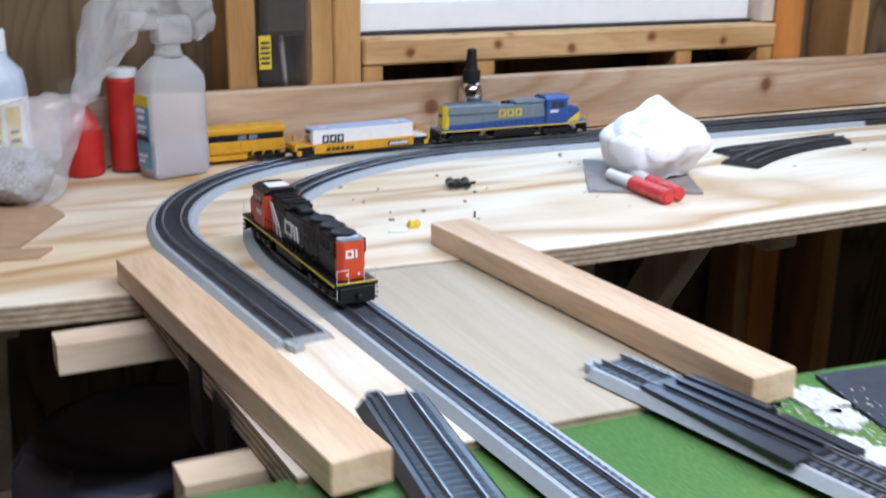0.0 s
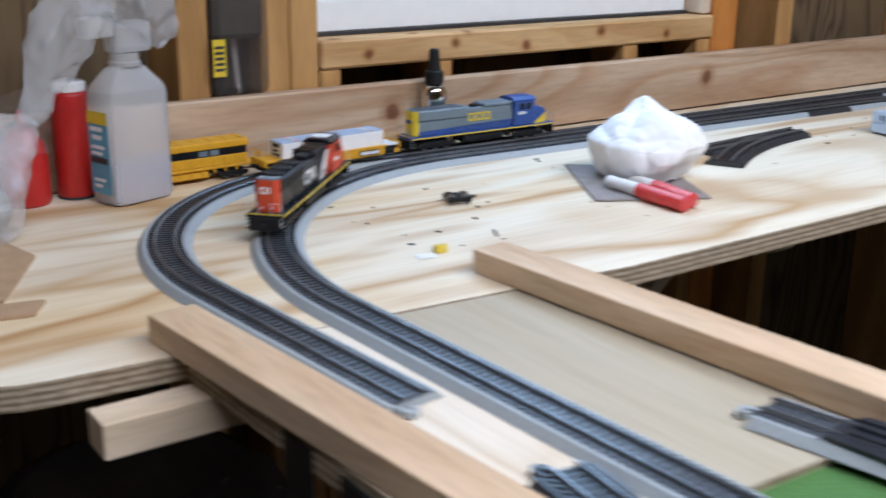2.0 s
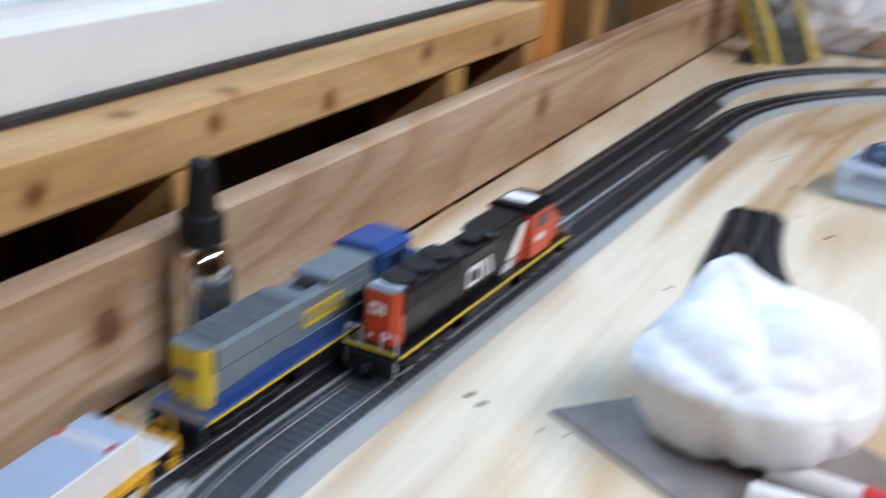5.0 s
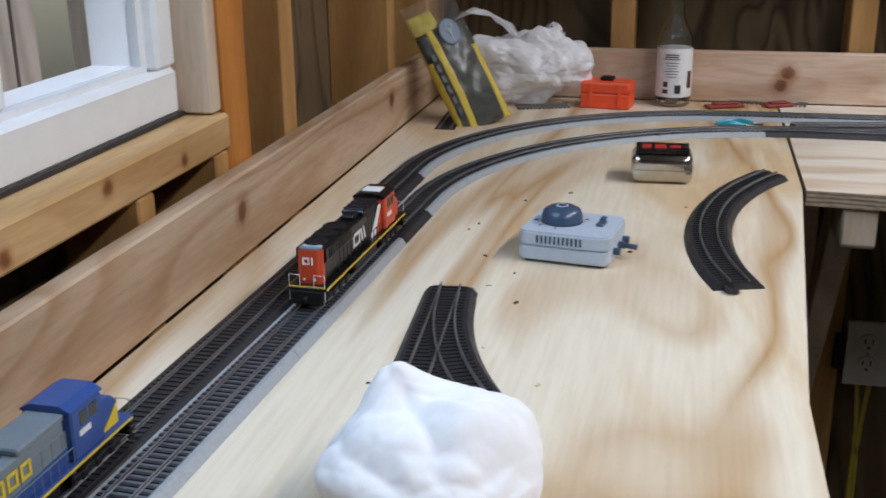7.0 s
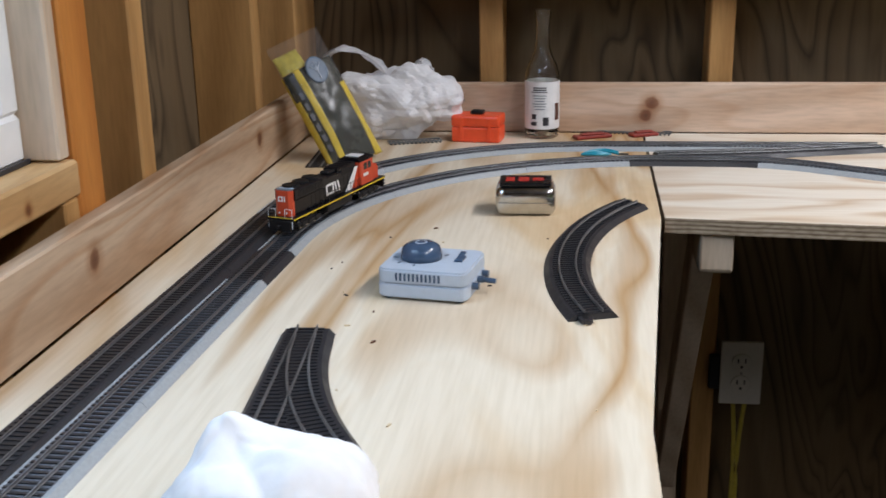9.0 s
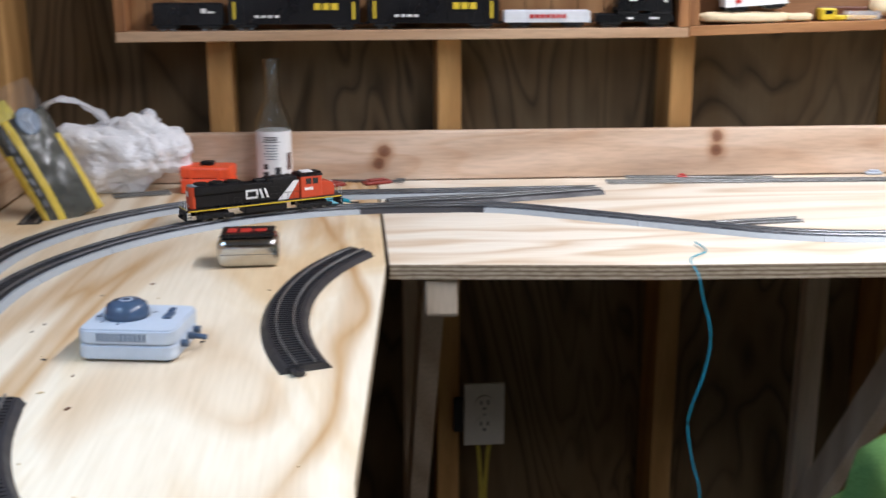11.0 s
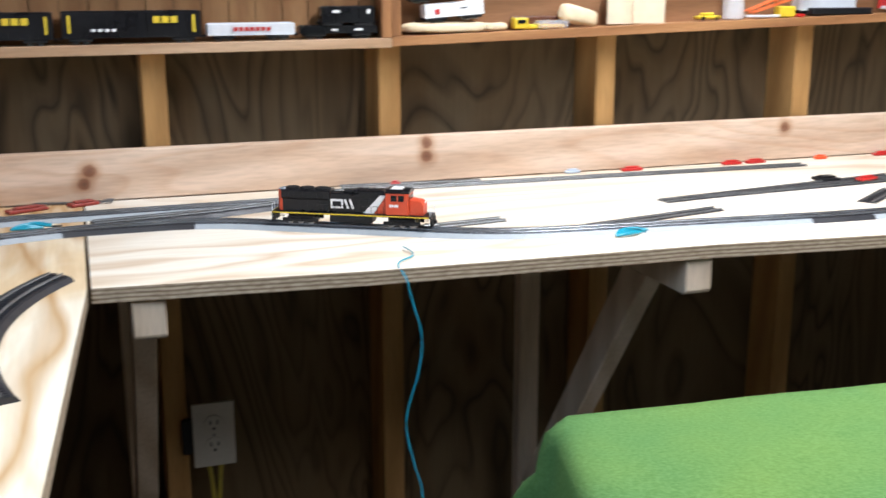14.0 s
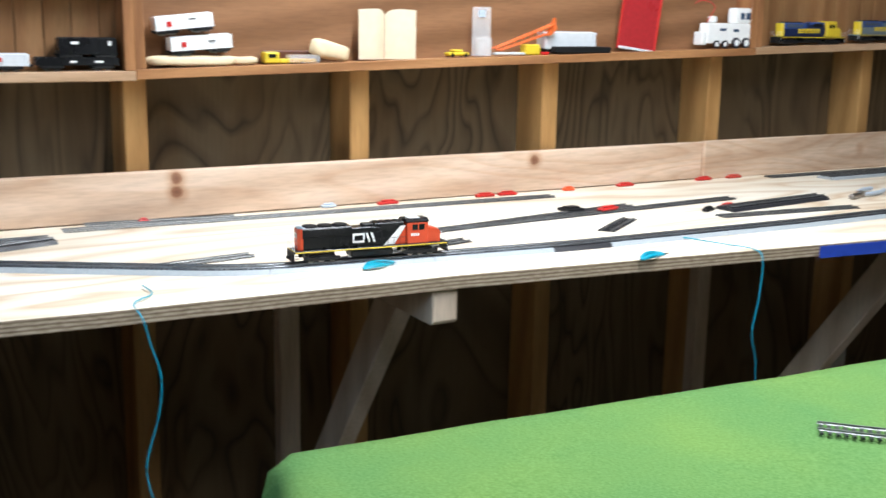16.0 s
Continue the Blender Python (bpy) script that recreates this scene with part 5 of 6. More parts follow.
def loose_truck():
    t = thing("model_bogie", "loose black model train bogie on its wheels", "model part", pose(1.026, 1.552, T + 0.0003, 0, 0, -18))
    for sy in (-1, 1):
        bm = box(-0.0125, sy * 0.0095 - 0.001, 0.003, 0.0125, sy * 0.0095 + 0.001, 0.0075, 0.0007)
        for x in (-0.008, 0.008):
            bm = box(x - 0.0026, sy * 0.0095 - 0.0018, 0.0025, x + 0.0026, sy * 0.0095 + 0.0018, 0.0085, 0.0006, bm=bm)
        part("side_frame", bm, BLACK_MATT, t)
    part("bolster", box(-0.0035, -0.009, 0.005, 0.0035, 0.009, 0.0085, 0.0008), BLACK_MATT, t)
    for x in (-0.008, 0.008):
        bm = None
        for sy in (-1, 1):
            bm = lathe([(0.0052, 0), (0.0052, 0.0014), (0.002, 0.0016)], 16, bm, Matrix.Translation((x, sy * 0.0070, 0.0052)) @ Matrix.Rotation(radians(90), 4, "X"))
        bm = rod((x, -0.009, 0.0052), (x, 0.009, 0.0052), 0.001, 6, bm)
        part("wheelset", bm, STEEL, t)
    part("coupler", box(0.0125, -0.0016, 0.004, 0.019, 0.0016, 0.007, 0.0006), BLACK_MATT, t)


loose_truck()
solo("card_sheet", crumple(prism([(1.225, 1.616), (1.145, 1.479), (1.252, 1.423), (1.312, 1.540)], T + 0.0005, T + 0.0025), 0.0004, 40), CARD, "scuffed grey cardboard sheet on the table", "card")


def paper_wad():
    bm = blob(0, 0, 0, 1, 1, 1, 6)
    for v in bm.verts:
        p = v.co.copy()
        a = math.atan2(p.y, p.x)
        r = 1 + 0.09 * math.sin(2 * a + 2.4) + 0.06 * math.cos(3 * a + 0.5)
        z = max(p.z, -0.55) * 0.040 + 0.0220
        if p.z > -0.2:
            lift = min(1, (p.z + 0.2) / 0.7)
            z += lift * (0.026 * math.exp(-((p.x - 0.42) ** 2 + (p.y - 0.55) ** 2) / 0.16) + 0.010 * math.exp(-((p.x - 0.2) ** 2 + (p.y + 0.6) ** 2) / 0.20))
        flare = 0.76 + 0.30 * max(0, min(1, z / 0.036))
        v.co = Vector((p.x * 0.054 * r * flare, p.y * 0.058 * r * flare, max(0.0, z)))
    bm.normal_update()
    for v in bm.verts:
        c = v.co.copy()
        d, _ = noise.voronoi(Vector((c.x * 24, c.y * 24, c.z * 20)) + Vector((3, 1, 0)))
        e, _ = noise.voronoi(c * 52 + Vector((0, 7, 0)))
        k = 0.0085 * (min(0.6, d[1] - d[0]) - 0.3) + 0.0026 * (min(0.6, e[1] - e[0]) - 0.3) + 0.004 * noise.noise(c * 30)
        v.co = c + v.normal * k
        v.co.z = max(0.0, v.co.z)
    bm.transform(pose(1.258, 1.522, T + 0.003) @ Matrix.Diagonal((1.05, 1.08, 1.10, 1.0)))
    solo("paper_towel_wad", bm, TISSUE, "crumpled white paper towel wad on the card", "paper towel", smooth=True)


paper_wad()


def marker(x0, y0, x1, y1, label):
    p, q = Vector((x0, y0, T + 0.0095)), Vector((x1, y1, T + 0.0085))
    t = thing("marker_pen", label, "pen", pose(x0, y0, T), group="marker pens")
    def at(f):
        return p + (q - p) * f
    part("barrel", rod(at(0), at(0.42), 0.0062, 18, r2=0.0070), WHITE, t, world_space=True)
    part("red_cap", rod(at(0.421), at(1), 0.0080, 18, r2=0.0078), plain("red_cap", (0.62, 0.05, 0.05), 0.3, vary=0.05), t, "glossy red cap", world_space=True)
    part("cap_end", rod(at(1.0), at(1.02), 0.0070, 18, r2=0.0055), plain("red_cap_end", (0.55, 0.045, 0.045), 0.3), t, world_space=True)


marker(1.192, 1.510, 1.190, 1.402, "white marker pen with a red cap lying on the card")
marker(1.218, 1.506, 1.207, 1.408, "second white marker pen with a red cap")


def controller():
    t = thing("train_controller", "light grey train speed controller with a dark dome knob", "controller", pose(1.732, 1.500, T, 0, 0, -9) @ Matrix.Diagonal((1.12, 1.12, 1.04, 1.0)))
    def shell(a, b, r):
        pts = [(-a, -b), (a, -b), (a, b), (-a, b)]
        return rounded(pts, {p: r for p in pts}, 6)
    part("lower_case", prism(shell(0.034, 0.0385, 0.010), 0.0025, 0.0150, bevel=0.0012), LIGHT_GREY, t)
    part("upper_case", prism(shell(0.0338, 0.0383, 0.010), 0.0152, 0.0285, bevel=0.0016), LIGHT_GREY, t)
    k = part("speed_knob", lathe([(0.0175, 0.0286), (0.0172, 0.034), (0.0155, 0.0395), (0.011, 0.0425), (0.004, 0.0435)], 32, m=pose(0.002, 0.010, 0)), SLATE, t, "dark slate dome knob", smooth=True)
    for r in (0.0045, 0.0085):
        bm = bmesh.new()
        ring = [(r + 0.0012 * math.cos(j * math.tau / 6), 0.0008 * math.sin(j * math.tau / 6)) for j in range(6)]
        n = 28
        vs = [[bm.verts.new((0.002 + a * math.cos(i * math.tau / n), 0.010 + a * math.sin(i * math.tau / n), 0.0428 - (r - 0.0045) * 0.30 + b)) for a, b in ring] for i in range(n)]
        for i in range(n):
            for j in range(6):
                bm.faces.new((vs[i][j], vs[(i + 1) % n][j], vs[(i + 1) % n][(j + 1) % 6], vs[i][(j + 1) % 6]))
        part("knob_ring", bm, LIGHT_GREY, k)
    for j in range(11):
        part("vent_slot", box(-0.0343, -0.016 + j * 0.0036, 0.0185, -0.0335, -0.0142 + j * 0.0036, 0.0255), SLATE, t)
    part("slide_switch", box(-0.004, -0.027, 0.0284, 0.010, -0.020, 0.0310, 0.0008), SLATE, t)
    part("direction_switch", box(0.014, -0.024, 0.0284, 0.022, -0.019, 0.0305, 0.0006), SLATE, t)
    for j in range(7):
        a = radians(-60 + j * 40)
        part("dial_mark", box(0.020, -0.0006, 0.0284, 0.0235, 0.0006, 0.0289, m=Matrix.Translation((0.002, 0.010, 0)) @ Matrix.Rotation(a, 4, "Z")), SLATE, t)
    for x, z in ((-0.016, 0.012), (0.002, 0.012), (0.018, 0.012)):
        part("socket", rod((x, -0.0386, z), (x, -0.0440, z), 0.0032, 14), SLATE, t)
    part("plug", rod((0.002, -0.0441, 0.012), (0.002, -0.0540, 0.011), 0.0024, 12), SLATE, t)
    for x in (-0.026, 0.026):
        for y in (-0.030, 0.030):
            part("foot", lathe([(0.004, 0.0003), (0.004, 0.0024)], 12, m=pose(x, y, 0)), SLATE, t)


controller()


def tape_measure():
    t = thing("tape_measure", "chrome cased tape measure with a black and red top", "tape measure", pose(2.022, 1.427, T, 0, 0, 2) @ Matrix.Diagonal((1.05, 1.05, 1.16, 1.0)))
    part("case", box(-0.026, -0.0335, 0.0006, 0.026, 0.0335, 0.030, 0.0105, seg=4), plain("worn_chrome", (0.56, 0.56, 0.55), 0.2, 1.0, vary=0.08), t, smooth=True)
    top = part("top_panel", box(-0.021, -0.0290, 0.0302, 0.021, 0.0290, 0.0335, 0.0015, seg=2), BLACK, t, "black top panel with red print")
    bars(top, "red_print", Matrix(((0, 1, 0, -0.010), (-1, 0, 0, 0.022), (0, 0, 1, 0.0335), (0, 0, 0, 1))), [(0, 0, 0.010, 0.018), (0.014, 0, 0.012, 0.018), (0.030, 0.003, 0.012, 0.012)], plain("red_ink", (0.5, 0.04, 0.03), 0.4))
    part("seam", box(-0.0264, -0.0300, 0.0140, -0.0258, 0.0300, 0.0148), STEEL, t)


tape_measure()


def orange_box():
    t = thing("plastic_box", "bright orange plastic tool box with a black catch", "box", pose(2.448, 1.522, T, 0, 0, -8))
    part("box_body", box(-0.022, -0.038, 0.0005, 0.022, 0.038, 0.024, 0.003, seg=2), ORANGE_PLASTIC, t)
    part("box_lid", box(-0.0225, -0.0385, 0.0243, 0.0225, 0.0385, 0.042, 0.004, seg=2), ORANGE_PLASTIC, t)
    part("catch", box(-0.010, -0.010, 0.0421, 0.006, 0.010, 0.0480, 0.0015), BLACK_MATT, t)
    for y in (-0.022, 0.022):
        part("rib", box(-0.0235, y - 0.003, 0.004, -0.0222, y + 0.003, 0.038, 0.0005), ORANGE_PLASTIC, t)


orange_box()


def glass_bottle():
    t = thing("glass_bottle", "empty clear glass bottle with a white paper label", "bottle", pose(2.480, 1.424, T))
    prof = [(0.022, 0.0004), (0.0265, 0.004), (0.0265, 0.095), (0.0258, 0.103), (0.0225, 0.114), (0.0160, 0.126), (0.0120, 0.138), (0.0105, 0.155), (0.0103, 0.182), (0.0125, 0.186), (0.0125, 0.196), (0.0105, 0.198)]
    inner = [(max(r - 0.0016, 0.001), z) for r, z in prof[::-1][:-2]] + [(0.0235, 0.007), (0.0005, 0.0065)]
    part("bottle_glass", lathe(prof + inner, 36), clear("thin_bottle_glass", (0.90, 0.92, 0.90), 0.02, 1.0, 1.45), t, smooth=True)
    lab = part("paper_label", lathe([(0.0268, 0.016), (0.0271, 0.0165), (0.0271, 0.089), (0.0268, 0.0895)], 36), WHITE, t, "white paper label with dark print")
    def wrap(a0, z, w, hh, mat, name):
        n = 5
        for j in range(n):
            a = a0 + (j / n - 0.5) * w / 0.0272
            m = pose(0.0272 * math.cos(a), 0.0272 * math.sin(a), z, 0, 0, math.degrees(a))
            part(name, box(-0.0001, -w / n * 0.55, 0, 0.0005, w / n * 0.55, hh, m=m), mat, lab)
    for z in (0.080, 0.0765):
        wrap(math.pi - 0.05, z, 0.020, 0.0018, INK, "label_print")
    wrap(math.pi - 0.05, 0.0735, 0.026, 0.0012, INK, "label_rule")
    for k in range(6):
        wrap(math.pi - 0.05, 0.068 - k * 0.0042, 0.021 - 0.003 * (k % 3), 0.0012, GREY, "label_print")
    wrap(math.pi + 0.28, 0.022, 0.009, 0.013, INK, "bar_block")
    wrap(math.pi - 0.42, 0.022, 0.009, 0.006, INK, "label_print")
    wrap(math.pi - 0.42, 0.032, 0.007, 0.008, INK, "label_mark")
    wrap(math.pi + 1.05, 0.030, 0.009, 0.026, BROWN, "label_picture")


glass_bottle()


def grass_bag():
    u = Vector((0.50, -0.86, 0.0)).normalized()
    n = Vector((-0.80, -0.47, 0.37)).normalized()
    v = n.cross(u).normalized() * -1
    if v.z < 0:
        v = -v
    rot = Matrix.Rotation(radians(21), 3, n)
    u, v = rot @ u, rot @ v
    c = Vector((2.300, 1.728, T + 0.078))
    m = Matrix(((u.x, v.x, n.x, c.x), (u.y, v.y, n.y, c.y), (u.z, v.z, n.z, c.z), (0, 0, 0, 1))) @ Matrix.Diagonal((0.80, 1.04, 1.1, 1.0))
    t = thing("scenery_bag", "clear plastic bag of dark green scenery turf with yellow bands", "bag", m)
    def sheet(u0, u1, v0, v1, lift, mat, name, label="", nx=24, ny=30):
        bm = bmesh.new()
        g = []
        for i in range(nx + 1):
            row = []
            for j in range(ny + 1):
                a, b = u0 + (u1 - u0) * i / nx, v0 + (v1 - v0) * j / ny
                fat = max(0, 1 - (a / 0.052) ** 2) * max(0, 1 - (b / 0.092) ** 2)
                z = 0.020 * math.sqrt(fat) + 0.0022 * noise.noise(Vector((a * 60, b * 40, 2))) * (0.3 + fat) + lift
                row.append(bm.verts.new((a, b, z)))
            g.append(row)
        for i in range(nx):
            for j in range(ny):
                bm.faces.new((g[i][j], g[i + 1][j], g[i + 1][j + 1], g[i][j + 1]))
        bm.normal_update()
        r = bmesh.ops.solidify(bm, geom=bm.faces[:], thickness=0.0006)
        return part(name, bm, mat, t, label, smooth=True)
    turf = plain("dark_turf", (0.030, 0.032, 0.020), 0.24, vary=0.3, scale=300, relief=0.4)
    sheet(-0.050, 0.050, -0.090, 0.060, 0, turf, "turf_filling", "dark green turf seen through film")
    sheet(-0.032, -0.020, -0.092, 0.062, 0.0012, YELLOW, "yellow_band", nx=6)
    sheet(-0.052, -0.045, -0.092, 0.020, 0.0012, YELLOW, "yellow_band", nx=6)
    sheet(0.036, 0.052, -0.092, 0.020, 0.0012, YELLOW, "yellow_band", nx=6)
    sheet(-0.050, -0.004, 0.0605, 0.088, 0.0012, plain("yellow_header", (0.50, 0.42, 0.07), 0.25, vary=0.2), "bag_header", ny=10)
    sheet(-0.052, 0.053, -0.092, 0.104, 0.0040, THIN_FILM, "film_skin", "wrinkled clear film")
    bars(t, "band_print", Matrix(((0, -1, 0, -0.036), (1, 0, 0, -0.060), (0, 0, 1, 0.016), (0, 0, 0, 1))), [(k * 0.016, 0.001, 0.010, 0.007) for k in range(6)], INK, 0.001)
    part("round_emblem", lathe([(0.019, 0.0205), (0.019, 0.0222), (0.017, 0.0228)], 30, m=pose(0.006, 0.048, 0)), plain("emblem_blue", (0.10, 0.15, 0.22), 0.35), t, "round blue emblem")
    part("emblem_tree", rod((0.006, 0.034, 0.0232), (0.006, 0.052, 0.0232), 0.0012, 6), LIGHT_GREY, t)
    for k in range(-2, 3):
        part("emblem_branch", rod((0.006, 0.046, 0.0232), (0.006 + k * 0.005, 0.060 - abs(k) * 0.002, 0.0232), 0.0008, 6), LIGHT_GREY, t)
    part("bag_back", box(-0.050, -0.090, -0.006, 0.050, 0.060, -0.001, 0.002), YELLOW, t)


grass_bag()


def carrier_bag():
    t = thing("carrier_bag", "crumpled white translucent plastic carrier bag", "bag", pose(2.45, 1.67, T))
    bm = blob(2.450, 1.665, T + 0.058, 0.046, 0.108, 0.064, 5)
    bm.normal_update()
    for v in bm.verts:
        c = v.co.copy()
        d, _ = noise.voronoi(Vector((c.x * 16, c.y * 18, c.z * 20)))
        e, _ = noise.voronoi(c * 42 + Vector((5, 0, 2)))
        fold = noise.noise(Vector((c.x * 14, c.y * 16, c.z * 18)))
        v.co = c + v.normal * (0.016 * (min(0.7, d[1] - d[0]) - 0.3) + 0.010 * (min(0.7, e[1] - e[0]) - 0.3) + 0.030 * fold)
        v.co.z = max(v.co.z, T + 0.001)
        v.co.x, v.co.y = min(v.co.x, 2.511), min(v.co.y, 1.796)
    part("bag_body", bm, BAGFILM, t, world_space=True)
    for pts, w in (([(2.440, 1.775, T + 0.075), (2.445, 1.765, T + 0.125), (2.450, 1.725, T + 0.143), (2.455, 1.680, T + 0.120), (2.46, 1.645, T + 0.080)], 0.028), ([(2.46, 1.63, T + 0.075), (2.462, 1.622, T + 0.112), (2.464, 1.606, T + 0.122), (2.464, 1.596, T + 0.108)], 0.015), ([(2.46, 1.60, T + 0.055), (2.462, 1.566, T + 0.072), (2.464, 1.548, T + 0.060)], 0.017)):
        path = smooth_path(pts, 9)
        hb = bmesh.new()
        rows = []
        for i, p in enumerate(path):
            wid = w * (0.75 + 0.35 * math.sin(i * 0.55))
            rows.append([hb.verts.new(p + Vector((wid * (j / 8 - 0.5) * 1.6, 0, 0)) + Vector((0, 0.004 * math.sin(j * 1.7 + i * 0.4), 0.004 * math.cos(j * 2.1 + i * 0.5)))) for j in range(9)])
        for ra, rb in zip(rows, rows[1:]):
            for j in range(8):
                hb.faces.new((ra[j], ra[j + 1], rb[j + 1], rb[j]))
        bmesh.ops.solidify(hb, geom=hb.faces[:], thickness=0.0008)
        part("bag_handle", hb, BAGFILM, t, world_space=True, smooth=True)


carrier_bag()


# ---- small things on the shelf-wall table ----
def clip(x, y, z, size, mat, label, turn=0, category="clip"):
    t = thing("rail_clip", label, category, pose(x, y, z, 0, 0, turn), group="loose clips")
    a, b = size
    part("clip_body", box(-a / 2, -b / 2, 0.0003, a / 2, b / 2, 0.0055, 0.0015), mat, t)
    part("clip_tab", box(-a * 0.3, -b * 0.32, 0.0056, a * 0.3, b * 0.32, 0.0085, 0.001), mat, t)


for y in (0.328, 0.121, 0.070, -0.218, -0.433, -0.521):
    clip(2.495, y, T, (0.012, 0.040), RED_PLASTIC if y != -0.521 else plain("red_clip", (0.52, 0.06, 0.04), 0.4), "small red plastic clip beside the backboard")
clip(2.495, -0.075, T, (0.012, 0.024), ORANGE_PLASTIC, "small orange plastic clip beside the backboard")
clip(2.495, 0.769, T, (0.010, 0.016), RED_PLASTIC, "tiny red plastic clip beside the backboard")
clip(2.505, 0.44, T, (0.010, 0.028), LIGHT_GREY, "small pale plastic clip beside the backboard")
clip(2.258, 0.013, T + 0.0042, (0.014, 0.042), RED_PLASTIC, "red plastic clip resting on loose track", 12)
clip(2.210, -0.225, T, (0.016, 0.040), RED_PLASTIC, "red plastic clip with a dark end", 20)
clip(2.195, -0.165, T, (0.012, 0.030), BLACK_MATT, "small black plastic clip", 20)
clip(2.300, 0.062, T, (0.030, 0.040), BLACK_MATT, "small black plastic block")
clip(2.470, 1.345, T, (0.020, 0.060), plain("dull_red", (0.25, 0.03, 0.02), 0.5), "dull red plastic strip under loose track", 24)
clip(2.49, 1.265, T, (0.020, 0.045), plain("dull_red_b", (0.25, 0.03, 0.02), 0.5), "dull red plastic strip under loose track", 24)


def wire_bundle(x, y, z, turn):
    t = thing("wire_bundle", "small coil of teal insulated wire", "wire", pose(x, y, z, 0, 0, turn), group="teal wires")
    rnd = random.Random(int(1000 * abs(y)))
    for k in range(5):
        o = rnd.uniform(-0.003, 0.003)
        pts = [(o, -0.026, 0.003 + 0.0006 * k), (0.007 + o, -0.008, 0.004 + 0.001 * k), (0.004 - o, 0.012, 0.003 + 0.001 * k), (-0.005, 0.026, 0.003), (-0.007 - o, 0.006, 0.0035 + 0.001 * k), (-0.003, -0.016, 0.003)]
        part("wire_loop", tube(smooth_path(pts, 5), 0.0016, 6), TEAL, t)
    part("bare_end", tube([(0, -0.026, 0.003), (0.002, -0.040, 0.0025)], 0.0013, 6), BLACK_MATT, t)


wire_bundle(2.040, 0.575, T, 10)
wire_bundle(1.925, 0.198, T, 10)
wire_bundle(2.328, 1.335, T + 0.002, 0)


def hanging(points, name="hanging_wire"):
    t = thing(name, "thin teal wire hanging over the table edge", "wire", pose(*points[0]), group="teal wires")
    part("wire", tube(smooth_path(points, 6), 0.0010, 6), TEAL, t, world_space=True)


hanging([(2.062, 0.885, T + 0.004), (2.020, 0.885, T + 0.003), (1.985, 0.915, T + 0.003), (1.962, 0.912, T - 0.01), (1.962, 0.905, 0.862), (1.962, 0.893, 0.816), (1.962, 0.898, 0.770), (1.962, 0.914, 0.71), (1.962, 0.905, 0.655), (1.962, 0.893, 0.60), (1.962, 0.896, 0.45)])
hanging([(2.01, 0.06, T + 0.004), (1.95, 0.035, T + 0.003), (1.902, 0.018, T + 0.002), (1.885, 0.017, T - 0.012), (1.885, 0.019, 0.831), (1.885, 0.028, 0.775), (1.885, 0.014, 0.716), (1.885, 0.016, 0.55)])
solo("painters_tape", box(1.876, -0.232, T - 0.0175, 1.8775, -0.095, T + 0.0008, m=Matrix.Translation((1.876, -0.16, 0)) @ Matrix.Rotation(radians(-6.1), 4, "Z") @ Matrix.Translation((-1.8825, 0.16, 0))), TAPE, "strip of blue painters tape on the table edge", "tape")


def pliers():
    t = thing("pliers", "grey steel pliers lying open on the table", "pliers", pose(2.19, -0.56, T, 0, 0, -70))
    part("jaw", box(-0.045, -0.006, 0.001, 0.0, 0.006, 0.010, 0.002), STEEL, t)
    part("pivot", lathe([(0.009, 0.001), (0.009, 0.012)], 16), STEEL, t)
    for s in (-1, 1):
        part("handle", tube(smooth_path([(0.004, s * 0.004, 0.006), (0.03, s * 0.014, 0.006), (0.07, s * 0.018, 0.006), (0.10, s * 0.013, 0.006)], 5), 0.0042, 8), LIGHT_GREY, t)


pliers()


def outlet(y, z):
    t = thing("wall_outlet", "ivory double wall outlet on a dark box", "outlet", pose(2.535, y, z))
    part("wall_box", box(-0.002, 0.0355, -0.032, 0.0095, 0.053, 0.030, 0.002), BLACK_MATT, t, "black side of the wall box")
    part("cover_plate", box(-0.004, -0.035, -0.057, 0.003, 0.035, 0.057, 0.002, seg=2), IVORY, t)
    for s in (-1, 1):
        f = part("socket_face", lathe([(0.0165, 0), (0.0165, 0.0016), (0.0155, 0.002)], 24, m=Matrix.Translation((-0.0041, 0, s * 0.0195)) @ Matrix.Rotation(radians(-90), 4, "Y")), IVORY, t)
        for yy in (-0.006, 0.006):
            part("slot", box(-0.0068, yy - 0.0012, s * 0.0195 + 0.000, -0.0060, yy + 0.0012, s * 0.0195 + 0.008), INK, f)
        part("ground_slot", lathe([(0.0025, 0), (0.0025, 0.0008)], 12, m=Matrix.Translation((-0.0061, 0, s * 0.0195 - 0.007)) @ Matrix.Rotation(radians(-90), 4, "Y")), INK, f)
    part("screw", lathe([(0.0025, 0), (0.0022, 0.001)], 12, m=Matrix.Translation((-0.0041, 0, 0)) @ Matrix.Rotation(radians(-90), 4, "Y")), STEEL, t)
    for s in (-1, 1):
        part("cable", tube(smooth_path([(0.002, s * 0.010, -0.058), (0.004, s * 0.006, -0.10), (0.004, s * 0.003, -0.20), (0.004, s * 0.006, -z)], 5), 0.004, 7), YELLOW_CABLE, t)


outlet(1.084, 0.483)
outlet(-0.950, 0.450)


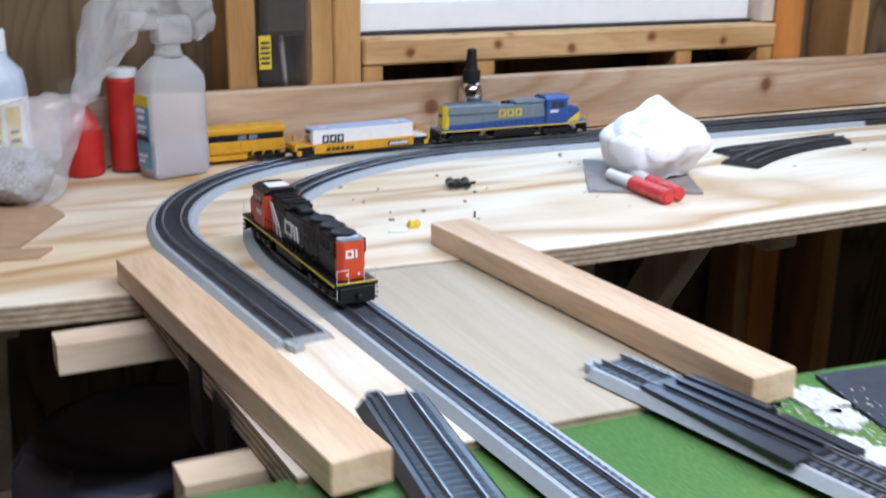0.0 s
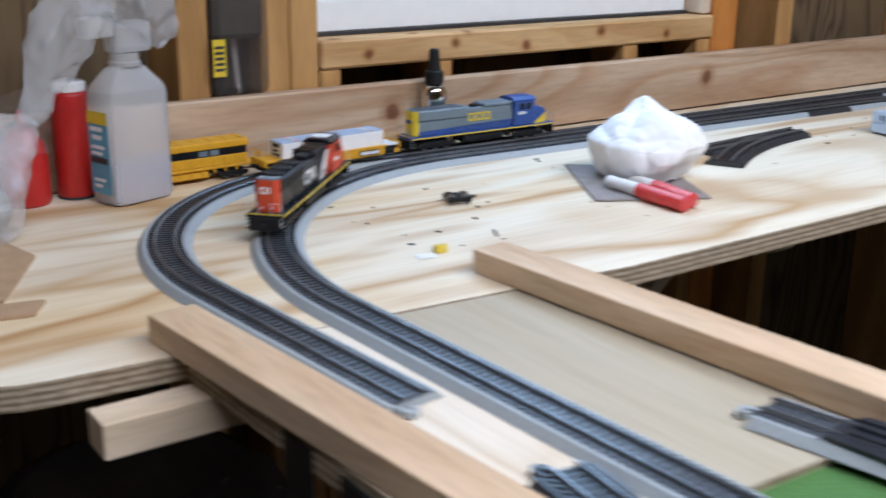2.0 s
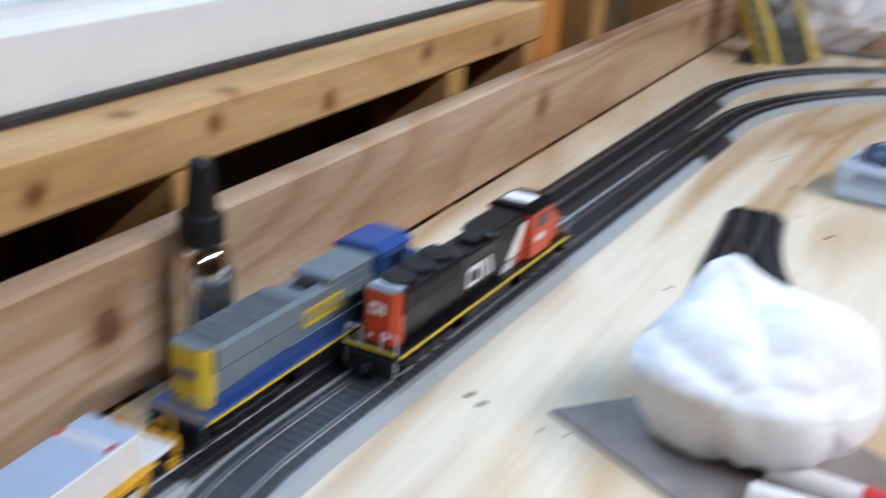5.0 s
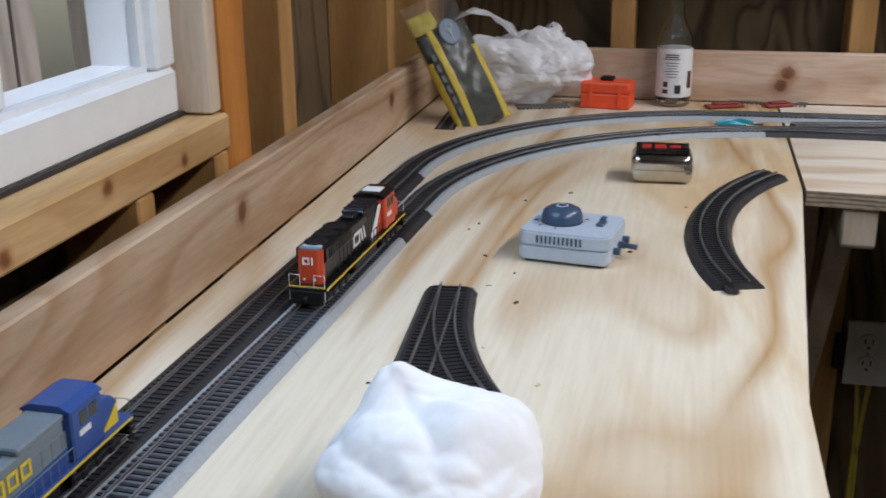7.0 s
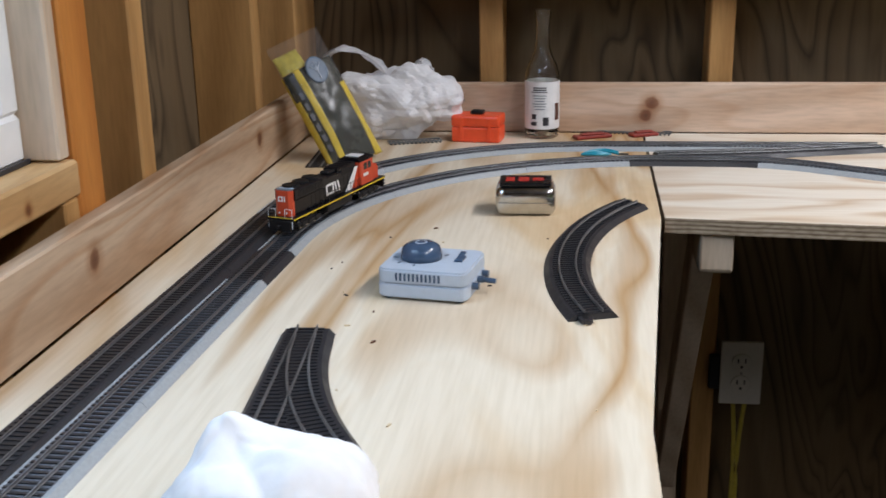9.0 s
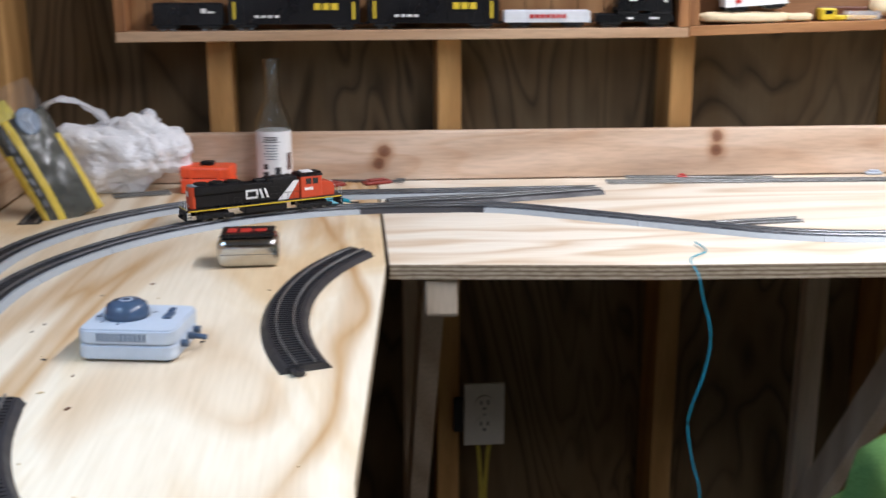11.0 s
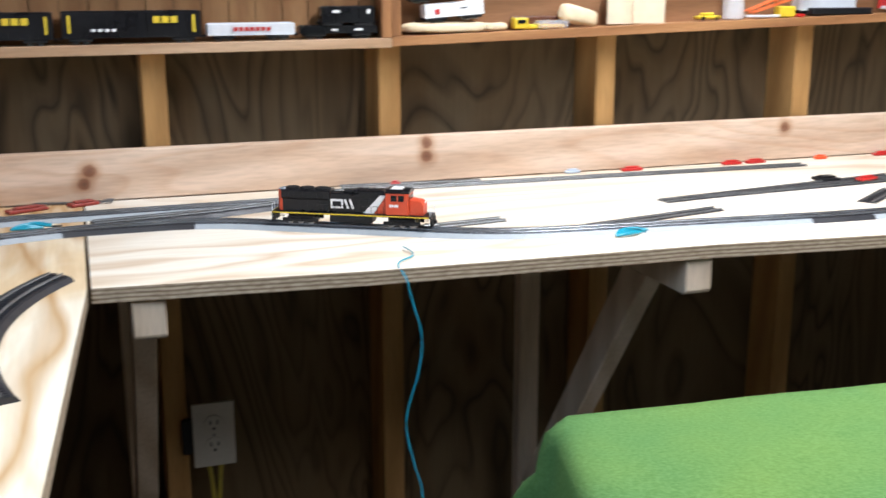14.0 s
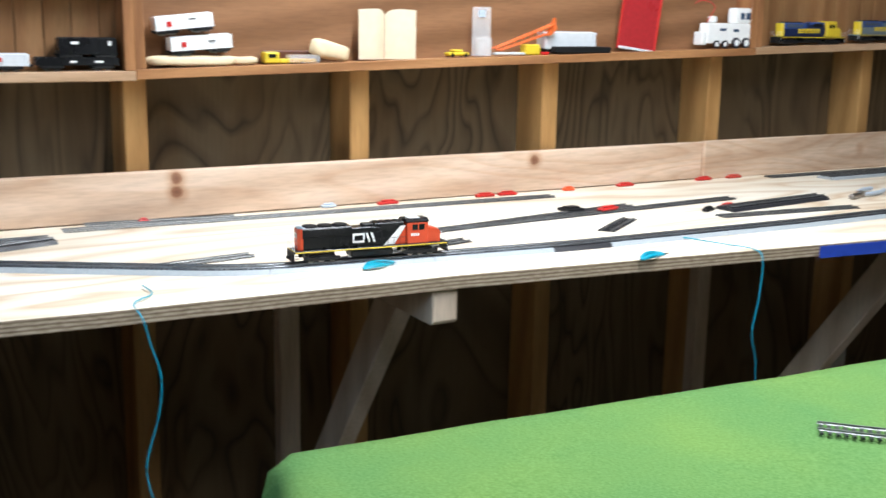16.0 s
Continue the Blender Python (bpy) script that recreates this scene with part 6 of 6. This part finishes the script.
# ---- shelf cabinets on the east wall ----
def cabinet(y0, y1, za, zb, back, upper, label, front_mat):
    """A shallow open wall cabinet from y0 down to y1, its shelf rising from za to zb."""
    ang = math.atan2(zb - za, y0 - y1)
    m = Matrix.Translation((2.49, y0, za)) @ Matrix.Rotation(-ang, 4, "X")
    L = math.hypot(y0 - y1, zb - za)
    t = thing("wall_cabinet", label, "cabinet", m, "wall cabinets")
    part("shelf_board", box(0, -L, 0, 0.050, 0, 0.0155, 0.001), front_mat, t)
    for y in (-L, -0.0165):
        part("side_panel", box(0.0005, y, 0.0157, 0.050, y + 0.0165, 0.42, 0.001), CABINET_Z, t)
    part("top_board", box(0, -L, 0.4205, 0.050, 0, 0.436, 0.001), front_mat, t)
    if upper:
        part("upper_shelf", box(0.001, -L + 0.0168, upper, 0.050, -0.0168, upper + 0.014, 0.001), front_mat, t)
    if back == "bead":
        n = int(L / 0.042)
        for k in range(n):
            part("back_slat", box(0.0505, -L + k * L / n + 0.0008, 0.0, 0.0535, -L + (k + 1) * L / n - 0.0008, 0.43, 0.0005), BEAD, t)
    else:
        part("back_panel", box(0.0505, -L, 0.0, 0.0535, 0, 0.43), CABINET_BACK, t)
    return t


cabinet(1.655, 0.7725, 1.122, 1.1265, "bead", 0.128, "oak wall cabinet with beadboard back and model cars", SHELF_PINE)
cabinet(0.772, -0.555, 1.1285, 1.165, "panel", 0, "oak wall cabinet with a plain back, cluttered shelf", CABINET)
cabinet(-0.556, -1.45, 1.166, 1.190, "bead", 0, "oak wall cabinet with beadboard back and model engines", SHELF_PINE)


def shelf_z(y):
    if y > 0.772:
        return float(np.interp(y, [0.7725, 1.655], [1.1265, 1.122])) + 0.0160
    if y > -0.555:
        return float(np.interp(y, [-0.555, 0.772], [1.165, 1.1285])) + 0.0165
    return float(np.interp(y, [-1.45, -0.556], [1.190, 1.166])) + 0.0165


def boxcar(y0, y1, height, mat, label, marks=None, ribs=8, x=2.515, z=None, tilt=0):
    L = y0 - y1
    m = Matrix.Translation((x, (y0 + y1) / 2, shelf_z((y0 + y1) / 2) if z is None else z)) @ Matrix.Rotation(radians(-90), 4, "Z") @ Matrix.Rotation(radians(tilt), 4, "Y")
    t = thing("model_freight_car", label, "model train", m, "model cars on the shelf")
    h = L / 2
    part("car_body", box(-h, -0.0135, 0.0095, h, 0.0135, height, 0.0008), mat, t)
    part("roof_walk", box(-h + 0.002, -0.004, height + 0.0001, h - 0.002, 0.004, height + 0.0014), mat, t)
    for k in range(ribs):
        xx = -h + 0.006 + k * (L - 0.0135) / max(1, ribs - 1)
        part("side_rib", box(xx, -0.0146, 0.011, xx + 0.0015, -0.0136, height - 0.002), mat, t)
    part("side_sill", box(-h, -0.0148, 0.0085, h, -0.0136, 0.0108), mat, t)
    for sx in (-1, 1):
        wheelset_truck(t, sx * (h - min(0.026, h * 0.4)), 2, 0.0050)
        part("coupler", box(min(sx * h, sx * (h + 0.005)), -0.0015, 0.0065, max(sx * h, sx * (h + 0.005)), 0.0015, 0.010, 0.0005), BLACK_MATT, t)
    for mk, rows in (marks or {}).items():
        bars(t, "lettering_bar", Matrix(((1, 0, 0, 0), (0, 0, -1, -0.0148), (0, 1, 0, 0), (0, 0, 0, 1))), rows, {"y": YELLOW, "w": WHITE, "r": RED_PLASTIC, "k": INK}[mk])
    return t


yel = {"y": [(-0.093, 0.016, 0.004, 0.026), (0.088, 0.016, 0.004, 0.026), (0.030, 0.030, 0.010, 0.010), (0.043, 0.030, 0.010, 0.010), (0.056, 0.030, 0.010, 0.010)], "w": [(-0.060 + k * 0.010, 0.018, 0.006, 0.004) for k in range(4)]}
boxcar(1.600, 1.495, 0.040, BLACK, "black model hopper car with small white marks on the shelf", {"w": [(0.020, 0.026, 0.008, 0.007), (0.030, 0.026, 0.010, 0.003)]}, 7)
boxcar(1.487, 1.287, 0.047, BLACK, "long black model gondola with yellow lettering blocks", yel, 14)
boxcar(1.275, 1.073, 0.047, BLACK, "long black model gondola with yellow lettering blocks", yel, 14)
boxcar(1.064, 0.928, 0.026, SILVER, "low silver model hopper with red lettering blocks", {"r": [(-0.028 + k * 0.0085, 0.015, 0.006, 0.006) for k in range(7)]}, 5)
boxcar(0.920, 0.795, 0.020, BLACK, "black model flat car with small white marks", {"w": [(-0.012, 0.0125, 0.010, 0.003), (0.024, 0.0125, 0.014, 0.003)]}, 6)
boxcar(0.885, 0.798, 0.033, BLACK, "black model caboose with small white marks", {"w": [(-0.026, 0.024, 0.012, 0.004), (0.030, 0.022, 0.005, 0.007)]}, 5, z=1.1585)
boxcar(0.712, 0.610, 0.030, WHITE, "white model boxcar resting on an envelope", {"r": [(-0.034, 0.014, 0.008, 0.008)], "k": [(0.010, 0.020, 0.012, 0.002)]}, 2, z=1.1665, tilt=-4)
boxcar(0.735, 0.640, 0.030, WHITE, "white model boxcar stacked askew on another", {"r": [(-0.030, 0.014, 0.008, 0.008)], "k": [(0.006, 0.022, 0.012, 0.002)]}, 2, z=1.199, tilt=-6)
boxcar(-0.018, -0.142, 0.040, SILVER, "pale grey model boxcar behind the toy crane", {}, 2, x=2.527)


def pillow(y0, y1, hgt, label, mat, name="envelope", lean=0.0, x=2.512, thick=0.018):
    bm = blob(0, 0, 0, 1, 1, 1, 4)
    for v in bm.verts:
        p = v.co
        e = 1 - min(1, max(abs(p.y), abs(p.z)) ** 6)
        v.co = Vector((math.copysign(abs(p.x) ** 0.8, p.x) * thick * (0.3 + 0.7 * e), math.copysign(abs(p.y) ** 0.55, p.y) * (y0 - y1) / 2, math.copysign(abs(p.z) ** 0.55, p.z) * hgt / 2))
    crumple(bm, 0.0025, 40, y0 * 9)
    bm.transform(Matrix.Rotation(radians(lean), 4, "X"))
    lo = min(v.co.z for v in bm.verts)
    bm.transform(pose(x, (y0 + y1) / 2, shelf_z((y0 + y1) / 2) - lo))
    solo(name, bm, mat, label, "paper", smooth=True)


pillow(0.755, 0.600, 0.016, "flat manila envelope bulging on the shelf", MANILA, thick=0.020)
pillow(0.615, 0.565, 0.012, "small folded manila paper", MANILA, "folded_paper", thick=0.016)
pillow(0.470, 0.398, 0.030, "crumpled manila pouch on the shelf", MANILA, "paper_pouch", 12, thick=0.012)


def folded_card():
    t = thing("folded_card", "open folded cream card standing on the shelf", "card", pose(2.515, 0.32, shelf_z(0.32)))
    for s in (-1, 1):
        bm = bmesh.new()
        n = 10
        for side in (0, 0.0012):
            grid = []
            for i in range(n + 1):
                f = i / n
                top = 0.090 - 0.012 * math.exp(-f / 0.15) - 0.004 * f
                bow = 0.010 * math.sin(f * math.pi) * (1 if s > 0 else 0.7)
                grid.append([bm.verts.new((side - bow + 0.012 * (1 - f), s * (0.0006 + 0.056 * f), 0.0004 + top * j / n)) for j in range(n + 1)])
            for i in range(n):
                for j in range(n):
                    bm.faces.new((grid[i][j], grid[i + 1][j], grid[i + 1][j + 1], grid[i][j + 1]))
        part("card_leaf", bm, CREAM_CARD, t, smooth=True)


folded_card()


def toy(name, label, category, y, pieces, x=2.51, turn=0, lean=0):
    t = thing(name, label, category, pose(x, y, shelf_z(y), lean * 0.9, 0, turn))
    for pname, bm, mat in pieces:
        part(pname, bm, mat, t)
    return t


def car_pieces(mat, s=1.0):
    out = [("car_body", box(-0.010 * s, -0.022 * s, 0.003, 0.010 * s, 0.022 * s, 0.009 * s, 0.002), mat), ("car_cabin", box(-0.008 * s, -0.010 * s, 0.0091 * s, 0.008 * s, 0.012 * s, 0.014 * s, 0.002), mat)]
    for a in (-1, 1):
        for b in (-1, 1):
            out.append(("wheel", rod((a * 0.010 * s, b * 0.014 * s, 0.0042), (a * 0.0075 * s, b * 0.014 * s, 0.0042), 0.004, 12), BLACK_MATT))
    return out


toy("toy_car", "small yellow toy car on the shelf", "toy car", 0.180, car_pieces(YELLOW))
toy("toy_truck", "yellow toy truck part among packing", "toy", 0.530, [("cab", box(-0.010, 0.0, 0.0005, 0.010, 0.026, 0.019, 0.002), YELLOW), ("bed", box(-0.010, -0.040, 0.0005, 0.010, -0.0005, 0.008, 0.0015), YELLOW), ("window", box(-0.0106, 0.006, 0.010, -0.0101, 0.020, 0.016), PANE_DARK)])
toy("clear_case", "clear plastic case holding small yellow parts", "case", 0.490, [("case_shell", box(-0.012, -0.030, 0.0004, 0.010, 0.026, 0.014, 0.003, seg=2), FILM), ("yellow_insert", box(-0.008, -0.024, 0.0012, 0.006, 0.020, 0.007, 0.001), AMBER)], x=2.503)
toy("dark_parts", "row of dark model parts lying on the shelf", "model part", 0.500, [("part_strip", box(0.0, -0.050, 0.0004, 0.012, 0.050, 0.020, 0.002), BROWN)], x=2.523)
toy("blister_pack", "clear plastic blister pack standing up", "packaging", 0.125, [("pack_back", box(0.004, -0.020, 0.0004, 0.006, 0.020, 0.090, 0.0005), FILM), ("blister", box(-0.010, -0.016, 0.0004, 0.0035, 0.016, 0.035, 0.004, seg=2), FILM), ("hang_tab", box(0.0035, -0.007, 0.072, 0.0068, 0.007, 0.084), LIGHT_GREY)])
crane = [("crane_base", box(-0.010, -0.030, 0.0004, 0.010, 0.004, 0.020, 0.002), YELLOW), ("crane_hook", box(-0.008, -0.052, 0.0004, 0.006, -0.034, 0.006, 0.001), RED_PLASTIC), ("silver_arm", box(-0.008, 0.002, 0.0004, 0.004, 0.070, 0.005, 0.001), SILVER)]
bm = None
for s in (-0.006, 0.006):
    bm = rod((s, 0.070, 0.012), (s, -0.062, 0.058), 0.0016, 6, bm)
    bm = rod((s, 0.060, 0.008), (s, -0.050, 0.040), 0.0014, 6, bm)
for k in range(7):
    f = k / 6
    bm = rod((-0.006, 0.065 - f * 0.12, 0.012 + f * 0.040), (0.006, 0.060 - f * 0.11, 0.010 + f * 0.034), 0.001, 5, bm)
crane.append(("lattice_boom", bm, plain("orange_boom", (0.72, 0.14, 0.03), 0.4)))
crane.append(("boom_head", prism([(-0.050, 0.036), (-0.066, 0.070), (-0.070, 0.050), (-0.062, 0.040)], -0.004, 0.004, m=Matrix(((0, 0, 1, 0), (1, 0, 0, 0), (0, 1, 0, 0), (0, 0, 0, 1)))), plain("orange_head", (0.72, 0.14, 0.03), 0.4)))
toy("toy_crane", "yellow toy crane with an orange lattice boom", "toy crane", 0.032, crane, x=2.507)
toy("flat_wagon", "black model flat wagon lying before the boxcar", "model train", -0.090, [("wagon_deck", box(-0.010, -0.075, 0.0004, 0.010, 0.058, 0.013, 0.002), BLACK_MATT)], x=2.503)
tray = [("tray_floor", box(-0.001, -0.048, 0.0005, 0.001, 0.048, 0.130, 0.0005), plain("red_tray", (0.38, 0.025, 0.03), 0.35))]
for s in (-1, 1):
    tray.append(("tray_rim", box(-0.004, s * 0.048 - 0.002, 0.0005, 0.001, s * 0.048 + 0.002, 0.130, 0.001), RED_PLASTIC))
tray.append(("foil_edge", box(-0.005, -0.046, 0.0005, -0.0012, 0.046, 0.006, 0.001), SILVER))
toy("red_tray", "red plastic tray leaning against the cabinet back", "tray", -0.240, tray, x=2.512, lean=8)
loco_toy = [("toy_body", box(-0.014, -0.070, 0.010, 0.014, 0.058, 0.052, 0.004, seg=2), WHITE), ("toy_cab", box(-0.014, -0.070, 0.0523, 0.014, -0.022, 0.084, 0.004, seg=2), WHITE), ("toy_nose", box(-0.013, 0.0585, 0.006, 0.013, 0.072, 0.034, 0.003, seg=2), WHITE), ("toy_stack", box(-0.008, 0.026, 0.0523, 0.008, 0.042, 0.066, 0.003), WHITE)]
for yy, r in ((-0.050, 0.011), (-0.022, 0.011), (0.010, 0.008), (0.034, 0.008)):
    loco_toy.append(("toy_wheel", rod((-0.0142, yy, r + 0.0005), (-0.0175, yy, r + 0.0005), r, 18), INK))
    loco_toy.append(("wheel_hub", rod((-0.0176, yy, r + 0.0005), (-0.0182, yy, r + 0.0005), r * 0.6, 16), WHITE))
for yy, z, w, hh in ((-0.060, 0.060, 0.012, 0.014), (-0.044, 0.060, 0.012, 0.014), (-0.030, 0.034, 0.016, 0.006), (0.006, 0.036, 0.018, 0.005)):
    loco_toy.append(("print_mark", box(-0.0146, yy, z, -0.0141, yy + w, z + hh), SLATE))
loco_toy.append(("red_cord", tube(smooth_path([(0, 0.050, 0.053), (0, 0.030, 0.085), (0, 0.060, 0.098), (0, 0.085, 0.092)], 6), 0.0012, 6), RED_PLASTIC))
toy("toy_locomotive", "white toy steam engine with dark printed wheels", "toy", -0.475, loco_toy, x=2.508)

ALASKA = dict(deck=BLACK, stripe=YELLOW, hood=plain("navy_paint", (0.012, 0.022, 0.075), 0.4), top=BLUE, rear=YELLOW, cab=YELLOW, roof=YELLOW, nose=YELLOW, rails=SILVER, siderails=BLACK)
GREYS = dict(deck=GREY, stripe=YELLOW, hood=GREY, top=BLUE, rear=YELLOW, cab=BLUE, roof=BLUE, nose=YELLOW, rails=SILVER, siderails=GREY)
for y, pt, lab in ((-0.735, ALASKA, "navy and yellow model diesel on the shelf"), (-0.985, GREYS, "grey and blue model diesel on the shelf")):
    e = diesel("diesel_locomotive", lab, Matrix.Translation((2.512, y, shelf_z(y) + 0.0003)) @ Matrix.Rotation(radians(-90), 4, "Z"), 0.205, pt, "fans", "model engines on the shelf")
    bars(e, "lettering_bar", side_plane(-1, -0.045, 0.025, 0.0112), [(k * 0.0115, 0, 0.0085, 0.010) for k in range(6)], YELLOW)


# ---- under the tables ----
def bin_bag():
    t = thing("waste_bin", "waste bin lined with a bluish plastic bag", "bin", pose(0.70, 1.60, 0))
    part("bin_body", lathe([(0.10, 0.0005), (0.13, 0.60), (0.135, 0.61)], 28), plain("bin_grey", (0.05, 0.05, 0.055), 0.5), t, smooth=True)
    bm = lathe([(0.137, 0.50), (0.140, 0.58), (0.142, 0.63), (0.132, 0.655), (0.11, 0.66), (0.03, 0.62)], 40)
    crumple(bm, 0.012, 24, 4)
    part("bag_liner", bm, plain("blue_film", (0.10, 0.11, 0.17), 0.3, vary=0.1, scale=20), t, smooth=True)


bin_bag()


# ---- lamps of the ceiling ----
for (lx, ly, lz), watts in LAMPS:
    t = thing("shop_light", "long white shop light under the ceiling", "lamp", pose(lx, ly, lz))
    part("housing", box(-0.60, -0.07, 0.0, 0.60, 0.07, 0.05, 0.004), WHITE_PAINT, t)
    for s in (-0.45, 0.45):
        part("hanger", rod((s, 0, 0.05), (s, 0, H - lz), 0.003), STEEL, t)


# ---- outside the window ----
def outdoors():
    solo("ground", box(-6, SH_A + 0.05, -0.3, 8, 12, -0.25), plain("soil", (0.10, 0.09, 0.06), 0.95, vary=0.3, scale=3), "bare soil outside the shed", "ground", "structure")
    f = thing("plank_fence", "weathered grey plank fence outside the window", "fence", pose(1.5, 3.3, -0.25))
    wd = wood("weathered_plank", (0.33, 0.30, 0.28), (0.20, 0.18, 0.165), "z", 20, 0.8)
    for k in range(34):
        x = -0.2 + k * 0.115
        part("plank", box(x, 3.30 + 0.004 * (k % 3), -0.25, x + 0.108, 3.318 + 0.004 * (k % 3), 1.95, 0.002), wd, f, world_space=True)
    leaf = plain("leaf_green", (0.06, 0.17, 0.05), 0.4, vary=0.3, scale=30)
    rnd = random.Random(7)
    b = thing("shrub", "leafy green shrub against the fence", "shrub", pose(1.9, 2.75, -0.25))
    for k in range(9):
        x, y = rnd.uniform(1.25, 2.5), rnd.uniform(2.6, 2.95)
        part("stem", tube(smooth_path([(1.9 + (x - 1.9) * 0.3, y, -0.25), (x, y, 0.7), (x + rnd.uniform(-0.2, 0.2), y - 0.1, 1.7)], 4), 0.008, 6), BROWN, b, world_space=True)
    bm = bmesh.new()
    for k in range(900):
        c = Vector((rnd.gauss(1.75, 0.42), rnd.gauss(2.72, 0.14), rnd.uniform(0.9, 2.1)))
        if noise.noise(c * 3.0) < -0.12:
            continue
        m = Matrix.Translation(c) @ Euler((rnd.uniform(0.2, 1.4), rnd.uniform(-0.6, 0.6), rnd.uniform(0, 6.28))).to_matrix().to_4x4()
        s = rnd.uniform(0.035, 0.07)
        vs = [bm.verts.new(m @ Vector(p)) for p in ((0, -s, 0), (s * 0.45, -s * 0.2, 0.006), (s * 0.4, s * 0.3, 0.004), (0, s, -0.008), (-s * 0.4, s * 0.3, 0.004), (-s * 0.45, -s * 0.2, 0.006))]
        bm.faces.new(vs)
    part("foliage", bm, leaf, b, world_space=True)
    solo("neighbour_wall", box(-2.0, 6.0, -0.3, 6.0, 6.2, 5.5), plain("pale_siding", (0.42, 0.45, 0.48), 0.7, vary=0.06, scale=4), "pale house wall beyond the fence", "backdrop", "structure")


outdoors()

# ---- crumbs on the window table ----
rnd = random.Random(11)
for k in range(46):
    x, y = (rnd.uniform(0.88, 1.22), rnd.uniform(1.36, 1.66)) if k < 26 else (rnd.uniform(1.4, 1.95), rnd.uniform(1.34, 1.62))
    a = rnd.uniform(0.001, 0.0028)
    mt = (INK, BROWN, MANILA)[k % 3]
    bm = box(-a, -a * 0.4, 0.0002, a, a * 0.4, 0.0012, m=pose(x, y, T, 0, 0, rnd.uniform(0, 180)))
    solo("debris", bm, mt, "tiny chip of plastic or wood on the table", "debris", group="crumbs on the table")
solo("paper_scrap", prism([(0.890, 1.421), (0.906, 1.416), (0.911, 1.426), (0.895, 1.431)], T + 0.0004, T + 0.0016), WHITE, "tiny white paper scrap on the table", "scrap")
solo("yellow_scrap", crumple(blob(0.918, 1.430, T + 0.003, 0.006, 0.005, 0.003, 3), 0.003, 200), YELLOW, "tiny yellow plastic scrap on the table", "scrap")
solo("wood_sliver", box(-0.010, -0.0008, 0.0003, 0.010, 0.0008, 0.0015, m=pose(0.992, 1.446, T, 0, 0, 62)), BROWN, "thin dark wood sliver on the table", "scrap")


# ---- what moves ----
TIMES = [0, 0.5, 1, 1.5, 2, 2.5, 3, 3.5, 4, 4.5, 5, 5.2, 7.5, 8, 10.5, 11, 11.5, 12, 12.5, 13, 13.5, 14, 14.5, 15, 15.5, 16]
PLACES = [0.786, 0.868, 0.947, 1.02, 1.091, 1.16, 1.228, 1.301, 1.379, 1.458, 1.539, 1.571, 1.962, 2.05, 2.487, 2.589, 2.687, 2.784, 2.873, 2.961, 3.048, 3.131, 3.222, 3.323, 3.413, 3.502]


def motions():
    rows = []
    for k in range(65):
        t = k * 0.25
        rows.append((t, on_rail(INNER, float(np.interp(t, TIMES, PLACES)) + 0.149)))
    walk(runner, rows)


motions()
